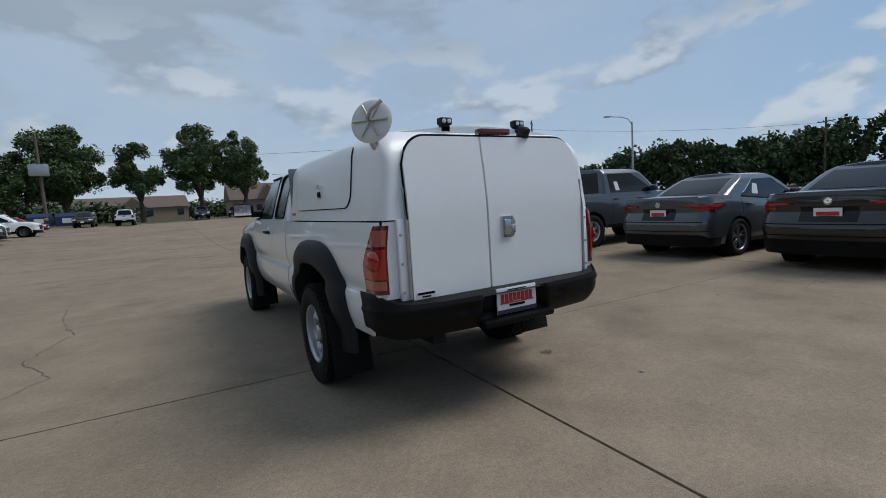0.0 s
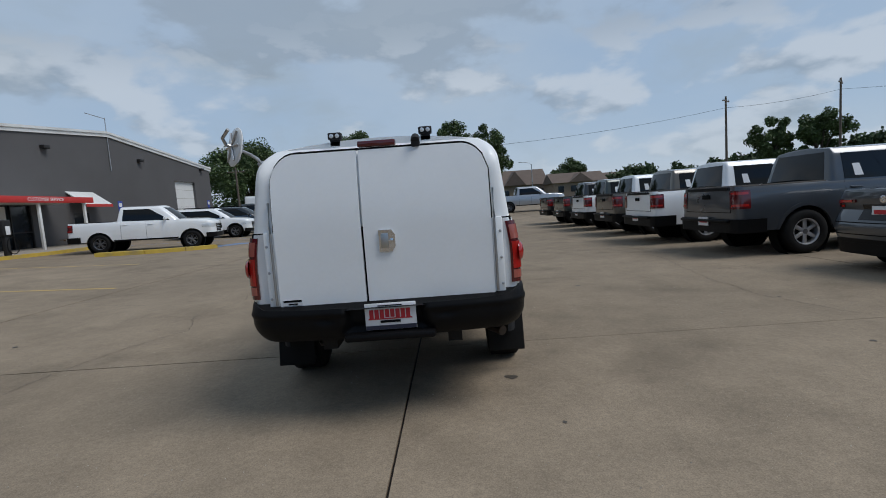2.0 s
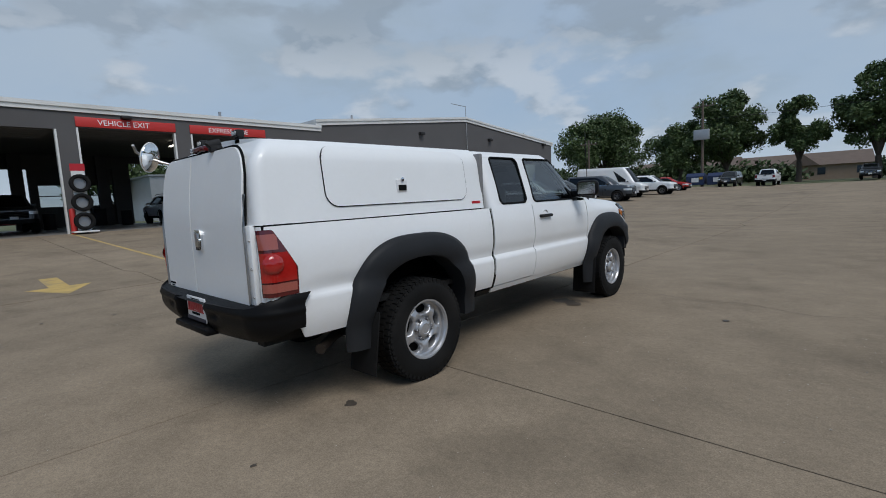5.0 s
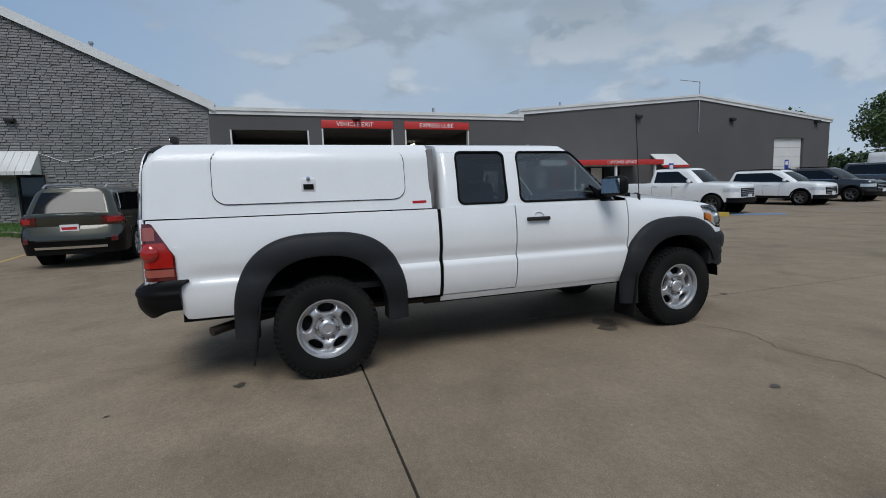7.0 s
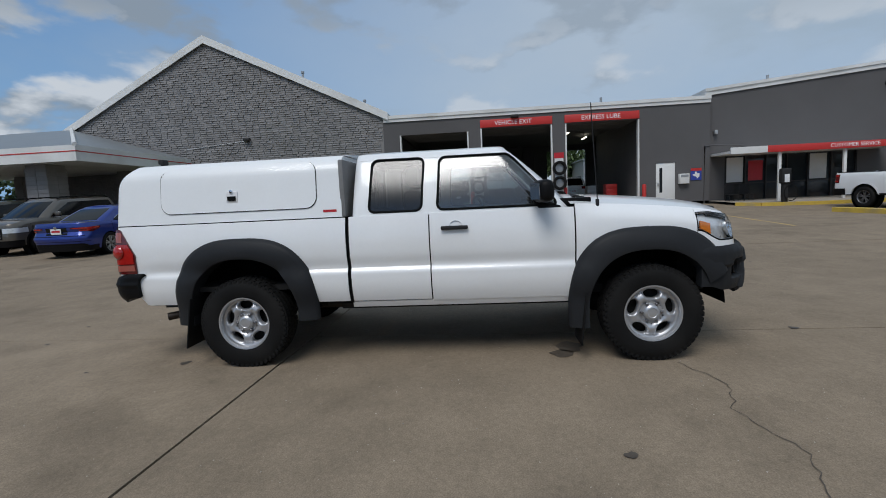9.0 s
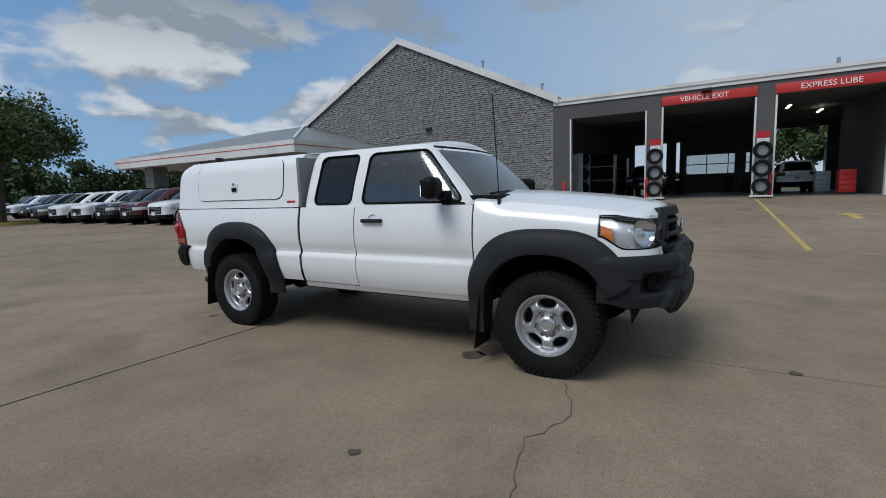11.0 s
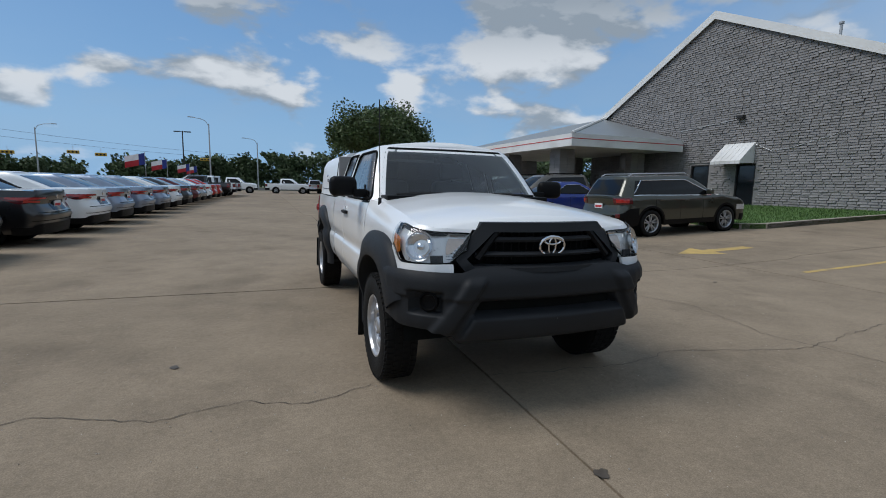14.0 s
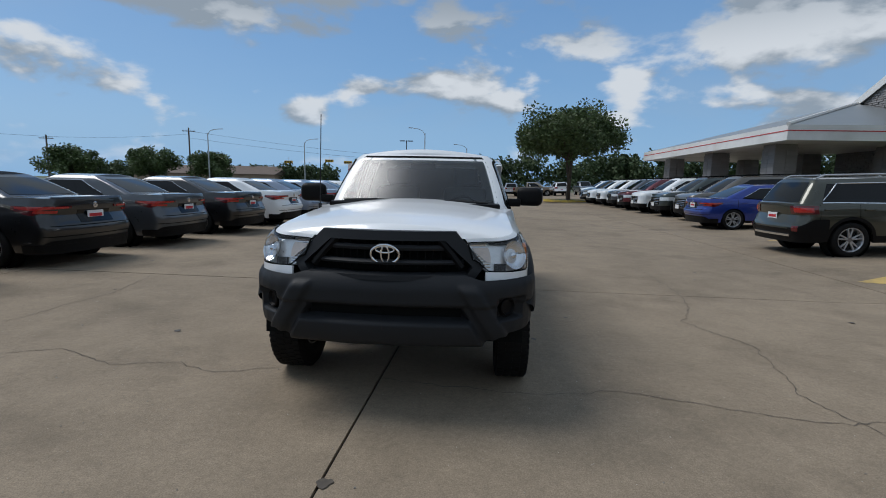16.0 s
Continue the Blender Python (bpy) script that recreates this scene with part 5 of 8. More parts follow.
    part("exhaust_pipe", bm, mat("exhaust_rust", (0.035, 0.027, 0.022), 0.5, 0.5, var=0.4, scale=8), t, "dark rusty tail pipe")

    # rear bumper
    B = Shell(-1.27, 0.2, 0.868, 0.20, 0.1, 0.075, 0.0, lambda z, y: 0.055 * max(0.0, (0.66 - z) / 0.14) ** 2 + 0.02 * max(0.0, (z - 0.76) / 0.05) ** 2, lambda z, y: 0.07 * max(0.0, (0.66 - z) / 0.14) ** 2 * smooth(-0.9, -1.15, y) + 0.03 * max(0.0, (z - 0.72) / 0.06) ** 2, 0.012)
    ue = B.uy(-0.93)
    lo = lambda y: lerp(0.535, 0.595, smooth(-1.22, -0.98, y))
    hi = lambda y: lerp(0.735, 0.80, smooth(-1.25, -1.10, y))
    un = B.ux(0.36)

    def press(bm, us, z0, z1, depth, mirror):
        """Bumper skin whose outer face is pressed in or out by depth(x, z)."""
        g, h = [], []
        nz = 22
        for u in us:
            y = B.plan(u)[1]
            a, b = [], []
            for k in range(nz + 1):
                z = lerp(z0(y), z1(y), k / nz)
                p, n = B.at(u, z), B.out(u, z)
                q, r = p + n * depth(p.x, z), p - n * 0.09
                if mirror:
                    q.x, r.x = -q.x, -r.x
                a.append(bm.verts.new(q)), b.append(bm.verts.new(r))
            g.append(a), h.append(b)
        for i in range(len(us) - 1):
            for k in range(nz):
                bm.faces.new((g[i][k], g[i + 1][k], g[i + 1][k + 1], g[i][k + 1]))
            bm.faces.new((g[i][0], h[i][0], h[i + 1][0], g[i + 1][0]))
            bm.faces.new((g[i][nz], g[i + 1][nz], h[i + 1][nz], h[i][nz]))
        e = len(us) - 1
        for k in range(nz):
            bm.faces.new((g[e][k], h[e][k], h[e][k + 1], g[e][k + 1]))
        bmesh.ops.recalc_face_normals(bm, faces=bm.faces[:])
        return bm

    def dish(x, z):
        # plate pocket in the middle, a grip dent each side, a soft ledge along the top
        x = abs(x)
        pocket = 1 - smooth(0.20, 0.25 + 0.25 * max(0.0, 0.70 - z), x)
        pocket *= smooth(0.555, 0.575, z)
        dent = math.exp(-((x - 0.36) / 0.05) ** 2 - ((z - 0.665) / 0.022) ** 2)
        return -0.06 * pocket - 0.015 * dent + 0.010 * math.exp(-((z - 0.705) / 0.018) ** 2) * (1 - pocket)

    for k in (False, True):
        part("rear_bumper", press(bmesh.new(), span(0.0, un, 26) + span(un, ue, 40)[1:], lo, hi, dish, k), BP, t, "black plastic rear bumper", 55)
    part("bumper_top", B.deck(0.0, ue, hi, 0.0, 6, 24, 0.012), BP, t)
    part("hitch_step", boxbm(-0.25, 0.29, -1.285, -1.15, 0.530, 0.575, 0.016), BP, t)
    part("bumper_beam", boxbm(-0.80, 0.80, -1.10, -0.9, 0.62, 0.72, 0.02), M["under"], t)
    pl = part("licence_plate", boxbm(-0.125, 0.18, -1.236, -1.226, 0.585, 0.745, 0.004), M["plate"], t, "white dealer plate with a red band")
    for k in range(8):
        x = lerp(-0.098, 0.12, k / 7)
        part("plate_bar", boxbm(x, x + 0.024, -1.240, -1.2365, 0.662 - 0.004 * abs(k - 3.5), 0.708), M["plate_red"], pl)
    part("plate_bar", boxbm(-0.105, 0.155, -1.2395, -1.2365, 0.648, 0.655), M["plate_red"], pl)
    part("plate_bar", boxbm(-0.035, 0.085, -1.240, -1.2365, 0.628, 0.642), M["gap"], pl)
    part("plate_bar", boxbm(-0.123, 0.178, -1.2395, -1.2365, 0.588, 0.612), M["plate_dark"], pl)
    part("plate_bar", boxbm(-0.045, 0.10, -1.2395, -1.2365, 0.728, 0.734), M["gap"], pl)

    # tail lamps
    for k in (False, True):
        us = span(S.ux(0.765), S.uy(-0.945), 18)
        lim = lambda z: (lambda y: min(z, 1.185 - 1.75 * max(0.0, y + 1.075)))
        back = part("tail_lamp", S.patch(us, 0.80, lim(1.175), 10, 0.012, 0.03, mirror=k), M["red_dark"], t, "red and clear tail lamp")
        part("red_lens", S.patch(us[1:-1], 0.885, lambda y: lim(1.06)(y) - 0.012, 6, 0.018, 0.008, mirror=k), M["red_lens"], back)
        part("clear_lens", S.patch(us[1:-9], 1.065, lambda y: max(lim(1.163)(y) - 0.012, 1.07), 5, 0.016, 0.006, mirror=k), M["clear_lens"], back)
        part("reverse_lens", S.patch(us[1:-1], 0.825, 0.875, 4, 0.016, 0.006, mirror=k), M["clear_lens"], back)
        bm = bmesh.new()
        c = S.at(us[6], 0.985)
        n = S.out(us[6], 0.985)
        if k:
            c.x, n.x = -c.x, -n.x
        lathe(bm, [(0.058, 0.0), (0.05, 0.012), (0.03, 0.02), (0.0001, 0.023)], Matrix.Translation(c + n * 0.014) @ n.to_track_quat("Z", "Y").to_matrix().to_4x4(), 24)
        part("round_lens", bm, M["red_lens"], back)

    # service cap
    zk = 1.70

    def cap_inset(z, y):
        v = max(0.0, (z - 1.2) / 0.5)
        e = max(0.0, (z - 1.56) / 0.14)
        return 0.06 * v + 0.085 * min(e, 1.0) ** 2.6

    K = Shell(-1.135, 0.872, 0.815, 0.05, 0.02, 0.0, 0.0, cap_inset, lambda z, y: 0.12 * smooth(0.3, -1.1, y) * max(0.0, (z - 1.5) / 0.2) ** 2 * smooth(-0.7, -1.1, y) + 0.03 * max(0.0, (z - 1.2) / 0.5) * smooth(-0.7, -1.1, y), 0.03, 0.0)
    CW = M["cap_white"]
    cu = [0.0] + span(K.ux(0.5), K.uy(-1.02), 14) + K.ys(-1.0, 0.86, 0.06) + [0.985, 1.0]
    for k in (False, True):
        part("cap_side", K.patch(cu, 1.203, zk, 16, 0, 0.02, mirror=k), CW, t, angle=45)
    part("cap_roof", K.deck(0.0, 1.0, lambda y: zk, 0.045, 10, 60), CW, t, "white cap roof", 60)
    part("cap_rail", boxbm(-0.79, 0.79, -1.10, 0.85, 1.188, 1.204), M["gap"], t)
    part("cap_end_flange", boxbm(-0.80, 0.80, 0.84, 0.882, 1.2, 1.66, 0.012), mat("grey_seal", (0.2, 0.2, 0.2), 0.8), t)
    # side hatches with latches
    for k in (False, True):
        s = -1 if k else 1
        y0, y1, z0, z1, r = -0.69, 0.645, 1.285, 1.66, 0.09

        def corner(y, lo):
            d = max(y0 + r - y, y - (y1 - r), 0.0)
            c = r - math.sqrt(max(r * r - d * d, 0.0))
            return z0 + c if lo else z1 - c * 1.0
        ys = [y0 + r * (1 - math.cos(a / 6 * math.pi / 2)) for a in range(7)] + span(y0 + r + 0.05, y1 - r - 0.05, 16) + [y1 - r * (1 - math.sin(a / 6 * math.pi / 2)) for a in range(7)]
        us = [K.uy(y) for y in ys]
        hatch = part("side_hatch", K.patch(us, lambda y: corner(y, True), lambda y: corner(y, False), 8, 0.008, 0.02, mirror=k), CW, t, "white side hatch", 50)
        bm = bmesh.new()
        pts = [K.at(u, corner(y, True)) for u, y in zip(us, ys)] + [K.at(u, corner(y, False)) for u, y in reversed(list(zip(us, ys)))]
        pts = [Vector((s * (p.x + 0.003), p.y, p.z)) for p in pts]
        tube(bm, pts + [pts[0]], 0.0055, 6)
        part("hatch_seal", bm, M["gap"], hatch)
        px = K.at(K.uy(-0.06), 1.40).x
        lt = part("hatch_latch", boxbm(min(s * px, s * (px + 0.016)), max(s * px, s * (px + 0.016)), -0.115, -0.015, 1.355, 1.45, 0.007), M["plate"], hatch, "white folding latch")
        bm = boxbm(min(s * (px + 0.016), s * (px + 0.022)), max(s * (px + 0.016), s * (px + 0.022)), -0.10, -0.03, 1.372, 1.41)
        part("latch_pull", bm, M["gap"], hatch)
        bm = bmesh.new()
        lathe(bm, [(0.014, 0), (0.014, 0.012), (0.0001, 0.014)], Matrix.Translation((s * (px + 0.014), -0.065, 1.45)) @ Matrix.Rotation(s * math.pi / 2, 4, "Y"), 12)
        part("latch_lock", bm, M["chrome"], hatch)
        px = K.at(K.uy(0.76), 1.26).x
        part("cap_badge", boxbm(min(s * px, s * (px + 0.004)), max(s * px, s * (px + 0.004)), 0.70, 0.81, 1.245, 1.265), M["plate_red"], t)
    # rear doors of the cap, reaching down to the bumper
    def leaf(x0, x1, z0):
        def top(x):
            e = max(0.0, (abs(x - 0.012) - 0.495) / 0.16)
            return 1.66 - 0.19 * (1 - math.sqrt(max(0.0, 1 - min(e, 1.0) ** 2)))
        bm = bmesh.new()
        n, m_ = 26, 10
        g = {}
        for side, y in ((0, 0.0), (1, 0.03)):
            for i in range(n + 1):
                x = lerp(x0, x1, i / n)
                for j in range(m_ + 1):
                    z = lerp(z0, top(x), j / m_)
                    g[side, i, j] = bm.verts.new((x, -1.168 + y + 0.05 * max(0.0, (z - 1.2) / 0.45) ** 1.5, z))
        for i in range(n):
            for j in range(m_):
                bm.faces.new((g[0, i, j], g[0, i + 1, j], g[0, i + 1, j + 1], g[0, i, j + 1]))
            bm.faces.new((g[0, i, 0], g[1, i, 0], g[1, i + 1, 0], g[0, i + 1, 0]))
            bm.faces.new((g[0, i, m_], g[0, i + 1, m_], g[1, i + 1, m_], g[1, i, m_]))
        for j in range(m_):
            bm.faces.new((g[0, 0, j], g[0, 0, j + 1], g[1, 0, j + 1], g[1, 0, j]))
            bm.faces.new((g[0, n, j], g[1, n, j], g[1, n, j + 1], g[0, n, j + 1]))
        bmesh.ops.recalc_face_normals(bm, faces=bm.faces[:])
        return bm
    part("door_recess", boxbm(-0.79, 0.79, -1.115, -1.085, 0.74, 1.20), M["gap"], t)
    ld = part("cap_door", leaf(-0.640, -0.117, 0.748), CW, t, "plain white cap door", 50)
    rd = part("cap_door", leaf(-0.103, 0.665, 0.748), CW, t, "plain white cap door with a latch", 50)
    bm = bmesh.new()
    def top_line(x):
        e = max(0.0, (abs(x - 0.012) - 0.495) / 0.16)
        return 1.667 - 0.19 * (1 - math.sqrt(max(0.0, 1 - min(e, 1.0) ** 2)))
    pts = [(x, -1.15 + 0.05 * max(0.0, (top_line(x) - 1.2) / 0.45) ** 1.5, top_line(x)) for x in span(-0.641, 0.666, 40)]
    tube(bm, [(-0.643, -1.15, 1.2)] + pts + [(0.668, -1.15, 1.2)], 0.008, 6)
    part("door_seal", bm, M["gap"], t)
    for s, x in ((-1, -0.675), (1, 0.698)):
        f = part("hinge_flange", boxbm(x - 0.034, x + 0.034, -1.158, -1.125, 0.735, 1.205, 0.008), CW, t)
        bm = bmesh.new()
        tube(bm, [(x - s * 0.015, -1.168, 0.76), (x - s * 0.015, -1.168, 1.20), (x - s * 0.015, -1.150, 1.38)], 0.008, 8)
        part("piano_hinge", bm, M["steel"], f)
        for z in (0.80, 0.96, 1.12):
            bm = bmesh.new()
            lathe(bm, [(0.009, 0), (0.006, 0.006), (0.0001, 0.008)], Matrix.Translation((x + s * 0.018, -1.158, z)) @ Matrix.Rotation(math.pi / 2, 4, "X"), 10)
            part("screw", bm, M["steel"], f)
    bm = bmesh.new()
    prism(bm, [(-0.012, 1.045), (0.065, 1.045), (0.085, 1.075), (0.085, 1.145), (0.065, 1.175), (-0.012, 1.175)], "y", -1.182, -1.166)
    lt = part("door_latch", bm, M["chrome"], rd, "chrome paddle latch", 30)
    part("latch_paddle", boxbm(0.0, 0.045, -1.19, -1.182, 1.065, 1.155, 0.004), M["steel"], rd)
    bm = bmesh.new()
    lathe(bm, [(0.013, 0), (0.013, 0.01), (0.0001, 0.012)], Matrix.Translation((0.063, -1.182, 1.11)) @ Matrix.Rotation(math.pi / 2, 4, "X"), 12)
    part("latch_lock", bm, M["chrome"], rd)
    st = part("sticker", boxbm(-0.625, -0.505, -1.1705, -1.1685, 0.755, 0.79), M["plate"], ld, "small dealer sticker")
    part("sticker_bar", boxbm(-0.62, -0.51, -1.172, -1.1706, 0.775, 0.788), M["gap"], ld)
    part("sticker_bar", boxbm(-0.59, -0.535, -1.172, -1.1706, 0.759, 0.768), M["gap"], ld)
    # third brake lamp, rear camera, work lamps
    bm = boxbm(-0.105, 0.125, -1.125, -1.06, 1.675, 1.712, 0.01)
    part("brake_lamp", bm, M["red_dark"], t, "long red brake lamp")
    bm = bmesh.new()
    tube(bm, [(0.245, -1.07, 1.715), (0.245, -1.13, 1.70), (0.245, -1.14, 1.69)], 0.026, 14)
    box(bm, 0.219, 0.271, -1.135, -1.06, 1.655, 1.70, 0.01)
    part("rear_camera", bm, M["interior_dark"], t, "black reversing camera")
    for x in (-0.26, 0.305):
        w = part("work_lamp", boxbm(x - 0.042, x + 0.042, -1.0, -0.95, 1.748, 1.792, 0.008), M["interior_dark"], t, "small black twin work lamp")
        bm = bmesh.new()
        for dx in (-0.018, 0.018):
            lathe(bm, [(0.0135, 0), (0.0135, 0.004), (0.0001, 0.006)], Matrix.Translation((x + dx, -1.0, 1.77)) @ Matrix.Rotation(math.pi / 2, 4, "X"), 12)
        part("lens", bm, M["reflector"], w)
        part("bracket", boxbm(x - 0.03, x + 0.03, -0.985, -0.955, 1.71, 1.75), M["interior_dark"], w)
    # convex mirror on its arm, at the driver's rear corner
    bm = bmesh.new()
    tube(bm, [(-0.705, -0.96, 1.585), (-0.725, -1.0, 1.63), (-0.735, -1.04, 1.66), (-0.75, -1.10, 1.68), (-0.80, -1.16, 1.71)], 0.010, 8)
    cm = part("convex_mirror", bm, M["steel"], t, "round convex mirror on a chrome arm")
    part("mirror_mount", boxbm(-0.02, 0.02, -0.022, 0.022, -0.05, 0.05, 0.006, Matrix.Translation((-0.715, -0.985, 1.60)) @ Matrix.Rotation(radians(-28), 4, "Y")), M["steel"], cm)
    face = Vector((0.728, 0.656, -0.20)).normalized()
    m = Matrix.Translation((-0.815, -1.163, 1.722)) @ face.to_track_quat("Z", "Y").to_matrix().to_4x4() @ Matrix.Scale(0.9, 4)
    bm = bmesh.new()
    lathe(bm, [(0.125, 0.0), (0.12, 0.014), (0.09, 0.03), (0.05, 0.04), (0.0001, 0.044)], m, 32)
    part("mirror_face", bm, M["mirror"], cm)
    bm = bmesh.new()
    lathe(bm, [(0.0001, -0.012), (0.09, -0.008), (0.122, -0.004), (0.129, 0.002), (0.127, 0.008), (0.122, 0.006)], m, 32)
    part("mirror_back", bm, M["trim_white"], cm)
    bm = bmesh.new()
    for k in range(3):
        a = k / 3 * math.pi
        v = Vector((math.cos(a) * 0.11, math.sin(a) * 0.11, -0.014))
        tube(bm, [m @ v, m @ Vector((0, 0, -0.02)), m @ Vector((-v.x, -v.y, v.z))], 0.006, 6)
    tube(bm, [m @ Vector((0, 0, -0.02)), m @ Vector((0, 0, -0.05)), m @ Vector((-0.04, 0.03, -0.09)), m @ Vector((-0.1, 0.08, -0.08))], 0.010, 8)
    part("mirror_bracket", bm, M["steel"], cm)

    # nose: bumper, grille, lamps
    def fb_inset(z, y):
        return 0.03 * max(0.0, (0.60 - z) / 0.15) ** 2 + 0.035 * max(0.0, (z - 0.80) / 0.08) ** 2

    def fb_shift(z, y):
        w = smooth(3.5, 3.9, y)
        return w * (-0.05 * max(0.0, (0.58 - z) / 0.13) ** 2 - 0.05 * max(0.0, (z - 0.78) / 0.1) ** 2)

    F = Shell(2.0, 4.07, 0.925, 0.1, 0.45, 0.0, 0.12, fb_inset, fb_shift, 0.0, 0.0)
    u0 = F.uy(3.62)

    def nose_form(x, z):
        """How far the bumper's face stands out: upper bar, slot, skid bar, slanting ridges and lamp pockets."""
        e = 0.010
        bar = 0.018 * smooth(0.695, 0.72, z)
        xr = lerp(0.70, 0.50, (z - 0.50) / 0.32)
        ridge = 0.030 * (1 - smooth(0.035, 0.075, abs(x - xr))) * (1 - smooth(0.79, 0.84, z))
        edge = lerp(0.58, 0.46, (z - 0.50) / 0.20)
        slot = (1 - smooth(edge - e, edge + e, x)) * smooth(0.618, 0.632, z) * (1 - smooth(0.685, 0.698, z))
        skid = 0.040 * (1 - smooth(edge - 0.01, edge + 0.02, x)) * (1 - smooth(0.595, 0.622, z)) * smooth(0.43, 0.50, z)
        pocket = smooth(0.675, 0.70, x) * (1 - smooth(0.83, 0.85, x)) * smooth(0.605, 0.63, z) * (1 - smooth(0.735, 0.76, z))
        return bar + ridge * (1 - slot) + skid - 0.07 * slot - 0.055 * pocket

    for k in (False, True):
        bm = bmesh.new()
        g, h = [], []
        us, nz = span(u0, F.ux(0.87, True), 16)[:-1] + [F.ux(x, True) for x in span(0.87, 0.0, 74)], 44
        for u in us:
            x, y = F.plan(u)
            z0 = lerp(lerp(0.455, 0.525, smooth(0.58, 0.70, x)), 0.56, 1 - smooth(3.64, 3.8, y))
            z1 = lerp(0.875, 0.852, smooth(0.50, 0.60, x))
            a, b = [], []
            for j in range(nz + 1):
                z = lerp(z0, z1, j / nz)
                p, n = F.at(u, z), F.out(u, z)
                q, r = p + n * nose_form(p.x, z), p - n * 0.09
                if k:
                    q.x, r.x = -q.x, -r.x
                a.append(bm.verts.new(q)), b.append(bm.verts.new(r))
            g.append(a), h.append(b)
        for i in range(len(us) - 1):
            for j in range(nz):
                bm.faces.new((g[i][j], g[i + 1][j], g[i + 1][j + 1], g[i][j + 1]))
            bm.faces.new((g[i][0], h[i][0], h[i + 1][0], g[i + 1][0]))
            bm.faces.new((g[i][nz], g[i + 1][nz], h[i + 1][nz], h[i][nz]))
        for j in range(nz):
            bm.faces.new((g[0][j], g[0][j + 1], h[0][j + 1], h[0][j]))
        bmesh.ops.recalc_face_normals(bm, faces=bm.faces[:])
        part("front_bumper", bm, GP, t, "charcoal plastic front bumper", 60)
    sl = span(F.ux(0.47, True), 1.0, 14)
    bm = F.patch(sl, 0.632, 0.685, 2, -0.055, 0.01)
    F.patch(sl, 0.632, 0.685, 2, -0.055, 0.01, mirror=True, bm=bm)
    part("lower_intake", bm, M["gap"], t)
    for s in (1, -1):
        u = F.ux(0.765, True)
        c, n = F.at(u, 0.685), F.out(u, 0.685)
        if s < 0:
            c.x, n.x = -c.x, -n.x
        m = Matrix.Translation(c - n * 0.055) @ n.to_track_quat("Z", "Y").to_matrix().to_4x4()
        bm = bmesh.new()
        lathe(bm, [(0.058, 0.0), (0.058, 0.03), (0.050, 0.034), (0.040, 0.018), (0.0001, 0.014)], m, 24)
        part("fog_cover", bm, BP, t)
    # grille: surround, mesh bars, ring emblem
    def gy(x, z):
        return 4.045 - 0.15 * (x / 0.6) ** 2 - 0.40 * max(0.0, z - 0.90)
    out = [(-0.545, 0.852), (0.545, 0.852), (0.605, 0.935), (0.42, 1.145), (-0.42, 1.145), (-0.605, 0.935)]
    inn = [(-0.49, 0.885), (0.49, 0.885), (0.525, 0.93), (0.355, 1.085), (-0.355, 1.085), (-0.525, 0.93)]
    bm = bmesh.new()
    n = len(out)
    sub = 8
    ro, ri, rb = [], [], []
    for k in range(n):
        for j in range(sub):
            o = [lerp(out[k][c], out[(k + 1) % n][c], j / sub) for c in (0, 1)]
            i = [lerp(inn[k][c], inn[(k + 1) % n][c], j / sub) for c in (0, 1)]
            ro.append((bm.verts.new((o[0], gy(*o) - 0.17, o[1])), bm.verts.new((o[0] * 0.985, gy(*o) + 0.028, lerp(o[1], 1.0, 0.03)))))
            ri.append((bm.verts.new((i[0], gy(*i) + 0.022, i[1])), bm.verts.new((i[0] * 0.98, gy(*i) - 0.06, lerp(i[1], 1.0, 0.08)))))
    nn = len(ro)
    for k in range(nn):
        j = (k + 1) % nn
        for a, b in ((ro[k][0], ro[k][1]),):
            bm.faces.new((ro[k][0], ro[j][0], ro[j][1], ro[k][1]))
        bm.faces.new((ro[k][1], ro[j][1], ri[j][0], ri[k][0]))
        bm.faces.new((ri[k][0], ri[j][0], ri[j][1], ri[k][1]))
    bmesh.ops.recalc_face_normals(bm, faces=bm.faces[:])
    part("grille_surround", bm, GP, t, "charcoal grille surround", 40)
    bm = bmesh.new()
    prism(bm, inn, "y", 3.81, 3.88)
    part("grille_back", bm, M["gap"], t)
    for z, hh, w in ((0.955, 0.013, 0.47), (1.04, 0.016, 0.40)):
        bm = bmesh.new()
        rows = []
        for x in span(-w, w, 18):
            rows.append([bm.verts.new((x, gy(x, z) + dy, z + dz)) for dy, dz in ((-0.05, -hh), (-0.008, -hh), (0.0, 0), (-0.012, hh), (-0.05, hh))])
        for a, b in zip(rows, rows[1:]):
            for k in range(4):
                bm.faces.new((a[k], b[k], b[k + 1], a[k + 1]))
        bmesh.ops.recalc_face_normals(bm, faces=bm.faces[:])
        part("grille_bar", bm, GP, t, angle=50)
    bm = bmesh.new()
    for k in range(19):
        x = lerp(-0.42, 0.42, k / 18)
        tube(bm, [(x, gy(x, 1) - 0.045, 0.915), (x, gy(x, 1) - 0.05, 1.09)], 0.004, 5)
    part("grille_mesh", bm, BP, t)
    for s in (1, -1):
        bm = bmesh.new()
        tube(bm, [(s * 0.46, gy(0.46, 0.92) - 0.005, 0.925), (s * 0.40, gy(0.4, 1) - 0.005, 1.0), (s * 0.32, gy(0.32, 1.09) - 0.005, 1.09)], 0.022, 6)
        part("grille_bar", bm, BP, t)
    em = bmesh.new()
    m = Matrix.Translation((0, gy(0, 1.0) + 0.012, 1.005)) @ Matrix.Rotation(radians(-98), 4, "X")
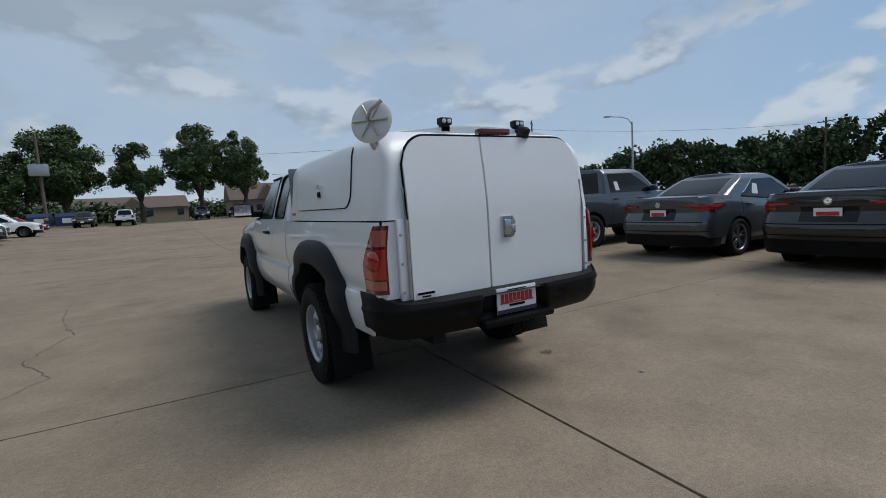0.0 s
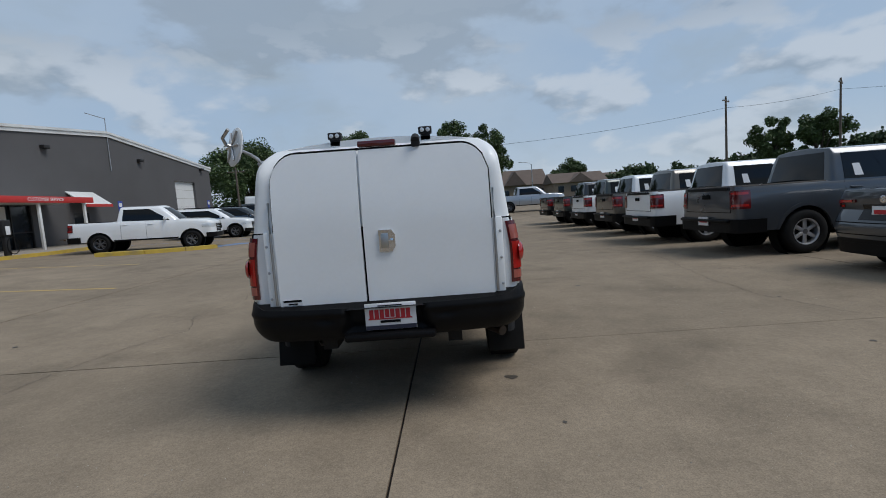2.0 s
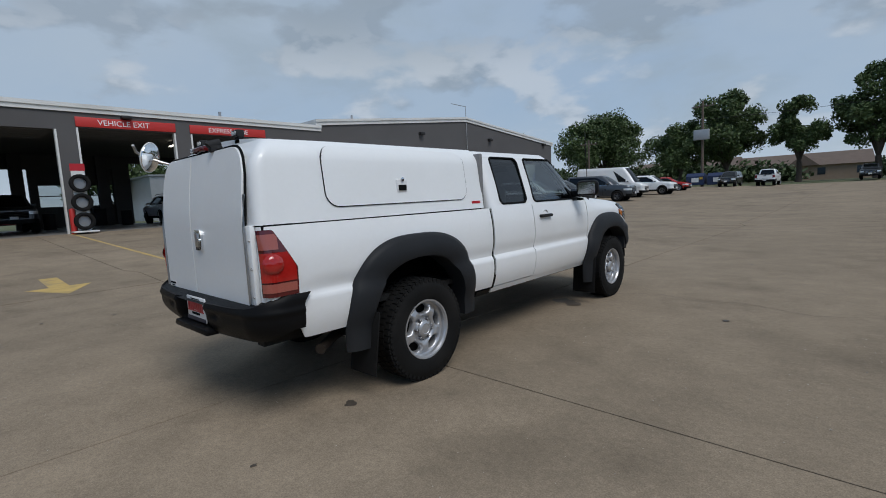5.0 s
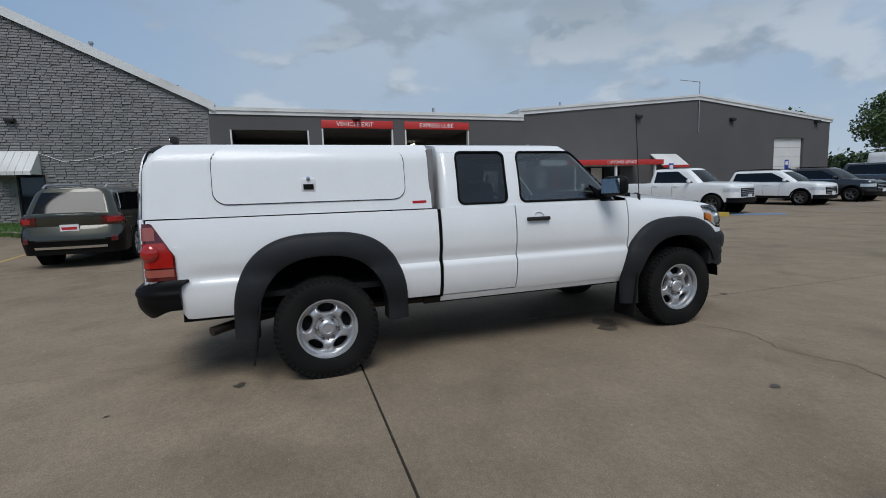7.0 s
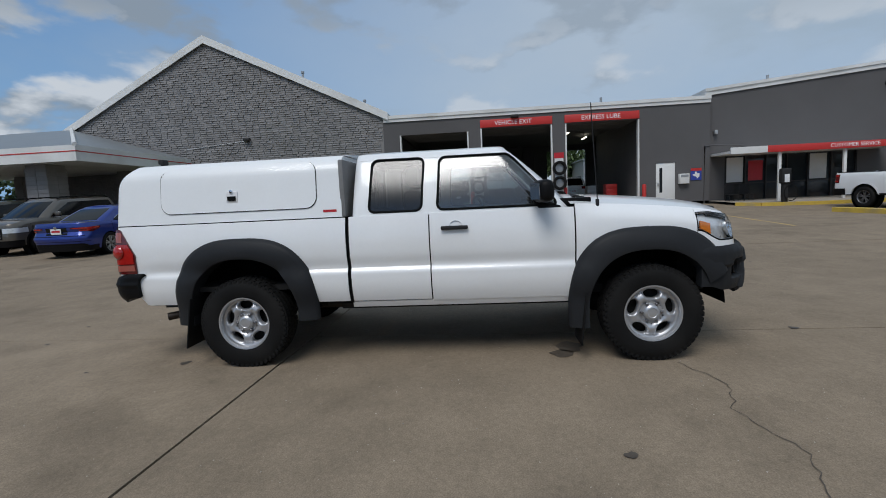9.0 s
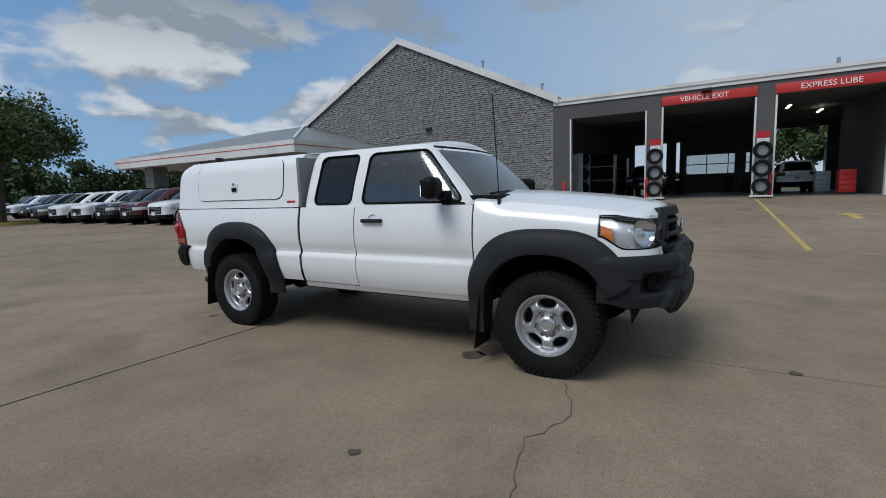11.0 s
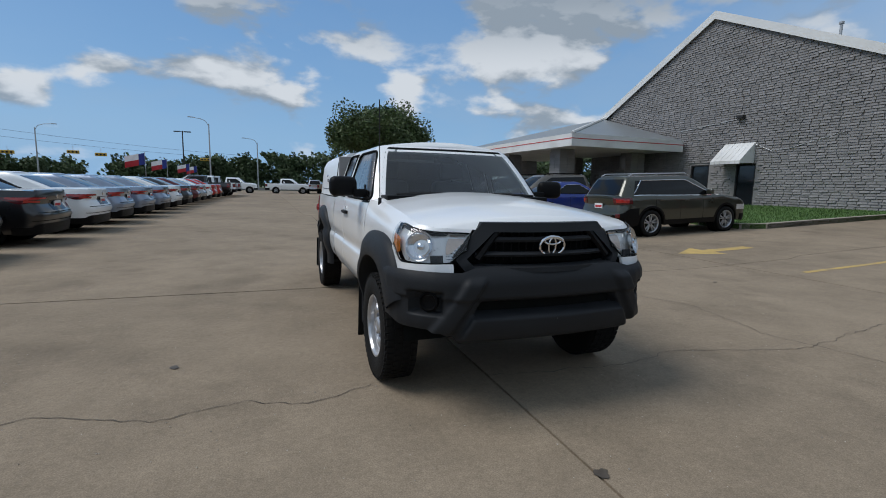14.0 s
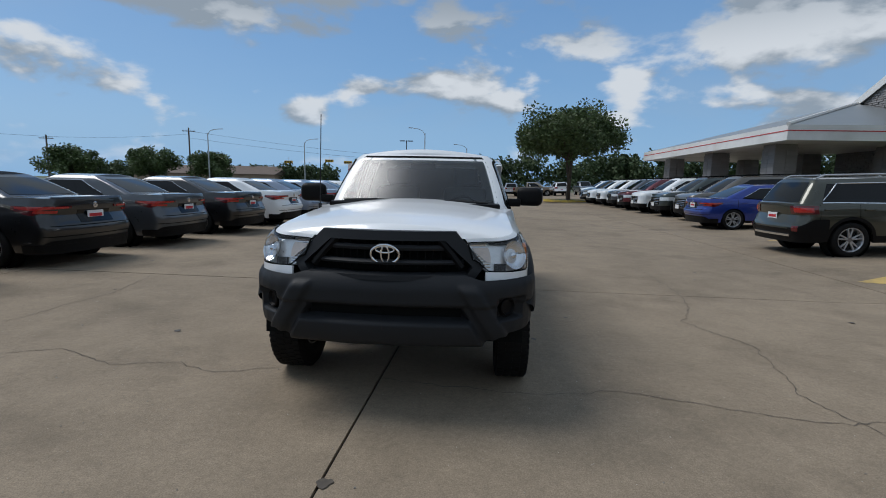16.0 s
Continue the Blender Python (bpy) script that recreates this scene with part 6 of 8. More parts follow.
    def oval(a, b, cx, cy, r):
        pts = [m @ Vector((cx + a * math.cos(k / 36 * math.tau), cy + b * math.sin(k / 36 * math.tau), 0)) for k in range(37)]
        tube(em, pts, r, 8)
    oval(0.086, 0.058, 0, 0, 0.008)
    oval(0.024, 0.052, 0, 0, 0.006)
    oval(0.056, 0.020, 0, -0.03, 0.006)
    part("emblem", em, M["chrome"], t, "plain chrome oval emblem")
    # head lamps
    for k in (False, True):
        s = -1 if k else 1
        us = span(S.uy(3.585), S.ux(0.515, True), 30)
        ya, yb = S.plan(S.ux(0.625, True))[1], S.plan(S.ux(0.515, True))[1]
        z0 = lambda y: lerp(0.985, 0.905, smooth(3.585, 3.76, y)) + 0.07 * smooth(ya, yb, y)
        z1 = lambda y: min(TRUCK_TOP(y) - 0.022, 1.115)
        hl = part("head_lamp", S.patch(us, z0, z1, 10, -0.030, 0.05, mirror=k), M["reflector"], t, "clear head lamp with an amber corner", 40)
        part("lamp_lens", S.patch(us, z0, z1, 10, 0.014, 0.004, mirror=k), M["lens"], hl)
        part("amber_lens", S.patch(us[1:6], lambda y: z0(y) + 0.012, lambda y: lerp(z0(y), z1(y), 0.52), 5, 0.004, 0.02, mirror=k), M["amber"], hl)
        # side reflector with ribs, round bowl with its bulb shield, inner turn lamp
        bm = bmesh.new()
        for z in span(0.93, 1.08, 9):
            pts = [S.at(u, min(max(z, z0(S.plan(u)[1]) + 0.01), z1(S.plan(u)[1]) - 0.01)) + S.out(u, z) * -0.026 for u in us[24:30]]
            tube(bm, [Vector((s * p.x, p.y, p.z)) for p in pts], 0.004, 5)
        part("lamp_ribs", bm, M["chrome"], hl)
        part("turn_lens", S.patch(us[24:30], lambda y: z0(y) + 0.05, lambda y: z1(y) - 0.03, 4, -0.016, 0.006, mirror=k), M["turn"], hl, "pale turn lens")
        bm = bmesh.new()
        c, nn_ = S.at(us[16], 1.0), S.out(us[16], 1.0)
        if k:
            c.x, nn_.x = -c.x, -nn_.x
        mm = Matrix.Translation(c - nn_ * 0.035) @ nn_.to_track_quat("Z", "Y").to_matrix().to_4x4()
        lathe(bm, [(0.088, 0.038), (0.082, 0.028), (0.064, 0.008), (0.035, -0.004), (0.022, -0.004), (0.020, 0.030), (0.012, 0.036), (0.0001, 0.037)], mm, 28)
        part("bulb_bowl", bm, M["chrome"], hl)
        part("lamp_bezel", S.patch(us[19:24], lambda y: z0(y) + 0.004, lambda y: z0(y) + 0.045, 3, -0.012, 0.01, mirror=k), M["grey_plastic"], hl)
        part("lamp_bezel", S.patch(us[5:24], lambda y: z1(y) - 0.016, lambda y: z1(y) - 0.004, 2, -0.004, 0.02, mirror=k), M["grey_plastic"], hl)
        bm = bmesh.new()
        ring = [S.at(u, z0(S.plan(u)[1])) for u in us] + [S.at(u, z1(S.plan(u)[1])) for u in reversed(us)]
        ring = [Vector((s * (p.x + 0.004), p.y + 0.006, p.z)) for p in ring]
        tube(bm, ring + [ring[0]], 0.005, 6)
        part("lamp_seal", bm, M["gap"], hl)
    # dark fill between lamps, grille and bumper
    part("nose_panel", boxbm(-0.70, 0.70, 3.5, 3.80, 0.6, 1.02), M["gap"], t)
    for s in (1, -1):
        bm = S.patch(span(S.uy(3.585), S.ux(0.60, True), 20), 0.83, lambda y: lerp(0.985, 0.905, smooth(3.585, 3.76, y)) - 0.006, 4, 0.012, 0.02, mirror=s < 0)
        part("lamp_skirt", bm, W, t)

    wp = wheel_proto("wheel_proto", 0.372, 0.235, 0.212, "steel", M["rim"], True)
    put_wheels(t, wp, 0.812, (0.0, WB), 0.366)
    drop_proto(wp)
    return t


truck = build_truck()

# ---- parked vehicles ----
WHEELS = {
    "multi": wheel_proto("wheel_a", 0.335, 0.22, 0.235, "multi", M["rim_dark"]),
    "silver": wheel_proto("wheel_b", 0.335, 0.22, 0.235, "multi", M["rim"]),
    "twin": wheel_proto("wheel_e", 0.36, 0.225, 0.245, "multi", M["rim"]),
    "truck": wheel_proto("wheel_c", 0.385, 0.255, 0.225, "six", M["rim"]),
    "truck_dark": wheel_proto("wheel_d", 0.385, 0.255, 0.235, "multi", M["rim_dark"]),
}

SPECS = {
    # y0, y1: tail, nose; axles; half width; belt line; cabin base and roof
    "sedan": dict(y0=-2.45, y1=2.45, axles=(-1.40, 1.43), hw=0.925, r=0.335, sill=0.25, ra=0.385,
                  zt=[(-2.45, 1.07), (-2.2, 1.09), (-1.7, 1.09), (-1.2, 1.03), (-0.4, 0.97), (0.8, 0.95), (1.3, 0.96), (1.9, 0.87), (2.3, 0.77), (2.45, 0.70)],
                  cab=(-1.98, 1.42, -0.75, 0.28, 0.80, 1.45), lean=0.20, win=[(-1.25, -0.50), (-0.42, 0.35), (0.41, 0.98)], wheel="multi", tail="sedan", nose=0.13),
    "compact": dict(y0=-2.33, y1=2.33, axles=(-1.37, 1.37), hw=0.90, r=0.33, sill=0.24, ra=0.375,
                    zt=[(-2.33, 1.0), (-2.1, 1.02), (-1.6, 1.02), (-0.4, 0.95), (0.8, 0.93), (1.2, 0.94), (1.8, 0.85), (2.33, 0.70)],
                    cab=(-1.85, 1.4, -0.65, 0.25, 0.78, 1.42), lean=0.20, win=[(-1.2, -0.45), (-0.38, 0.35), (0.41, 0.95)], wheel="silver", tail="sedan", nose=0.13),
    "wagon": dict(y0=-2.43, y1=2.43, axles=(-1.38, 1.37), hw=0.92, r=0.36, sill=0.32, ra=0.42, clad=True,
                  zt=[(-2.43, 1.10), (-1.6, 1.10), (-0.4, 1.07), (0.8, 1.05), (1.2, 1.06), (1.9, 0.97), (2.43, 0.82)],
                  cab=(-2.38, 1.42, -2.0, 0.32, 0.82, 1.60), lean=0.19, win=[(-1.95, -1.24), (-1.2, -0.38), (-0.34, 0.45), (0.49, 1.0)], wheel="twin", tail="wagon", nose=0.12, rails=True),
    "suv": dict(y0=-2.4, y1=2.4, axles=(-1.42, 1.42), hw=0.95, r=0.37, sill=0.34, ra=0.43, clad=True,
                zt=[(-2.4, 1.17), (-1.6, 1.16), (-0.4, 1.13), (0.8, 1.12), (1.15, 1.15), (1.9, 1.10), (2.25, 1.03), (2.4, 0.95)],
                cab=(-2.32, 1.38, -2.05, 0.35, 0.86, 1.72), lean=0.19, win=[(-2.0, -1.25), (-1.17, -0.35), (-0.27, 0.45), (0.5, 0.95)], wheel="multi", tail="wagon", nose=0.07, rails=True),
    "big_suv": dict(y0=-2.65, y1=2.65, axles=(-1.5, 1.57), hw=1.0, r=0.4, sill=0.38, ra=0.46,
                    zt=[(-2.65, 1.25), (-1.6, 1.24), (0.8, 1.2), (1.25, 1.24), (2.1, 1.18), (2.5, 1.10), (2.65, 1.0)],
                    cab=(-2.6, 1.5, -2.35, 0.5, 0.90, 1.90), lean=0.17, win=[(-2.25, -1.4), (-1.3, -0.35), (-0.27, 0.5), (0.55, 1.05)], wheel="truck_dark", tail="wagon", nose=0.06),
    "pickup": dict(y0=-2.67, y1=2.67, axles=(-1.45, 1.75), hw=0.92, r=0.385, sill=0.45, ra=0.46, bed=-1.02,
                   zt=[(-2.67, 1.24), (-1.06, 1.24), (-1.0, 1.22), (1.0, 1.20), (1.3, 1.22), (2.0, 1.18), (2.45, 1.12), (2.67, 1.05)],
                   cab=(-1.0, 1.42, -0.86, 0.62, 0.84, 1.80), lean=0.17, win=[(-0.72, 0.05), (0.15, 0.98)], wheel="truck", tail="pickup", nose=0.06),
    "big_pickup": dict(y0=-2.9, y1=2.9, axles=(-1.72, 1.85), hw=1.0, r=0.41, sill=0.5, ra=0.49, bed=-1.15,
                       zt=[(-2.9, 1.32), (-1.18, 1.32), (-1.1, 1.3), (1.0, 1.28), (1.35, 1.31), (2.3, 1.28), (2.65, 1.22), (2.9, 1.12)],
                       cab=(-1.12, 1.55, -0.95, 0.72, 0.91, 1.92), lean=0.17, win=[(-0.85, 0.02), (0.12, 1.05)], wheel="truck_dark", tail="pickup", nose=0.05),
    "van": dict(y0=-3.0, y1=3.0, axles=(-1.8, 1.9), hw=1.0, r=0.36, sill=0.4, ra=0.43,
                zt=[(-3.0, 1.3), (1.6, 1.3), (2.2, 1.25), (2.8, 1.1), (3.0, 0.95)],
                cab=(-2.98, 2.35, -2.9, 1.35, 0.97, 2.55), lean=0.10, win=[(0.9, 1.75)], wheel="silver", tail="wagon", nose=0.05),
}


def vehicle(kind, name, label, category):
    """One parked vehicle, nose to +y, standing on z=0."""
    c = SPECS[kind]
    t = thing(name, pose(0, 0, 0), label, category)
    paintm, BP = P["gun"], M["black_plastic"]
    y0, y1, hw = c["y0"], c["y1"], c["hw"]
    top = line(c["zt"])
    zmid = 0.5 * (c["sill"] + top(0))
    tail_lean = {"sedan": 0.10, "wagon": 0.05, "pickup": 0.02}[c["tail"]]

    def inset(z, y):
        lo, hi = max(0.0, (zmid - z) / zmid), max(0.0, (z - zmid) / 0.5)
        e = max(0.0, 1 - (top(y) - z) / 0.08)
        hood = smooth(c["cab"][1] - 0.2, c["cab"][1] + 0.3, y)
        return 0.10 * lo ** 2 + 0.06 * hi ** 2 + 0.05 * e * e * (0.4 + hood)

    def shift(z, y):
        a = smooth(y0 + 0.6, y0, y)
        b = smooth(y1 - 0.6, y1, y)
        dent = 0.0 if c["tail"] == "pickup" else 0.05 * math.exp(-((z - top(y0) + 0.24) / 0.07) ** 2) - 0.05 * math.exp(-((z - 0.58) / 0.10) ** 2)
        return a * (tail_lean * abs(z - 0.62) ** 1.2 * 1.3 + dent) - b * (c["nose"] * 1.6 * abs(z - 0.55) ** 1.2 + 0.03)

    rc = 0.10 if c["tail"] == "pickup" else 0.26
    S = Shell(y0, y1, hw, rc, 0.34, 0.02 if c["tail"] == "pickup" else 0.10, 0.16, inset, shift, 0.03 if c["tail"] != "pickup" else 0.0, 0.05)
    arcs = [arch(y, c["r"] - 0.01, c["ra"], c["ra"]) for y in c["axles"]]
    zb = lambda y: max(c["sill"], arcs[0](y), arcs[1](y))
    us = span(0.0, S.uy(y0 + 0.55), 18) + S.ys(y0 + 0.58, y1 - 0.6, 0.055) + span(S.uy(y1 - 0.56), 1.0, 20)
    bm = S.patch(us, zb, top, 10, 0, 0.035)
    S.patch(us, zb, top, 10, 0, 0.035, mirror=True, bm=bm)
    if "bed" in c:
        S.deck(S.uy(c["bed"] - 0.02), 1.0, top, 0.045, 8, 40, bm=bm)
        box(bm, -hw + 0.1, hw - 0.1, c["bed"] - 0.06, c["bed"] - 0.03, 0.7, top(-1.5) - 0.01)
    else:
        S.deck(0.0, 1.0, top, 0.035 if c["tail"] != "sedan" else 0.03, 8, 60, bm=bm)
    bmesh.ops.recalc_face_normals(bm, faces=[])
    body = part("body", bm, paintm, t, angle=40)
    if "bed" in c:
        part("bed_floor", boxbm(-hw + 0.08, hw - 0.08, y0 + 0.1, c["bed"] - 0.06, 0.7, 0.74), BP, t)
        for s in (1, -1):
            part("bed_rail", S.patch(S.ys(y0 + 0.12, c["bed"] - 0.05, 0.1), top(-2) - 0.01, top(-2) + 0.012, 1, 0.002, 0.05, mirror=s < 0), BP, t)
    # lower bumpers
    for a, b, z0, z1 in ((0.0, S.uy(y0 + 0.5), c["sill"] - 0.02, c["sill"] + (0.13 if c["tail"] == "sedan" else 0.26 if c["tail"] == "wagon" else 0.22)), (S.uy(y1 - 0.45), 1.0, c["sill"] - 0.02, c["sill"] + 0.18)):
        dark = c.get("clad") or c["tail"] == "pickup" and a == 0.0
        bm = S.patch(span(a, b, 18), z0, z1, 3, 0.012 if c["tail"] != "pickup" else 0.05, 0.03)
        S.patch(span(a, b, 18), z0, z1, 3, 0.012 if c["tail"] != "pickup" else 0.05, 0.03, mirror=True, bm=bm)
        part("bumper", bm, BP, t)
    for k in (False, True):
        part("sill_trim", S.patch(S.ys(c["axles"][0] + c["ra"], c["axles"][1] - c["ra"], 0.15), c["sill"] - 0.02, c["sill"] + (0.12 if c.get("clad") else 0.05), 2, 0.006, 0.03, mirror=k), BP, t)
        if c.get("clad") or c["tail"] == "pickup":
            for f, yc in zip(arcs, c["axles"]):
                g = lambda y, yc=yc: c["r"] - 0.01 + math.sqrt(max(0.0, (c["ra"] + 0.06) ** 2 - (y - yc) ** 2))
                part("arch_trim", S.patch(S.ys(yc - c["ra"] - 0.05, yc + c["ra"] + 0.05, 0.04), lambda y, f=f: max(f(y), c["sill"]), lambda y, g=g, f=f: max(g(y), f(y) + 0.004, c["sill"] + 0.01), 2, 0.01, 0.03, mirror=k), BP if c.get("clad") else paintm, t)
        # panel gaps and handles
        for wy in c["win"]:
            yy = wy[0] - 0.04
            part("door_gap", S.patch(S.ys(yy - 0.004, yy + 0.004, 0.004), lambda y: zb(y) + 0.06, lambda y: top(y) - 0.01, 6, 0.0015, 0.004, mirror=k), M["gap"], t)
            if wy[1] - wy[0] > 0.6:
                q = S.at(S.uy(wy[0] + 0.12), top(wy[0]) - 0.12)
                s = -1 if k else 1
                part("door_handle", boxbm(min(s * (q.x - 0.01), s * (q.x + 0.03)), max(s * (q.x - 0.01), s * (q.x + 0.03)), wy[0] + 0.04, wy[0] + 0.24, q.z - 0.015, q.z + 0.015, 0.008), paintm, t)
    # cabin
    a0, a1, r0, r1, cw, H = c["cab"]
    zb2 = min(top(a0), top(a1), top(0.0)) - 0.05

    def cshift(z, y):
        v = max(0.0, min(1.0, (z - zb2) / (H - zb2)))
        return ((r0 + (y - a0) / (a1 - a0) * (r1 - r0)) - y) * (0.78 * v + 0.22 * v * v)

    def cinset(z, y):
        v = max(0.0, min(1.0, (z - zb2) / (H - zb2)))
        return c["lean"] * v ** 1.2 + 0.06 * max(0.0, (z - H + 0.1) / 0.1) ** 2

    C = Shell(a0, a1, cw, 0.18 if c["tail"] != "pickup" else 0.07, 0.30, 0.05, 0.24, cinset, cshift)
    cu = span(0.0, 1.0, 90)
    bm = C.patch(cu, zb2, H, 10, 0, 0.02)
    C.patch(cu, zb2, H, 10, 0, 0.02, mirror=True, bm=bm)
    C.deck(0.0, 1.0, lambda y: H, 0.045, 8, 50, bm=bm)
    part("cabin", bm, paintm, t, angle=35)
    zw0 = lambda y: top(y) + 0.03
    zw1 = H - 0.10
    for k in (False, True):
        for (ya, yb) in c["win"]:
            slope_r = ya == c["win"][0][0] and c["tail"] == "sedan"
            last = yb == c["win"][-1][1]

            def hi(y, ya=ya, yb=yb, slope_r=slope_r, last=last):
                z = zw1
                if slope_r:
                    z = min(z, zw0(y) + 0.02 + (y - ya) * 0.85)
                if last:
                    z = min(z, zw0(y) + 0.03 + (yb - y) * 1.1)
                return max(z, zw0(y) + 0.01)
            part("side_window", C.patch(C.ys(ya, yb, 0.06), zw0, hi, 6, 0.004, 0.006, mirror=k), M["glass_dark"], t)
        # gloss black pillars between the panes
        for (wa, wb) in zip(c["win"], c["win"][1:]):
            part("pillar_trim", C.patch(C.ys(wa[1] - 0.005, wb[0] + 0.005, 0.05), zw0, lambda y: min(zw1, zw0(y) + 0.03 + (c["win"][-1][1] - y) * 1.1), 5, 0.006, 0.006, mirror=k), M["glass_dark"], t)
        # bright line under the glass
        if c["tail"] != "pickup":
            part("belt_trim", C.patch(C.ys(c["win"][0][0], c["win"][-1][1], 0.08), lambda y: zw0(y) - 0.022, lambda y: zw0(y) - 0.004, 1, 0.008, 0.008, mirror=k), M["gap"] if c["tail"] == "sedan" else M["chrome"], t)
        m_ = C.at(C.uy(c["win"][-1][1] - 0.1), top(1.0) + 0.1)
        s = -1 if k else 1
        part("side_mirror", boxbm(min(s * (m_.x + 0.02), s * (m_.x + 0.22)), max(s * (m_.x + 0.02), s * (m_.x + 0.22)), m_.y - 0.05, m_.y + 0.06, m_.z - 0.06, m_.z + 0.08, 0.035, seg=3), paintm, t)
    xg = cw - 0.16
    for (ua, ub, nm, nz) in ((0.0, C.ux(xg), "rear_window", False), (C.ux(xg - 0.02, True), 1.0, "windscreen", True)):
        z_lo = max(top(a0 if not nz else a1) + 0.03, zb2 + 0.05)
        bm = C.patch(span(ua, ub, 14), z_lo, zw1 + 0.04, 8, 0.004, 0.006)
        C.patch(span(ua, ub, 14), z_lo, zw1 + 0.04, 8, 0.004, 0.006, mirror=True, bm=bm)
        part(nm, bm, M["glass_dark"], t)
    if kind in ("wagon", "sedan", "compact"):
        wa, wb = c["win"][0][0], c["win"][-1][1]
        for s in (1, -1):
            bm = bmesh.new()
            pts = [C.at(C.uy(y), max(min(zw1 + 0.010, zw0(y) + 0.03 + (wb - y) * 1.1, zw0(y) + 0.04 + (y - wa) * (1.3 if kind == "wagon" else 0.85)), zw0(y))) for y in span(wa, wb, 44)]
            tube(bm, [Vector((s * (p.x + 0.008), p.y, p.z)) for p in pts], 0.011 if kind == "wagon" else 0.008, 6)
            part("window_trim", bm, M["chrome"], t, "chrome window line")
    if kind in ("pickup", "sedan"):
        ya, yb = c["win"][0]
        ys_ = (ya + 0.42, yb - 0.06) if kind == "sedan" else (ya + 0.2, ya + 0.36)
        part("window_paper", C.patch(C.ys(*ys_, 0.05), lambda y: zw0(y) + 0.05, lambda y: zw0(y) + (0.24 if kind == "sedan" else 0.26), 3, 0.008, 0.003, mirror=False), M["plate"], t, "white price sheet in the window")
    if c.get("rails"):
        for s in (1, -1):
            bm = bmesh.new()
            x = cw - c["lean"] - 0.09
            tube(bm, [(s * x, r0 + 0.1, H + 0.02), (s * x, r0 + 0.25, H + 0.085), (s * x, r1 - 0.25, H + 0.085), (s * x, r1 - 0.1, H + 0.02)], 0.022, 6)
            part("roof_rail", bm, M["rim"] if kind == "wagon" else BP, t)
    # lamps, plate, grille
    for k in (False, True):
        s = -1 if k else 1
        if c["tail"] == "sedan":
            z = top(y0) - 0.16
            tl = part("tail_lamp", S.patch(span(S.ux(0.44), S.uy(y0 + 0.62), 16), lambda y: z + 0.015 - 0.095 * smooth(y0 + 0.02, y0 + 0.22, y) + 0.085 * smooth(y0 + 0.3, y0 + 0.68, y), lambda y: z + 0.055, 4, 0.012, 0.02, mirror=k), M["red_dark"], t)
            part("red_lens", S.patch(span(S.ux(0.50), S.uy(y0 + 0.56), 14), lambda y: z + 0.020 - 0.03 * smooth(y0 + 0.02, y0 + 0.22, y) + 0.025 * smooth(y0 + 0.3, y0 + 0.6, y), lambda y: z + 0.046, 3, 0.017, 0.006, mirror=k), M["red_lens"], tl)
            part("clear_lens", S.patch(span(S.ux(0.66), S.uy(y0 + 0.24), 8), lambda y: z - 0.050, lambda y: z - 0.012, 3, 0.015, 0.006, mirror=k), M["red_lens"], tl)
        elif c["tail"] == "wagon":
            z = top(y0) - 0.12
            tl = part("tail_lamp", S.patch(span(S.ux(0.56), S.uy(y0 + 0.40), 12), z - 0.09, z + 0.08, 4, 0.012, 0.02, mirror=k), M["red_dark"], t)
            part("red_lens", S.patch(span(S.ux(0.66), S.uy(y0 + 0.3), 8), z - 0.05, z + 0.04, 3, 0.017, 0.006, mirror=k), M["red_lens"], tl)
        else:
            z = top(y0) - 0.20
            tl = part("tail_lamp", S.patch(span(S.ux(hw - 0.2), S.uy(y0 + 0.24), 10), z - 0.19, z + 0.13, 5, 0.012, 0.02, mirror=k), M["red_dark"], t)
            part("red_lens", S.patch(span(S.ux(hw - 0.16), S.uy(y0 + 0.2), 8), z + 0.055, z + 0.10, 3, 0.017, 0.006, mirror=k), M["red_lens"], tl)
            part("red_lens", S.patch(span(S.ux(hw - 0.16), S.uy(y0 + 0.2), 8), z - 0.15, z - 0.11, 3, 0.017, 0.006, mirror=k), M["red_lens"], tl)
        zt_ = top(y1) - (0.05 if c["tail"] == "sedan" else 0.10)
        hl = part("head_lamp", S.patch(span(S.uy(y1 - 0.62), S.ux(hw * 0.58, True), 12), lambda y: zt_ - 0.10, lambda y: min(top(y) - 0.02, zt_ + 0.05), 4, 0.008, 0.02, mirror=k), M["reflector"], t)
    if c["tail"] == "sedan":
        # lower valance with a raised middle
        va = span(0.0, S.uy(y0 + 0.42), 22)
        f = lambda y: lerp(0.44, 0.31, smooth(y0 + 0.06, y0 + 0.30, y))
        bm = S.patch(va, c["sill"] - 0.01, f, 3, 0.010, 0.03)
        S.patch(va, c["sill"] - 0.01, f, 3, 0.010, 0.03, mirror=True, bm=bm)
        part("valance", bm, BP, t, "black rear valance")
    if kind == "wagon":
        for k in (False, True):
            part("corner_cladding", S.patch(span(S.ux(0.60), S.uy(y0 + 0.62), 16), c["sill"], lambda y: lerp(0.60, 0.78, smooth(y0 + 0.02, y0 + 0.35, y)), 4, 0.014, 0.03, mirror=k), BP, t)
            part("fog_reflector", S.patch(span(S.ux(0.70), S.ux(0.80), 3), 0.54, 0.64, 2, 0.02, 0.006, mirror=k), M["red_dark"], t)
        bm = S.patch(span(0.0, S.ux(0.62), 12), 0.42, 0.475, 2, 0.03, 0.03)
        S.patch(span(0.0, S.ux(0.62), 12), 0.42, 0.475, 2, 0.03, 0.03, mirror=True, bm=bm)
        part("scuff_bar", bm, M["chrome"], t, "silver scuff bar")
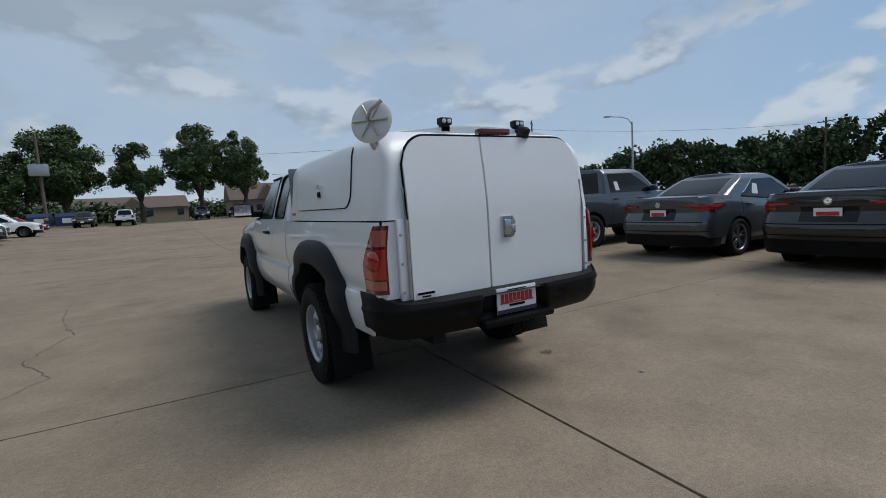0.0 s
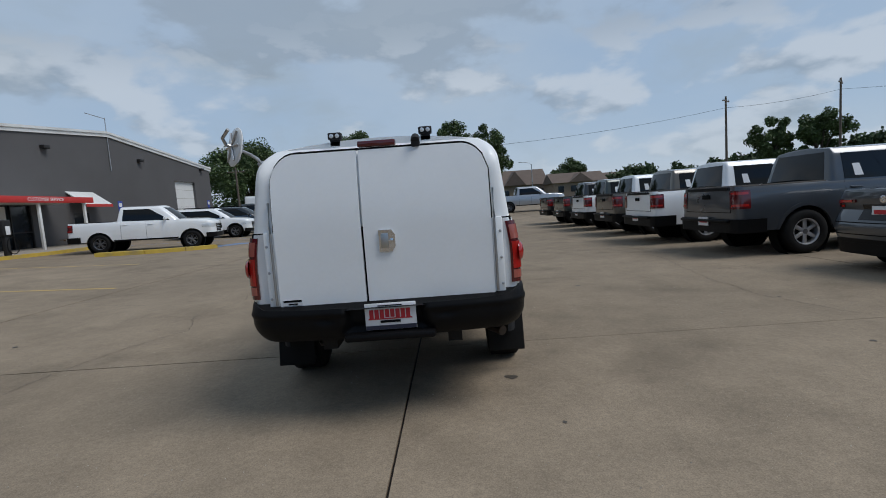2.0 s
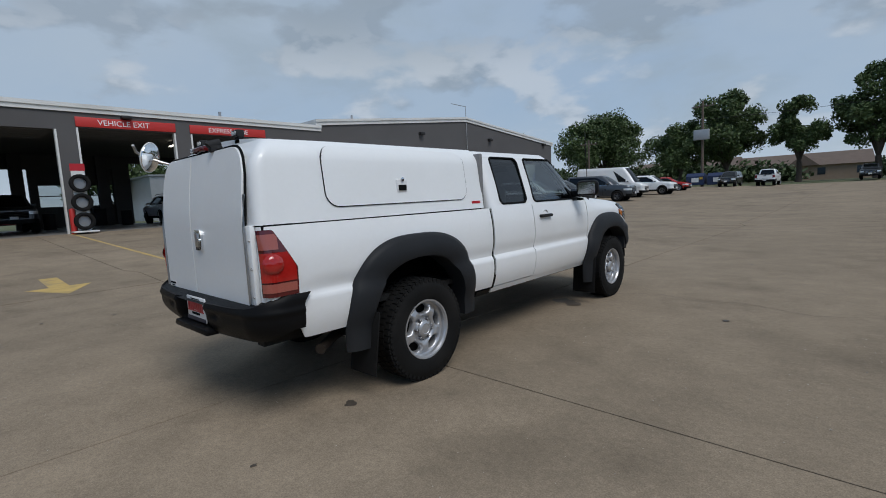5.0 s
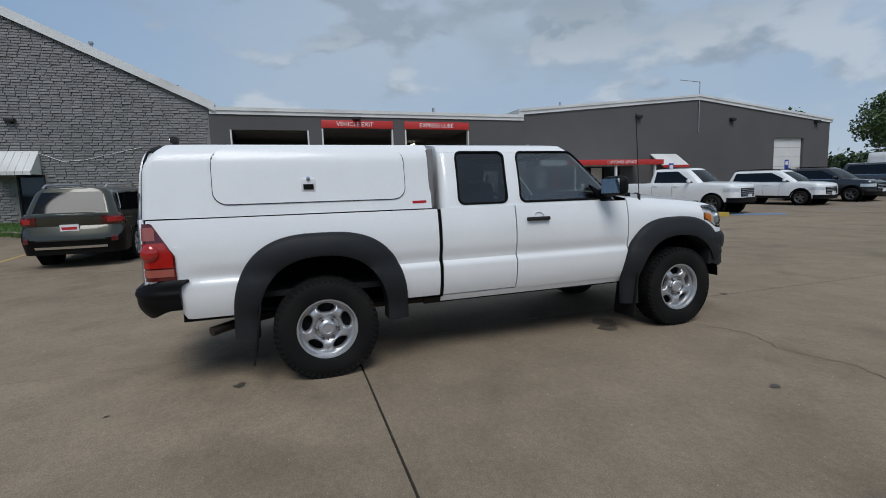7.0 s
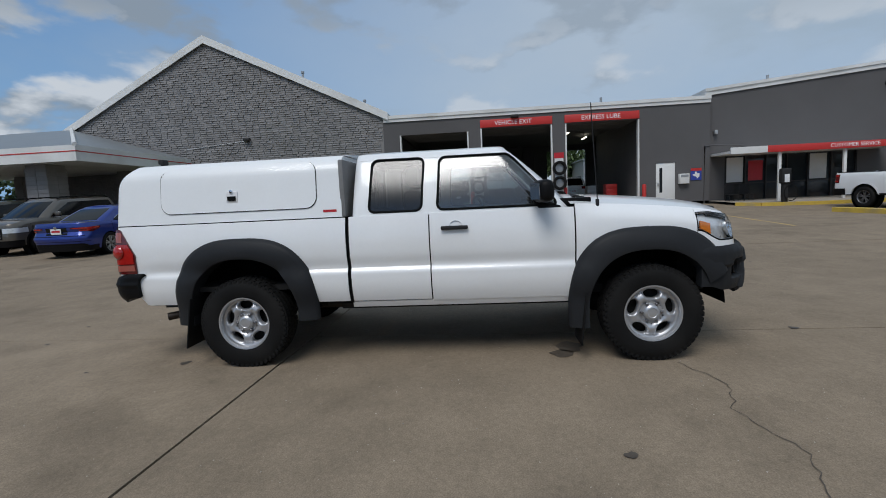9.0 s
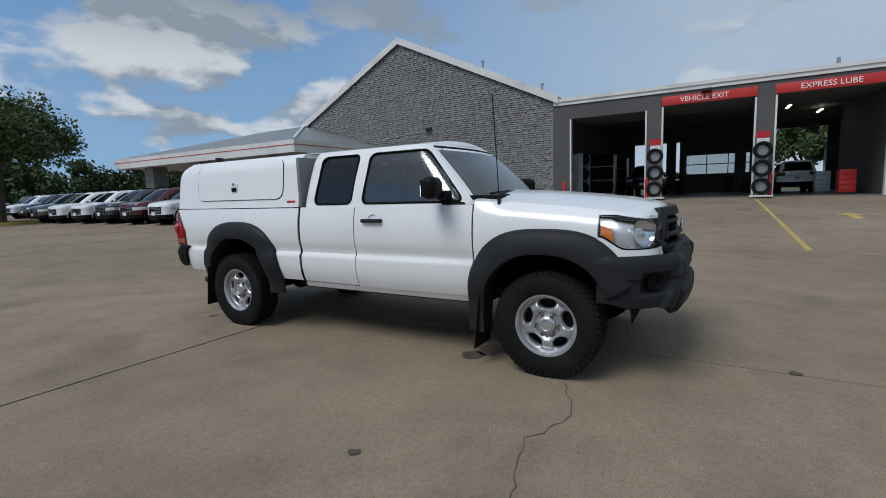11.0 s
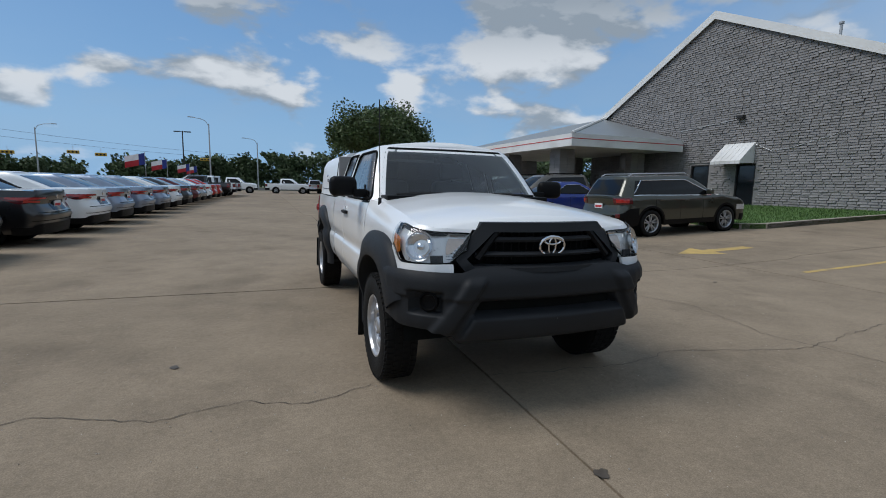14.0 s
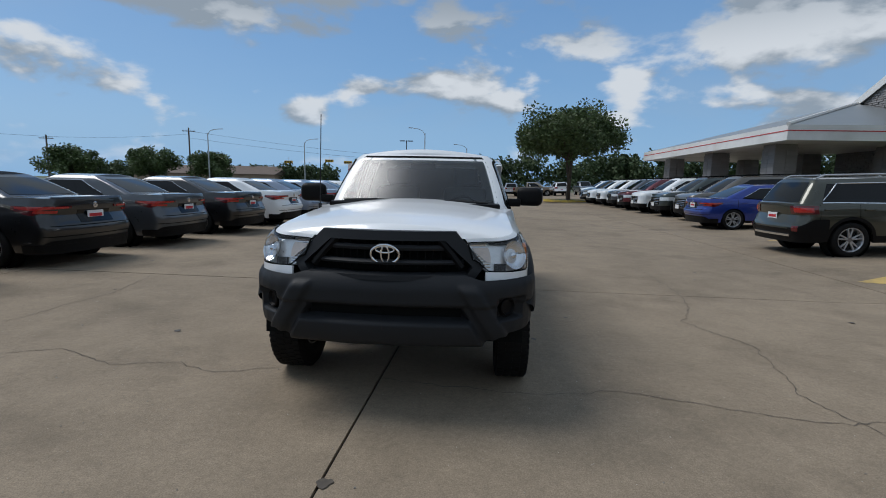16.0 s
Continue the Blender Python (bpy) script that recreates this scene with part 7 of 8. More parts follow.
    if "bed" in c:
        # tailgate: seam, pressed panel, handle and letter band
        gw_ = hw - 0.20
        for z_ in (0.78,):
            bm = S.patch(span(0.0, S.ux(gw_), 8), z_, z_ + 0.012, 1, 0.004, 0.006)
            S.patch(span(0.0, S.ux(gw_), 8), z_, z_ + 0.012, 1, 0.004, 0.006, mirror=True, bm=bm)
            part("panel_gap", bm, M["gap"], t)
        for k in (False, True):
            part("panel_gap", S.patch(span(S.ux(gw_), S.ux(gw_ + 0.012), 1), 0.78, top(y0) - 0.01, 4, 0.004, 0.006, mirror=k), M["gap"], t)
        zq = top(y0) - 0.17
        q = S.at(0.0, zq)
        part("tailgate_handle", boxbm(-0.13, 0.13, q.y - 0.014, q.y, zq - 0.04, zq + 0.04, 0.01), M["gap"], t)
        bm = S.patch(span(0.0, S.ux(gw_ - 0.05), 10), top(y0) - 0.06, top(y0) - 0.005, 3, 0.022, 0.03)
        S.patch(span(0.0, S.ux(gw_ - 0.05), 10), top(y0) - 0.06, top(y0) - 0.005, 3, 0.022, 0.03, mirror=True, bm=bm)
        part("tailgate_spoiler", bm, BP, t)
        q = S.at(0.0, 0.56)
        part("step_pad", boxbm(-hw + 0.14, hw - 0.14, q.y - 0.10, q.y - 0.02, 0.615, 0.665, 0.015), M["steel"] if kind == "big_pickup" else BP, t)
    gt = top(y1) - 0.06
    gw = hw * 0.56
    bm = S.patch(span(S.ux(gw, True), 1.0, 10), c["sill"] + 0.22, gt, 5, 0.008, 0.02)
    S.patch(span(S.ux(gw, True), 1.0, 10), c["sill"] + 0.22, gt, 5, 0.008, 0.02, mirror=True, bm=bm)
    part("grille", bm, M["gap"], t)
    bm = bmesh.new()
    for z in span(c["sill"] + 0.28, gt - 0.05, 3):
        pts = [S.at(S.ux(x, True), z) for x in span(0.0, gw * 0.95, 8)]
        tube(bm, [Vector((-p.x, p.y + 0.012, z)) for p in reversed(pts)] + [Vector((p.x, p.y + 0.012, z)) for p in pts[1:]], 0.012, 6)
    part("grille_bar", bm, M["chrome"], t)
    zp = {"sedan": 0.80, "wagon": 0.82, "pickup": 0.62}[c["tail"]]
    q = S.at(0.0, zp)
    if c["tail"] == "sedan":
        bm = S.patch(span(0.0, S.ux(0.33), 8), zp - 0.105, zp + 0.10, 3, 0.004, 0.008)
        S.patch(span(0.0, S.ux(0.33), 8), zp - 0.105, zp + 0.10, 3, 0.004, 0.008, mirror=True, bm=bm)
        part("plate_recess", bm, M["glass_dark"], t)
        for z_, w_ in ((0.66, 0.80), (0.50, 0.86)):
            bm = S.patch(span(0.0, S.ux(w_), 14), z_ - 0.006, z_ + 0.006, 1, 0.002, 0.006)
            S.patch(span(0.0, S.ux(w_), 14), z_ - 0.006, z_ + 0.006, 1, 0.002, 0.006, mirror=True, bm=bm)
            part("panel_gap", bm, M["gap"], t)
        lathe(bm := bmesh.new(), [(0.05, 0), (0.05, 0.008), (0.04, 0.01), (0.0001, 0.006)], Matrix.Translation(S.at(0.0, top(y0) - 0.1) + Vector((0, -0.002, 0))) @ Matrix.Rotation(math.pi / 2, 4, "X"), 18)
        part("badge", bm, M["chrome"], t)
    yq = q.y - (0.055 if c["tail"] == "pickup" else 0.014)
    pl = part("licence_plate", boxbm(-0.16, 0.16, yq - 0.012, yq, zp - 0.08, zp + 0.08), M["plate"], t, "white dealer plate")
    part("plate_bar", boxbm(-0.13, 0.13, yq - 0.014, yq - 0.0122, zp - 0.025, zp + 0.03), M["plate_red"], pl)
    q = S.at(1.0, c["sill"] + 0.24)
    part("front_plate", boxbm(-0.16, 0.16, q.y + 0.03, q.y + 0.04, q.z - 0.08, q.z + 0.08), M["plate"], t)
    part("underbody", boxbm(-hw + 0.16, hw - 0.16, y0 + 0.3, y1 - 0.35, c["sill"] - 0.02, c["sill"] + 0.35), M["under"], t)
    for yc in c["axles"]:
        for s in (1, -1):
            bm = bmesh.new()
            lathe(bm, [(0.0001, -0.13), (c["ra"] + 0.01, -0.13), (c["ra"] + 0.01, 0.1)], Matrix.Translation((s * (hw - 0.17), yc, c["r"])) @ Matrix.Rotation(s * math.pi / 2, 4, "Y"), 24)
            part("wheel_liner", bm, M["gap"], t)
    if c["tail"] == "sedan":
        bm = bmesh.new()
        pts = [S.at(S.ux(x), top(y0)) for x in span(0.0, hw * 0.80, 8)]
        tube(bm, [Vector((-p.x, p.y + 0.03, p.z + 0.012)) for p in reversed(pts)] + [Vector((p.x, p.y + 0.03, p.z + 0.012)) for p in pts[1:]], 0.022, 6)
        part("boot_lip", bm, paintm, t)
        for s in (1, -1):
            bm = bmesh.new()
            lathe(bm, [(0.045, 0), (0.05, 0.03), (0.045, 0.06)], Matrix.Translation((s * 0.6, y0 + 0.17, c["sill"] + 0.03)) @ Matrix.Rotation(math.pi / 2, 4, "X"), 14)
            part("tail_pipe", bm, M["chrome"], t)
    put_wheels(t, WHEELS[c["wheel"]], hw - 0.115, c["axles"], c["r"] - 0.002)
    return t


PROTO = {}
KIND_NAME = {"sedan": "sedan", "compact": "sedan", "wagon": "station_wagon", "suv": "suv", "big_suv": "large_suv", "pickup": "pickup_truck", "big_pickup": "large_pickup_truck", "van": "cargo_van"}
COLOUR = {"white": "white", "gun": "gunmetal grey", "black": "black", "charcoal": "charcoal", "silver": "silver", "ice": "pale ice-blue", "red": "bright red", "maroon": "dark maroon", "blue": "bright blue", "olive": "olive green", "green": "dark green", "taupe": "taupe brown", "tan": "tan"}


def park(kind, colour, x, y, yaw, tell, group="", z=None):
    """yaw 0: nose to +y; -90: nose to +x."""
    zz = gz(x, y) if z is None else z
    tilt = math.atan2(gz(x + 1, y) - gz(x - 1, y), 2)
    m = Matrix.Translation((x, y, zz)) @ Matrix.Rotation(-tilt, 4, "Y") @ Matrix.Rotation(radians(yaw), 4, "Z")
    if kind not in PROTO:
        PROTO[kind] = vehicle(kind, KIND_NAME[kind], "-", "vehicle")
        ob = PROTO[kind]
        ob.matrix_world = m
    else:
        ob = copy_thing(PROTO[kind], m)
    cat = {"sedan": "car", "compact": "car", "wagon": "car", "suv": "SUV", "big_suv": "SUV", "pickup": "pickup truck", "big_pickup": "pickup truck", "van": "van"}[kind]
    tagged(ob, COLOUR[colour] + " " + tell, cat, group)
    for o in ob.children:
        if o.type == "MESH" and o.data.materials and o.data.materials[0] == P["gun"]:
            o.material_slots[0].link = "OBJECT"
            o.material_slots[0].material = P[colour]
    return ob


def fill_lot():
    rng = random.Random(4)
    # row with tails to the lane, noses east
    row = ["gun", "black", "gun", "black", "white", "ice", "ice", "ice", "white", "charcoal", "maroon", "silver", "white", "red", "red"]
    for k, c in enumerate(row):
        y = 2.0 - 2.6 * k
        park("sedan", c, 8.42 + 0.035 * (y - 2) + rng.uniform(-0.06, 0.06), y + rng.uniform(-0.05, 0.05), -90 + rng.uniform(-0.8, 0.8), "sedan parked tail to the lane, dealer plate", "sedans along the lane")
    for k, c in enumerate(["black", "white", "silver"]):
        park("pickup", c, 7.0 - 0.3 * k, -38.5 - 2.9 * k, -90, "crew-cab pickup parked tail to the lane", "pickups along the lane")
    for k, c in enumerate(["gun", "white", "taupe", "white", "green", "charcoal"]):
        park("pickup", c, 8.15 + rng.uniform(-0.08, 0.08) - (0.12 if k else 0), 5.05 + 2.72 * k, -90 + rng.uniform(-0.7, 0.7), "crew-cab pickup parked tail to the lane", "pickups along the lane")
    park("big_pickup", "silver", 7.5, 34.2, -90, "crew-cab pickup parked across the far row")
    # by the brick wall
    park("wagon", "olive", -9.50, -4.3, 90, "station wagon parked nose to the grass bed")
    park("compact", "blue", -10.2, -10.2, 90, "sedan parked by the entrance canopy")
    for k, (kd, c) in enumerate((("suv", "taupe"), ("suv", "green"), ("suv", "white"), ("suv", "maroon"), ("suv", "gun"), ("suv", "white"), ("suv", "white"), ("suv", "taupe"))):
        park(kd, c, -11.0 + rng.uniform(-0.1, 0.1), -13.4 - 2.72 * k, -90 + rng.uniform(-1, 1), "SUV parked nose to the lane", "SUVs by the canopy")
    for k, (kd, c) in enumerate((("sedan", "ice"), ("suv", "charcoal"), ("suv", "white"))):
        park(kd, c, -13.5, -38.5 - 2.9 * k, -90, "vehicle parked behind the tree island", "cars behind the island")
    # far south rows facing the lane
    for k, (kd, c) in enumerate((("pickup", "white"), ("pickup", "white"), ("pickup", "tan"), ("suv", "silver"), ("pickup", "charcoal"), ("suv", "white"), ("pickup", "gun"), ("suv", "black"), ("pickup", "white"), ("suv", "silver"), ("suv", "charcoal"))):
        park(kd, c, 5.4 - 3.3 * k, -58.0 - rng.uniform(0, 0.6), 90 if k < 3 else 180 if k % 2 else 0, "vehicle in the far row by the street", "cars in the far row") if k >= 3 else park(kd, c, 5.0 - 6.2 * k, -56.5, 90, "pickup standing side on in the far row", "cars in the far row")
    # north-west, by the service entrance
    park("big_pickup", "white", -12.75, 17.35, -90 + 14, "crew-cab pickup parked beside the yellow kerb island")
    park("suv", "white", -13.4, 24.6, -90 + 8, "SUV parked by the service building", "cars by the service wall")
    park("suv", "charcoal", -13.2, 28.0, -90 + 8, "SUV parked by the service building", "cars by the service wall")
    park("big_suv", "gun", -12.6, 33.0, -90 + 6, "large SUV parked by the service building", "cars by the service wall")
    park("van", "white", -14.0, 38.6, -90 + 4, "high-roof cargo van parked by the service building")
    park("suv", "white", -12.5, 43.5, -90, "SUV parked by the service building", "cars by the service wall")
    park("compact", "red", -13.5, 52, -90, "sedan parked near the dumpsters")
    # far north edge under the trees
    park("suv", "black", -9.7, 62.5, 180, "SUV parked under the trees", "cars under the trees")
    park("pickup", "white", -5.9, 62.5, 0, "pickup parked under the trees", "cars under the trees")
    park("suv", "charcoal", 2.6, 72, 180, "SUV parked under the trees", "cars under the trees")
    park("sedan", "black", 7.4, 76, 175, "sedan parked under the trees", "cars under the trees")
    # inside and behind the bays
    park("big_pickup", "charcoal", -30.2, 0.35, -90, "pickup standing inside the service bay", z=0.6)
    park("suv", "white", -30.5, 8.1, 90, "off-roader standing inside the service bay", z=0.6)
    park("big_pickup", "maroon", -42, 1.2, 0, "pickup standing behind the service building", z=0.4)


fill_lot()
for w in WHEELS.values():
    drop_proto(w)

# ---- trees and far scenery ----
def tree(name, x, y, h, rx, rz, base, seed, label, leaves=9000, leaf=0.26, limbs=9, lean=0.0, z0=None, multi=1, dens=1.0, material=None):
    """Tapered trunk, forking limbs, and a crown of many small leaf cards gathered in clumps with gaps."""
    rng = random.Random(seed)
    zz = gz(x, y) - 0.15 if z0 is None else z0
    t = thing(name, pose(x, y, zz), label, "tree")
    bm = bmesh.new()
    tips = []
    cz = base + (h - base) * 0.48
    for s in range(multi):
        a = rng.uniform(0, math.tau)
        off = Vector((math.cos(a), math.sin(a), 0)) * (0.25 if multi > 1 else 0)
        r0 = h * 0.028 / (multi ** 0.4)
        fork = Vector((off.x * 3 + lean * base, off.y * 3, base * 0.95))
        mid = off + (fork - off) * 0.5 + Vector((rng.uniform(-0.15, 0.15), rng.uniform(-0.15, 0.15), 0))
        tube(bm, [off * 0.6 + Vector((0, 0, -0.3)), off * 0.6 + Vector((0, 0, 0.25)), mid, fork], [r0 * 1.6, r0 * 1.15, r0, r0 * 0.85], 8)
        for k in range(limbs):
            a = (k + rng.uniform(-0.3, 0.3)) / limbs * math.tau
            f = rng.uniform(0.5, 0.95)
            up = rng.uniform(-0.55, 0.95)
            end = Vector((math.cos(a) * rx * f * math.sqrt(max(0.1, 1 - up * up * 0.8)), math.sin(a) * rx * f * math.sqrt(max(0.1, 1 - up * up * 0.8)), cz + up * (h - cz) * 0.85))
            m1 = fork.lerp(end, 0.35) + Vector((rng.uniform(-0.2, 0.2), rng.uniform(-0.2, 0.2), 0.12 * h))
            m1.z = min(m1.z, h * 0.9)
            m2 = fork.lerp(end, 0.7) + Vector((rng.uniform(-0.3, 0.3), rng.uniform(-0.3, 0.3), 0.05 * h))
            tube(bm, [fork, m1, m2, end], [r0 * 0.6, r0 * 0.4, r0 * 0.22, r0 * 0.07], 6)
            tips += [end, m2]
            for q in range(2):
                e2 = m2 + Vector((rng.uniform(-1, 1), rng.uniform(-1, 1), rng.uniform(-0.4, 0.9))) * rx * 0.38
                tube(bm, [m1.lerp(m2, rng.uniform(0.2, 0.9)), e2], [r0 * 0.2, r0 * 0.05], 5)
                tips.append(e2)
    part("trunk", bm, M["bark"], t, angle=60)
    clumps = []
    for p in tips:
        clumps.append((p, rx * rng.uniform(0.16, 0.30)))
    for _ in range(int(26 * dens)):
        a, up, f = rng.uniform(0, math.tau), rng.uniform(-0.7, 1), rng.uniform(0.1, 0.98)
        rr = math.sqrt(max(0.05, 1 - up * up))
        clumps.append((Vector((math.cos(a) * rx * rr * f, math.sin(a) * rx * rr * f, cz + up * (h - cz) * 0.95 * (1 if up > 0 else (cz - base) / (h - cz) * 1.0))), rx * rng.uniform(0.14, 0.27)))
    vs, fs = [], []
    per = max(1, int(leaves / len(clumps)))
    for c, r in clumps:
        for _ in range(per):
            d = Vector((rng.gauss(0, 1), rng.gauss(0, 1), rng.gauss(0, 0.75)))
            d = d.normalized() * r * rng.random() ** 0.4
            p = c + d
            n = Vector((rng.gauss(0, 1), rng.gauss(0, 1), rng.gauss(0, 1) + 0.7)).normalized()
            u = n.orthogonal().normalized()
            ang = rng.uniform(0, math.tau)
            w = n.cross(u)
            u, w = u * math.cos(ang) + w * math.sin(ang), w * math.cos(ang) - u * math.sin(ang)
            s = leaf * rng.uniform(0.55, 1.2)
            k = len(vs)
            vs += [p - u * s, p - w * s * 0.5, p + u * s, p + w * s * 0.5]
            fs.append((k, k + 1, k + 2, k + 3))
    raw("crown", [tuple(v) for v in vs], fs, material or M["leaf"], t)
    return t


def woods(name, pts, h, depth, n, seed, label, leaf=0.5):
    """A far belt of trees along pts as one mass of leaf cards with an uneven top."""
    rng = random.Random(seed)
    vs, fs = [], []
    cum = [0.0]
    for a, b in zip(pts, pts[1:]):
        cum.append(cum[-1] + math.hypot(b[0] - a[0], b[1] - a[1]))
    heads = []
    for _ in range(int(cum[-1] / 1.7)):
        s = rng.uniform(0, cum[-1])
        k = max(i for i in range(len(cum)) if cum[i] <= s) if s < cum[-1] else len(cum) - 2
        k = min(k, len(pts) - 2)
        f = (s - cum[k]) / (cum[k + 1] - cum[k])
        x, y = lerp(pts[k][0], pts[k + 1][0], f), lerp(pts[k][1], pts[k + 1][1], f)
        hh = lerp(pts[k][2], pts[k + 1][2], f) * rng.uniform(0.7, 1.06) * h
        heads.append((x + rng.uniform(-1, 1) * depth, y + rng.uniform(-1, 1) * depth, hh, rng.uniform(2.2, 4.2)))
    lobes = []
    for x, y, hh, r in heads:
        z0 = gz(x, y)
        for _ in range(18):
            u = rng.uniform(0.1, 1.0)
            lobes.append((x + rng.gauss(0, r * 0.5), y + rng.gauss(0, r * 0.5), z0 + hh * u * 0.9 + 0.3, r * rng.uniform(0.32, 0.6)))
    per = max(1, n // len(lobes))
    for x, y, z, r in lobes:
        for _ in range(per):
            d = Vector((rng.gauss(0, 1), rng.gauss(0, 1), rng.gauss(0, 0.8))).normalized() * r * rng.random() ** 0.35
            p = Vector((x, y, z)) + d
            nn = Vector((rng.gauss(0, 1), rng.gauss(0, 1), rng.gauss(0, 1) + 0.6)).normalized()
            u = nn.orthogonal().normalized()
            w = nn.cross(u)
            s = leaf * rng.uniform(0.5, 1.1)
            k = len(vs)
            vs += [tuple(p - u * s), tuple(p - w * s * 0.6), tuple(p + u * s), tuple(p + w * s * 0.6)]
            fs.append((k, k + 1, k + 2, k + 3))
    tagged(raw(name, vs, fs, M["leaf_far"]), label, "trees", kind="stuff")


def plant_trees():
    tree("live_oak", -8.3, -36.0, 7.6, 4.5, 3, 3.9, 3, "broad dark-green live oak in a kerbed island", 42000, 0.15, 12, multi=3, dens=3.0)
    tree("oak_tree", -13.5, 79, 13.0, 5.8, 4, 2.2, 11, "full dark-green oak behind the dumpsters", 25200, 0.24, 10, dens=1.6)
    tree("oak_tree", -4.7, 78, 11.6, 3.7, 4, 3.0, 12, "small thin-crowned oak with a bare trunk", 16000, 0.22, 8, dens=1.5)
    tree("oak_tree", 3.2, 79, 14.0, 4.6, 4, 3.0, 13, "tall dark oak under a cloudy sky", 18900, 0.24, 10, dens=1.2)
    tree("oak_tree", 9.2, 81, 13.6, 5.2, 4, 3.2, 14, "tall oak with open uneven crown", 15120, 0.24, 10, lean=0.25, dens=0.8)
    tree("oak_tree", -33, 80, 12.4, 8.0, 4, 2.4, 15, "wide dark-green oak behind the service building", 29400, 0.27, 12, dens=2.0)
    tree("oak_tree", -19.5, 76, 8.8, 4.6, 4, 1.8, 16, "low leaning oak by the dumpsters", 16800, 0.22, 9, lean=0.3, dens=1.4)
    tree("oak_tree", 31.6, 108, 8.5, 4.2, 4, 2.0, 17, "round far oak beside the houses", 10500, 0.27, 8)
    tree("oak_tree", 58, 78, 11.0, 3.6, 4, 3, 18, "open-crowned oak beyond the pickups", 8820, 0.29, 8, dens=0.7)
    tree("oak_tree", 64, 75, 11.5, 4.2, 4, 3, 19, "open-crowned oak beyond the pickups", 10080, 0.29, 8, dens=0.7)
    tree("oak_tree", -40, 60, 9.5, 5.0, 4, 2.5, 21, "dark oak seen through the service bays", 10500, 0.27, 8)
    tree("oak_tree", -70, 14, 9.5, 6.0, 4, 2.0, 22, "dark oak seen through the service bays", 10500, 0.31, 8)
    tree("oak_tree", 53, -84, 6.4, 4.8, 4, 1.6, 41, "dark oak beside the street", 10000, 0.27, 8, dens=1.4)
    tree("oak_tree", 62, -79, 6.8, 5.4, 4, 1.6, 42, "dark oak beside the street", 10000, 0.27, 8, dens=1.4)
    tree("oak_tree", 72, -72, 6.4, 5.2, 4, 1.6, 43, "dark oak beside the street", 10000, 0.27, 8, dens=1.4)
    woods("woods_east", [(100, -10, 1.15), (95, 30, 1.0), (95, 45, 0.85), (90, 62, 0.95), (70, 78, 0.55), (45, 100, 0.45)], 10.5, 4.0, 120000, 31, "dark woods beyond the road")
    woods("woods_south", [(120, -125, 0.55), (60, -130, 0.6), (20, -120, 0.7), (-5, -112, 1.0), (-16, -115, 0.85), (-40, -105, 0.95), (-75, -80, 1.0), (-100, -40, 1.0)], 9.4, 4.0, 110000, 32, "row of street trees beyond the lot")
    woods("hedge_north", [(-48, 88, 0.5), (-30, 92, 0.42), (-17, 93, 0.36), (-9, 95, 0.28)], 6.5, 2.0, 16000, 34, "dark shrubs under the far oaks")
    woods("woods_north", [(-80, 100, 0.8), (-45, 118, 0.55), (-10, 130, 0.35), (40, 130, 0.4)], 9.0, 4.0, 24000, 33, "low trees behind the houses")
    bm = bmesh.new()
    lathe(bm, [(0.0001, 0.16), (2.0, 0.15)], Matrix.Translation((-8.3, -36, gz(-8.3, -36))), 28)
    tagged(part("island_bed", bm, M["field"]), "earth bed round the live oak", "bed", kind="structure")
    bm = bmesh.new()
    lathe(bm, [(2.0, -0.02), (2.0, 0.17), (2.16, 0.17), (2.18, -0.02)], Matrix.Translation((-8.3, -36, gz(-8.3, -36))), 28)
    tagged(part("kerb", bm, M["kerb_yellow"]), "yellow-painted kerb round the tree island", "kerb", kind="structure")


plant_trees()


def street_lamp(x, y, h, ang, label="tall galvanised street lamp with a curved arm"):
    t = thing("street_lamp", pose(x, y, gz(x, y) - 0.15, 0, 0, ang), label, "street lamp", "street lamps")
    bm = bmesh.new()
    tube(bm, [(0, 0, 0), (0, 0, h * 0.93)], [0.13, 0.075], 10)
    part("pole", bm, M["galv"], t)
    bm = bmesh.new()
    tube(bm, [(0, 0, h * 0.90), (0.4, 0, h * 0.965), (1.1, 0, h * 0.99), (2.2, 0, h)], 0.045, 8)
    part("arm", bm, M["galv"], t)
    part("lamp_head", boxbm(2.1, 2.75, -0.14, 0.14, h - 0.05, h + 0.07, 0.04), M["galv"], t)


def utility_pole(x, y, h, ang=0, box_=False):
    t = thing("utility_pole", pose(x, y, gz(x, y) - 0.15, 0, 0, ang), "weathered wooden utility pole with a crossarm", "utility pole", "utility poles")
    bm = bmesh.new()
    tube(bm, [(0, 0, 0), (0, 0, h)], [0.2, 0.13], 10)
    part("pole", bm, M["wood_pole"], t)
    part("crossarm", boxbm(-1.3, 1.3, -0.06, 0.06, h - 0.75, h - 0.6), M["wood_pole"], t)
    for k in (-1.1, -0.4, 0.4, 1.1):
        bm = bmesh.new()
        cyl(bm, (k, 0, h - 0.6), (k, 0, h - 0.38), 0.05, 0.035, 8)
        part("insulator", bm, M["galv"], t)
    if box_:
        part("transformer", boxbm(-0.9, 0.9, -0.7, -0.2, h * 0.55, h * 0.55 + 1.3, 0.05), M["galv"], t, "grey transformer bank")
    return t


def cable(a, b, sag, r=0.02):
    bm = bmesh.new()
    a, b = Vector(a), Vector(b)
    tube(bm, [a.lerp(b, k / 14) - Vector((0, 0, sag * 4 * (k / 14) * (1 - k / 14))) for k in range(15)], r, 5)
    tagged(part("cable", bm, M["interior_dark"]), "thin black overhead cable", "cable", "overhead cables")


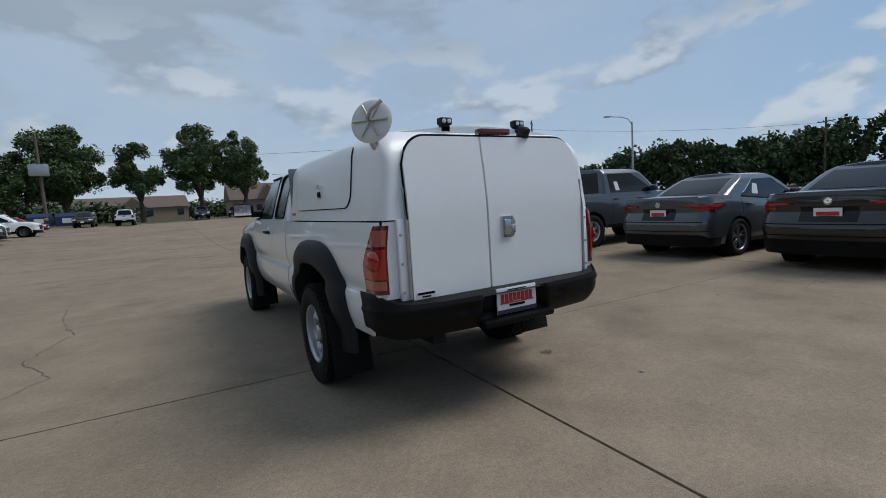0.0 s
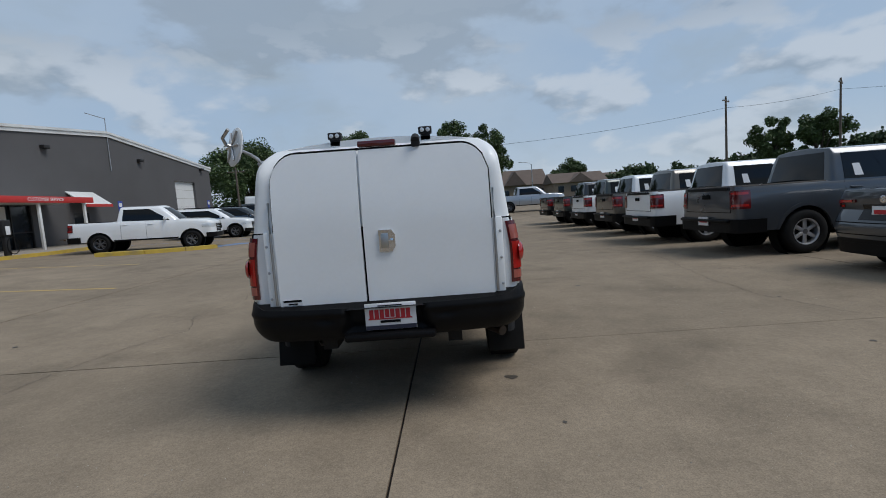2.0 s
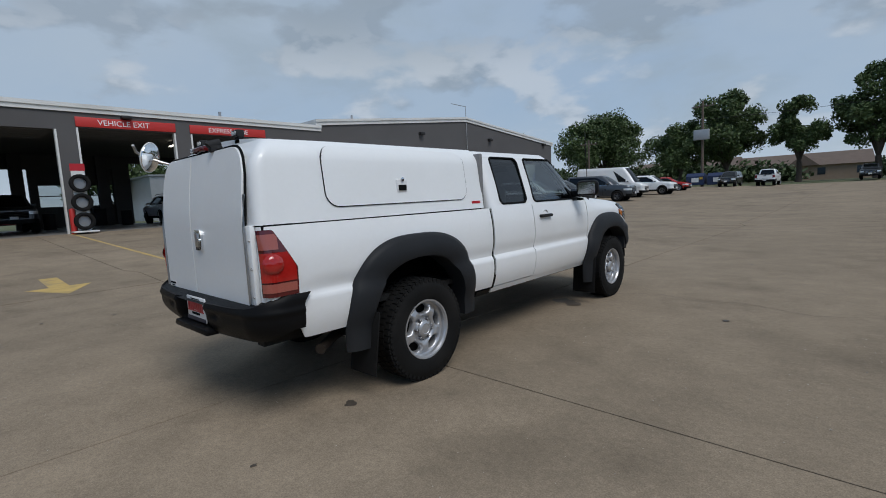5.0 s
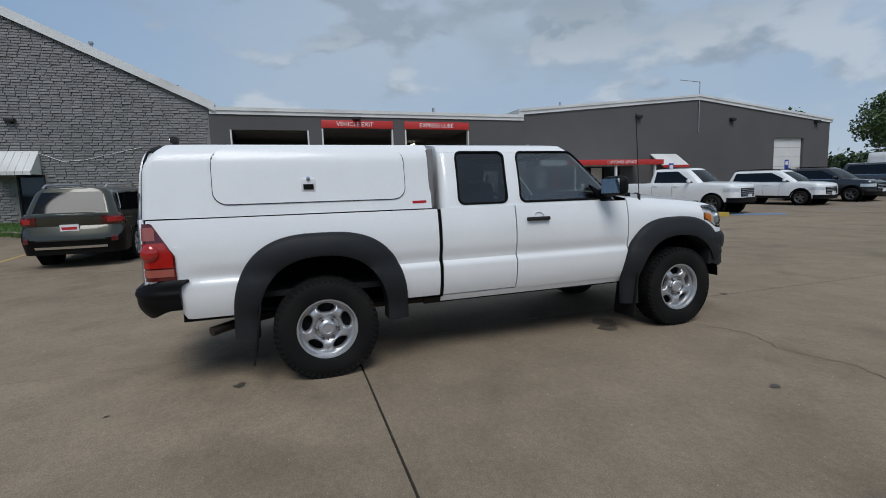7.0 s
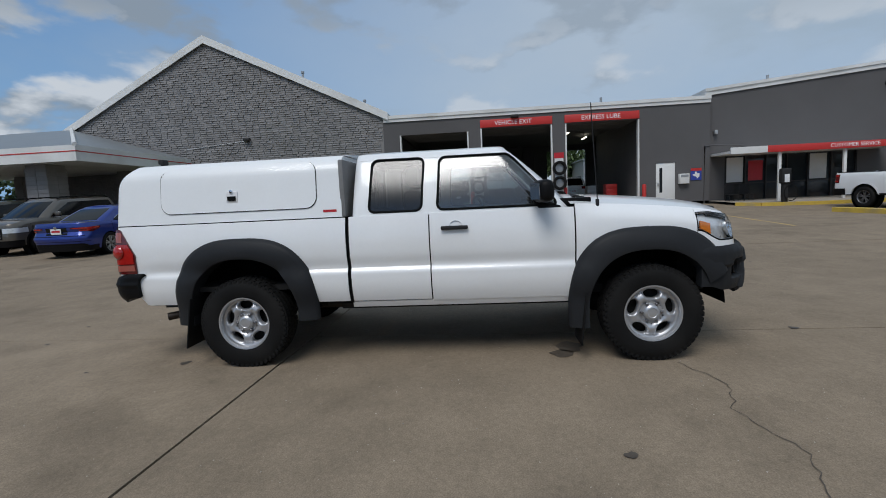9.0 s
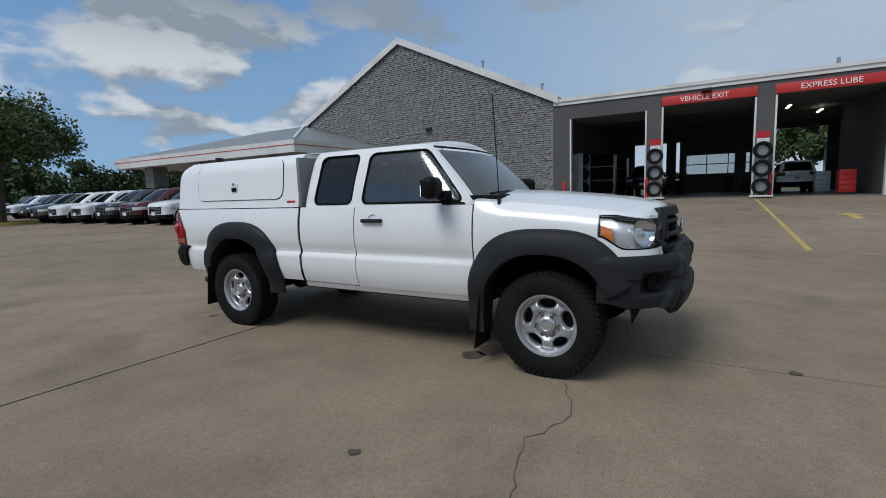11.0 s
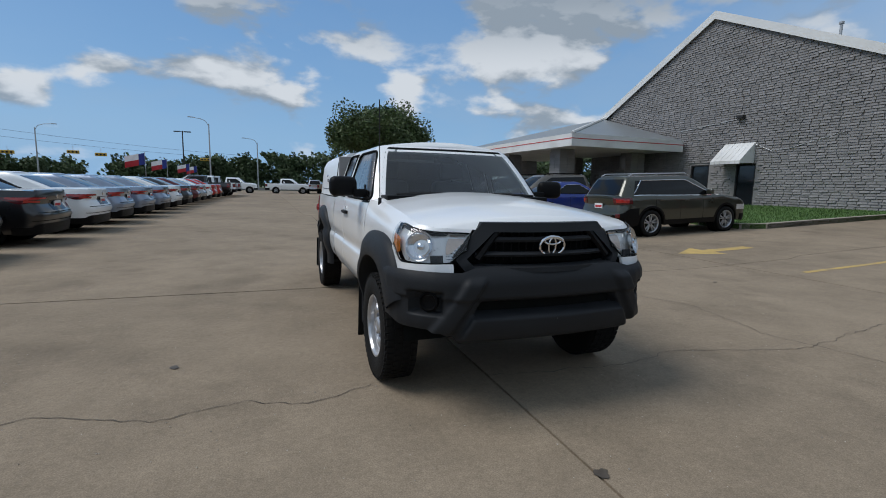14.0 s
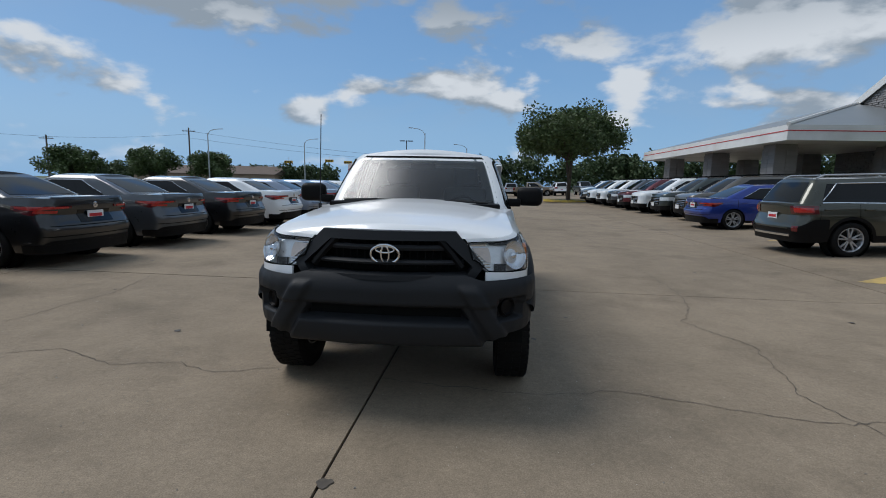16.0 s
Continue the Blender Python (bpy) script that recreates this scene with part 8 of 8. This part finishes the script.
def far_things():
    street_lamp(38.8, 27.7, 8.6, 150)
    street_lamp(9.0, -72.4, 10.6, 20)
    street_lamp(2.6, -90.3, 9.5, 20)
    street_lamp(47.0, -73.0, 10.2, 180)
    street_lamp(33.5, -82.7, 9.6, 180)
    t = thing("street_lamp", pose(15.2, -92, gz(15.2, -92) - 0.15), "tall dark lot lamp with two heads", "street lamp")
    bm = bmesh.new()
    tube(bm, [(0, 0, 0), (0, 0, 10.4)], [0.13, 0.09], 10)
    part("pole", bm, M["bronze"], t)
    for q in (-1, 1):
        part("lamp_head", boxbm(min(q * 0.3, q * 1.4), max(q * 0.3, q * 1.4), -0.2, 0.2, 10.2, 10.38, 0.04), M["bronze"], t)
        part("arm", boxbm(min(q * 0.05, q * 0.32), max(q * 0.05, q * 0.32), -0.05, 0.05, 10.24, 10.32), M["bronze"], t)
    street_lamp(20.5, 98, 8.0, 180)
    utility_pole(62, 68.6, 15.2, 40)
    utility_pole(44.4, 68.3, 13.6, 40)
    utility_pole(90, 31, 10.8, 80)
    utility_pole(92, 52, 10.2, 80)
    utility_pole(96, 42, 10.4, 80)
    utility_pole(-13.7, 66.5, 11.0, 0, True)
    utility_pole(-31, 70, 8.0, 20)
    utility_pole(60, -88, 12.0, 10)
    utility_pole(84, -80, 9.5, 10)
    cable((62, 68.6, 14.3), (44.4, 68.3, 12.7), 0.4)
    cable((44.4, 68.3, 12.7), (-13.7, 66.5, 9.6), 1.4)
    cable((62, 68.6, 14.3), (90, 31, 10.0), 0.8)
    cable((90, 31, 10.0), (84, -80, 9.0), 1.6)
    cable((84, -80, 9.0), (60, -88, 10.6), 0.4)
    cable((60, -88, 11.2), (5, -118, 7.6), 0.8)
    cable((60, -88, 9.8), (5, -118, 6.8), 0.8)
    # traffic signals on span wires
    for (x, y, z) in ((43.5, -99, 5.7), (34.6, -101, 6.2), (30.8, -103, 6.0), (-3, -113, 5.2), (13.5, -110, 6.0)):
        t = thing("traffic_signal", pose(x, y, z), "yellow traffic signal hanging over the street", "traffic signal", "traffic signals")
        part("housing", boxbm(-0.95, 0.95, -0.18, 0.18, -0.3, 0.3, 0.05), M["signal"], t)
        bm = bmesh.new()
        for dx in (-0.6, 0, 0.6):
            cyl(bm, (dx, 0.16, 0), (dx, 0.26, 0), 0.17, 0.17, 12)
        part("visor", bm, M["interior_dark"], t)
        bm = bmesh.new()
        cyl(bm, (0, 0, 0.28), (0, 0, 1.1), 0.03, 0.03, 6)
        part("hanger", bm, M["galv"], t)
    # flags along the sedan row
    for k, (x, y) in enumerate(((9.5, -33), (9.8, -43), (9.4, -54), (9.6, -62))):
        t = thing("flag", pose(x, y, gz(x, y), 0, 0, 20), "red, white and blue flag on a thin pole", "flag", "flags")
        bm = bmesh.new()
        cyl(bm, (0, 0, 0), (0, 0, 3.3), 0.02, 0.015, 8)
        part("flagpole", bm, M["galv"], t)
        for c, (a, b, z0, z1) in (("flag_blue", (0.03, 0.4, 2.45, 3.25)), ("sign_white", (0.4, 1.25, 2.85, 3.25)), ("flag_red", (0.4, 1.25, 2.45, 2.85))):
            bm = bmesh.new()
            n = 8
            g = [[bm.verts.new((lerp(a, b, i / n), 0.10 * math.sin(lerp(a, b, i / n) * 6), z - 0.25 * lerp(a, b, i / n))) for z in (z0, z1)] for i in range(n + 1)]
            for p, q in zip(g, g[1:]):
                bm.faces.new((p[0], q[0], q[1], p[1]))
            part("cloth", bm, M[c], t)
    # houses beyond the trees
    def house(x, y, w, d, h, ridge, ang, label):
        t = thing("house", pose(x, y, gz(x, y) - 0.2, 0, 0, ang), label, "house", "far houses")
        part("wall", boxbm(-w / 2, w / 2, -d / 2, d / 2, 0, h), M["house_wall"], t, smooth=False)
        bm = bmesh.new()
        prism(bm, [(-d / 2 - 0.5, h), (d / 2 + 0.5, h), (0, ridge)], "x", -w / 2 - 0.4, w / 2 + 0.4)
        part("roof", bm, M["house_roof"], t, smooth=False)
        bm = bmesh.new()
        prism(bm, [(-2.5, h), (2.5, h), (0, h + (ridge - h) * 0.85)], "y", -d / 2 - 0.8, 0)
        part("gable", bm, M["house_roof"], t, smooth=False)
        for k in range(4):
            xx = lerp(-w / 2 + 1.5, w / 2 - 1.5, k / 3)
            part("window", boxbm(xx - 0.6, xx + 0.6, -d / 2 - 0.05, -d / 2 + 0.02, 1.0, 2.3), M["pane"], t)
    house(18, 112, 15, 12, 3.4, 7.2, 0, "tan brick house with a brown hipped roof")
    house(-8, 118, 20, 12, 2.8, 5.4, 5, "tan brick house with a brown roof")
    house(40, 122, 18, 12, 3.0, 5.6, -8, "tan brick house with a brown roof")
    house(-28, 112, 20, 12, 2.8, 5.2, 0, "tan brick house with a brown roof")
    house(30, 100, 11, 9, 3.0, 5.2, 0, "far house with a brown roof")
    house(75, -125, 40, 16, 3.2, 5.6, 0, "low pale building across the street")
    # dumpsters
    for x in (-14.2, -11.7):
        t = thing("dumpster", pose(x, 66.0, gz(x, 66)), "navy steel dumpster with a white sign", "dumpster", "dumpsters")
        bm = bmesh.new()
        prism(bm, [(-0.9, 0.15), (0.9, 0.15), (0.9, 1.3), (-0.5, 1.65), (-0.9, 1.25)], "x", -1.05, 1.05)
        part("bin", bm, M["dumpster"], t, smooth=False)
        part("lid", boxbm(-1.0, 1.0, -0.55, 0.9, 1.5, 1.56, m=Matrix.Rotation(radians(-12), 4, "X")), M["interior_dark"], t)
        part("sign", boxbm(-0.4, 0.45, -0.93, -0.905, 0.5, 1.05), M["plate"], t)
        part("sign", boxbm(0.55, 0.9, -0.93, -0.905, 0.85, 1.15), M["signal"], t)


far_things()

# ---- small things round the buildings ----
def bollard(x, y):
    t = thing("bollard", pose(x, y, gz(x, y)), "red-painted steel bollard by the garage bay", "bollard", "bollards")
    bm = bmesh.new()
    lathe(bm, [(0.1, 0), (0.1, 0.95), (0.08, 1.0), (0.0001, 1.03)], None, 16)
    part("post", bm, M["red_post"], t)


def tyre_mesh():
    bm = bmesh.new()
    lathe(bm, [(0.22, -0.09), (0.25, -0.11), (0.31, -0.115), (0.345, -0.10), (0.355, -0.05), (0.355, 0.05), (0.345, 0.10), (0.31, 0.115), (0.25, 0.11), (0.22, 0.09), (0.22, -0.09)], Matrix.Rotation(math.pi / 2, 4, "Y"), 28)
    o = part("tyre", bm, M["rubber"])
    return o


TYRE = tyre_mesh()


def put_tyre(parent, m):
    o = bpy.data.objects.new("tyre", TYRE.data)
    scene.collection.objects.link(o)
    o.parent, o.matrix_local = parent, m
    return o


def tyre_stand(x, y):
    t = thing("tyre_display_stand", pose(x, y, gz(x, y)), "white stand holding three tyres beside a bay", "tyre stand", "tyre stands")
    part("back_board", boxbm(-0.06, -0.02, -0.22, 0.22, 0.1, 2.75), M["trim_white"], t)
    part("base", boxbm(-0.35, 0.3, -0.42, 0.42, 0.06, 0.12, 0.01), M["trim_white"], t)
    part("sign_board", boxbm(-0.05, -0.015, -0.24, 0.24, 2.5, 2.78), M["plate_red"], t, "pink and white card")
    for z in (0.5, 1.25, 2.0):
        put_tyre(t, Matrix.Translation((0.12, 0, z)))
        bm = bmesh.new()
        lathe(bm, [(0.21, 0.0), (0.0001, 0.01)], Matrix.Translation((0.05, 0, z)) @ Matrix.Rotation(math.pi / 2, 4, "Y"), 20)
        part("disc", bm, M["galv"], t)


def tyre_rack(x, y, z, n, ang):
    t = thing("tyre_rack", pose(x, y, z, 0, 0, ang), "steel rack full of black tyres inside the bay", "tyre rack", "tyre racks")
    w = n * 0.26 + 0.2
    for yy in (-w / 2, w / 2):
        part("upright", boxbm(-0.35, 0.35, yy - 0.03, yy + 0.03, 0, 2.5), M["galv"], t)
    for k in range(3):
        zz = 0.25 + k * 0.8
        part("shelf_bar", boxbm(-0.25, 0.25, -w / 2, w / 2, zz, zz + 0.04), M["galv"], t)
        for i in range(n):
            put_tyre(t, Matrix.Translation((0, -w / 2 + 0.2 + i * 0.26, zz + 0.39)) @ Matrix.Rotation(math.pi / 2, 4, "Z"))


def post_sign(x, y, h, w, hh, panel, label, ang=90, base=True):
    t = thing("post_sign", pose(x, y, gz(x, y), 0, 0, ang), label, "sign", "post signs")
    bm = bmesh.new()
    cyl(bm, (0, 0, 0), (0, 0, h), 0.03, 0.03, 8)
    part("post", bm, M["galv"] if base else M["interior_dark"], t)
    part("panel", boxbm(-w / 2, w / 2, -0.045, -0.032, h - hh, h, 0.004), panel, t)
    part("panel_bar", boxbm(-w * 0.35, w * 0.35, -0.049, -0.0455, h - hh * 0.45, h - hh * 0.15), M["plate"] if panel == M["blue_sign"] else M["blue_sign"], t)


def small_things():
    for x, y in ((-20.2, 1.45), (-20.15, 6.2), (-20.2, 10.12), (-20.1, -2.45)):
        bollard(x, y)
    tyre_stand(-20.05, 1.78)
    tyre_stand(-20.05, 5.9)
    tyre_rack(-25.5, -2.2, 0.6, 9, 0)
    tyre_rack(-30.0, -2.2, 0.6, 9, 0)
    tyre_rack(-23.0, -2.35, 0.6, 6, 90)
    post_sign(-14.1, -10.7, 1.55, 0.34, 0.5, M["plate"], "white and blue parking sign on a black post", 90, False)
    post_sign(-15.3, 19.2, 2.3, 0.32, 0.62, M["blue_sign"], "blue accessible-parking sign on a steel post")
    post_sign(-14.8, 27.0, 2.3, 0.32, 0.62, M["blue_sign"], "blue accessible-parking sign on a steel post")
    post_sign(44, 33, 3.0, 0.7, 1.2, M["plate"], "white road sign on a steel post", 150)
    # wall boxes
    t = thing("wall_sign", pose(XW, 12.75, 1.95), "blue and red state map sign on the wall", "sign")
    part("panel", boxbm(0.005, 0.03, -0.26, 0.26, -0.3, 0.3), M["blue_sign"], t)
    part("header", boxbm(0.031, 0.035, -0.26, 0.26, 0.17, 0.3), M["sign_red"], t)
    bm = bmesh.new()
    prism(bm, [(-0.06, 0.12), (0.03, 0.12), (0.03, 0.05), (0.17, 0.03), (0.16, -0.1), (0.06, -0.22), (-0.02, -0.12), (-0.16, -0.06), (-0.16, 0.0), (-0.06, 0.0)], "x", 0.031, 0.037)
    part("map_shape", bm, M["plate"], t, smooth=False)
    t = thing("drop_box", pose(XW, 12.12, 1.75), "white key drop box on the wall", "box")
    part("case", boxbm(0.0, 0.22, -0.24, 0.24, -0.25, 0.25, 0.02), M["trim_white"], t)
    part("flap", boxbm(0.22, 0.235, -0.18, 0.18, 0.08, 0.2), M["galv"], t)
    # charger in front of the entrance
    t = thing("car_charger", pose(-17.3, 15.1, gz(-17.3, 15.1)), "black car charger on a post with a coiled cable", "charger")
    part("post", boxbm(-0.08, 0.08, -0.1, 0.1, 0, 1.0, 0.02), M["interior_dark"], t)
    part("case", boxbm(-0.14, 0.14, -0.2, 0.2, 0.95, 1.6, 0.06, seg=3), M["interior_dark"], t)
    part("display", boxbm(0.14, 0.15, -0.1, 0.1, 1.0, 1.35, 0.004), M["plate"], t)
    bm = bmesh.new()
    tube(bm, [(0.1, 0.2 + 0.28 * math.sin(a / 20 * math.tau), 0.55 + 0.35 * math.cos(a / 20 * math.tau)) for a in range(21)], 0.018, 6)
    part("cable", bm, M["rubber"], t)
    # bench table
    t = thing("picnic_table", pose(-19.6, 22.6, gz(-19.6, 22.6)), "weathered timber picnic table by the wall", "table")
    for k in range(4):
        part("top_plank", boxbm(-0.4 + k * 0.2, -0.22 + k * 0.2, -0.9, 0.9, 0.72, 0.76, 0.006), M["wood"], t)
    for x in (-0.75, 0.75):
        part("bench_plank", boxbm(x - 0.14, x + 0.14, -0.9, 0.9, 0.42, 0.46, 0.006), M["wood"], t)
    for y in (-0.65, 0.65):
        bm = bmesh.new()
        for s in (1, -1):
            tube(bm, [(s * 0.75, y, 0), (s * 0.25, y, 0.72)], 0.045, 4)
        box(bm, -0.85, 0.85, y - 0.03, y + 0.03, 0.35, 0.42)
        part("leg", bm, M["wood"], t)
    for y in (14.2, 14.9):
        t = thing("patio_chair", pose(-19.9, y, gz(-19.9, y)), "black metal patio chair by the entrance", "chair", "patio chairs")
        part("seat", boxbm(-0.24, 0.24, -0.24, 0.24, 0.42, 0.46, 0.01), M["interior_dark"], t)
        part("backrest", boxbm(-0.26, -0.22, -0.24, 0.24, 0.46, 0.95, 0.01), M["interior_dark"], t)
        for a in (-0.2, 0.2):
            for b in (-0.2, 0.2):
                bm = bmesh.new()
                cyl(bm, (a, b, 0), (a, b, 0.43), 0.018, 0.018, 8)
                part("leg", bm, M["interior_dark"], t)
    # kerbs by the entrance
    def kerb(pts, w, label, m):
        vs = []
        for (x0, y0), (x1, y1) in zip(pts, pts[1:]):
            d = Vector((x1 - x0, y1 - y0, 0))
            mm = Matrix.Translation((x0, y0, 0)) @ Matrix.Rotation(math.atan2(d.y, d.x), 4, "Z")
            bm = bmesh.new()
            prism(bm, [(-0.01, gz(x0, y0) - 0.05), (d.length + 0.01, gz(x1, y1) - 0.05), (d.length + 0.01, gz(x1, y1) + 0.15), (-0.01, gz(x0, y0) + 0.15)], "y", -w / 2, w / 2, mm)
            tagged(part("kerb", bm, m, None, smooth=False), label, "kerb", "entrance kerbs", "structure")
    kerb([(-13.2, 14.4), (-11.6, 14.9), (-10.4, 15.6), (-9.5, 16.4)], 0.45, "yellow-painted kerb island end", M["kerb_yellow"])
    kerb([(-18.1, 13.5), (-17.4, 14.2), (-16.9, 16.5), (-16.9, 21.5), (-17.6, 22.3)], 0.2, "yellow-painted kerb before the entrance", M["kerb_yellow"])
    bm = bmesh.new()
    pts = [(-20.8, 13.5), (-18.1, 13.5), (-17.4, 14.2), (-16.9, 16.5), (-16.9, 21.5), (-17.6, 22.3), (-20.8, 22.3)]
    bm.faces.new([bm.verts.new((x, y, gz(x, y) + 0.13)) for x, y in pts])
    bmesh.ops.triangulate(bm, faces=bm.faces[:])
    tagged(part("walkway", bm, M["kerb"], None, smooth=False), "raised concrete walk before the entrance", "pavement", kind="structure")
    tagged(flat_poly("marking", [(-9.6, 17.0), (-8.8, 18.9), (-9.6, 19.2), (-10.4, 17.3)], M["blue_paint"]), "worn blue accessible-parking paint", "road marking", kind="structure")
    for (x0, y0, x1, y1) in ((-16.5, 20.9, -9.0, 23.2), (-16.5, 25.0, -9.4, 26.6), (-16.5, 29.0, -9.4, 30.6)):
        tagged(ribbon("parking_line", [(x0, y0), (x1, y1)], 0.1, M["blue_paint"]), "worn blue parking line", "road marking", "lot lines", "structure")
    # work benches and drums in the bays
    for x, y, c in ((-23.5, 9.3, "red_post"), (-26.5, 8.9, "trim_white"), (-33.5, 5.0, "interior_dark")):
        t = thing("tool_cabinet", pose(x, y, 0.6), "metal tool cabinet standing in the bay", "cabinet", "tool cabinets")
        part("case", boxbm(-0.35, 0.35, -0.3, 0.3, 0.08, 1.1, 0.015), M[c], t)
        for k in range(4):
            part("drawer", boxbm(0.35, 0.365, -0.27, 0.27, 0.16 + k * 0.23, 0.35 + k * 0.23, 0.005), M[c], t)
    for x, y in ((-31.5, 6.0), (-31.5, 2.2)):
        t = thing("oil_drum", pose(x, y, 0.6), "dark steel drum in the bay", "drum", "oil drums")
        bm = bmesh.new()
        lathe(bm, [(0.0001, 0), (0.29, 0), (0.29, 0.3), (0.30, 0.31), (0.29, 0.32), (0.29, 0.9), (0.0001, 0.9)], None, 20)
        part("body", bm, M["interior_dark"], t)
    t = thing("rear_building", pose(-62, 24, 0.2), "grey metal building behind the bays", "building", kind="structure")
    part("wall", boxbm(-4, 4, -9, 14, 0, 5.2), M["galv"], t, smooth=False)
    part("roof", boxbm(-4.2, 4.2, -9.2, 14.2, 5.2, 5.4), M["roof_metal"], t, smooth=False)


small_things()
bpy.data.objects.remove(TYRE)


def loose_grit():
    """Pale grit and bits on the concrete near the truck."""
    rng = random.Random(77)
    vs, fs = [], []
    for _ in range(5200):
        x, y = rng.uniform(-4.5, 6.0), rng.uniform(-6.5, 10.5)
        r = rng.uniform(0.002, 0.006) * (1.5 if rng.random() < 0.06 else 1)
        z = gz(x, y) + 0.001
        a = rng.uniform(0, 6)
        k = len(vs)
        vs += [(x + r * math.cos(a), y + r * math.sin(a), z), (x + r * math.cos(a + 2.1), y + r * math.sin(a + 2.1), z), (x + r * math.cos(a + 4.2), y + r * math.sin(a + 4.2), z), (x, y, z + r * 0.8)]
        fs += [(k, k + 1, k + 3), (k + 1, k + 2, k + 3), (k + 2, k, k + 3)]
    tagged(raw("grit", vs, fs, M["pebble"]), "pale loose grit on the concrete", "grit", kind="stuff")


loose_grit()

# ---- pieces of the setting: slabs and bricks ----
add_slabs()


def lay_bricks():
    rng = random.Random(9)
    wall = [o for o in brick_house.children if o.name.startswith("wall") and o.type == "MESH"][0]
    holes = [(-10.72, -9.7, 0.6, 2.75), (-13.4, -12.25, 0.75, 2.75)]

    def shape(L, h, seed):
        r = random.Random(seed)
        j = lambda: r.uniform(-0.009, 0.009)
        d = r.uniform(0.016, 0.055)
        v = [(0, -L / 2, -h / 2), (0, L / 2, -h / 2), (0, L / 2, h / 2), (0, -L / 2, h / 2)]
        f = [(d + j() * 1.5, -L / 2 + 0.008 + j(), -h / 2 + 0.006 + j()), (d + j() * 1.5, L / 2 - 0.008 + j(), -h / 2 + 0.006 + j()), (d + j() * 1.5, L / 2 - 0.008 + j(), h / 2 - 0.006 + j()), (d + j() * 1.5, -L / 2 + 0.008 + j(), h / 2 - 0.006 + j())]
        return v + f, [(4, 5, 6, 7), (0, 1, 5, 4), (1, 2, 6, 5), (2, 3, 7, 6), (3, 0, 4, 7)]

    pitch = 0.112
    kinds = []
    for k in range(8):
        v, f = shape(0.33 + 0.035 * (k % 3), pitch - 0.02, 100 + k)
        me = bpy.data.meshes.new("brick")
        me.from_pydata(v, [], f)
        me.materials.append(M["brick"])
        kinds.append((me, v, f, 0.33 + 0.035 * (k % 3)))
    vs, fs, n = [], [], 0
    z, row = 0.45, 0
    while z < 10.3:
        y = -21.95 + (0.18 if row % 2 else 0.0) + rng.uniform(0, 0.06)
        while y < -3.3:
            me, v, f, L = kinds[rng.randrange(8)]
            c = y + L / 2
            y += L + 0.018
            if gable(c) - 0.28 < z or c + L / 2 > -3.14:
                continue
            if any(a - L / 2 < c < b + L / 2 and lo - 0.07 < z < hi + 0.07 for a, b, lo, hi in holes):
                continue
            x = XW - 0.03
            if c > -8.4 and 0.5 < z < 3.9 and n < 300:
                o = bpy.data.objects.new("brick", me)
                scene.collection.objects.link(o)
                o.parent, o.location = wall, (x, c, z)
                n += 1
            else:
                k = len(vs)
                dx = rng.uniform(-0.006, 0.012)
                vs += [(x + p[0] + (dx if p[0] else 0), c + p[1], z + p[2]) for p in v]
                fs += [tuple(k + i for i in q) for q in f]
        z += pitch
        row += 1
    tagged(raw("brickwork", vs, fs, M["brick"], wall), kind="stuff")


lay_bricks()
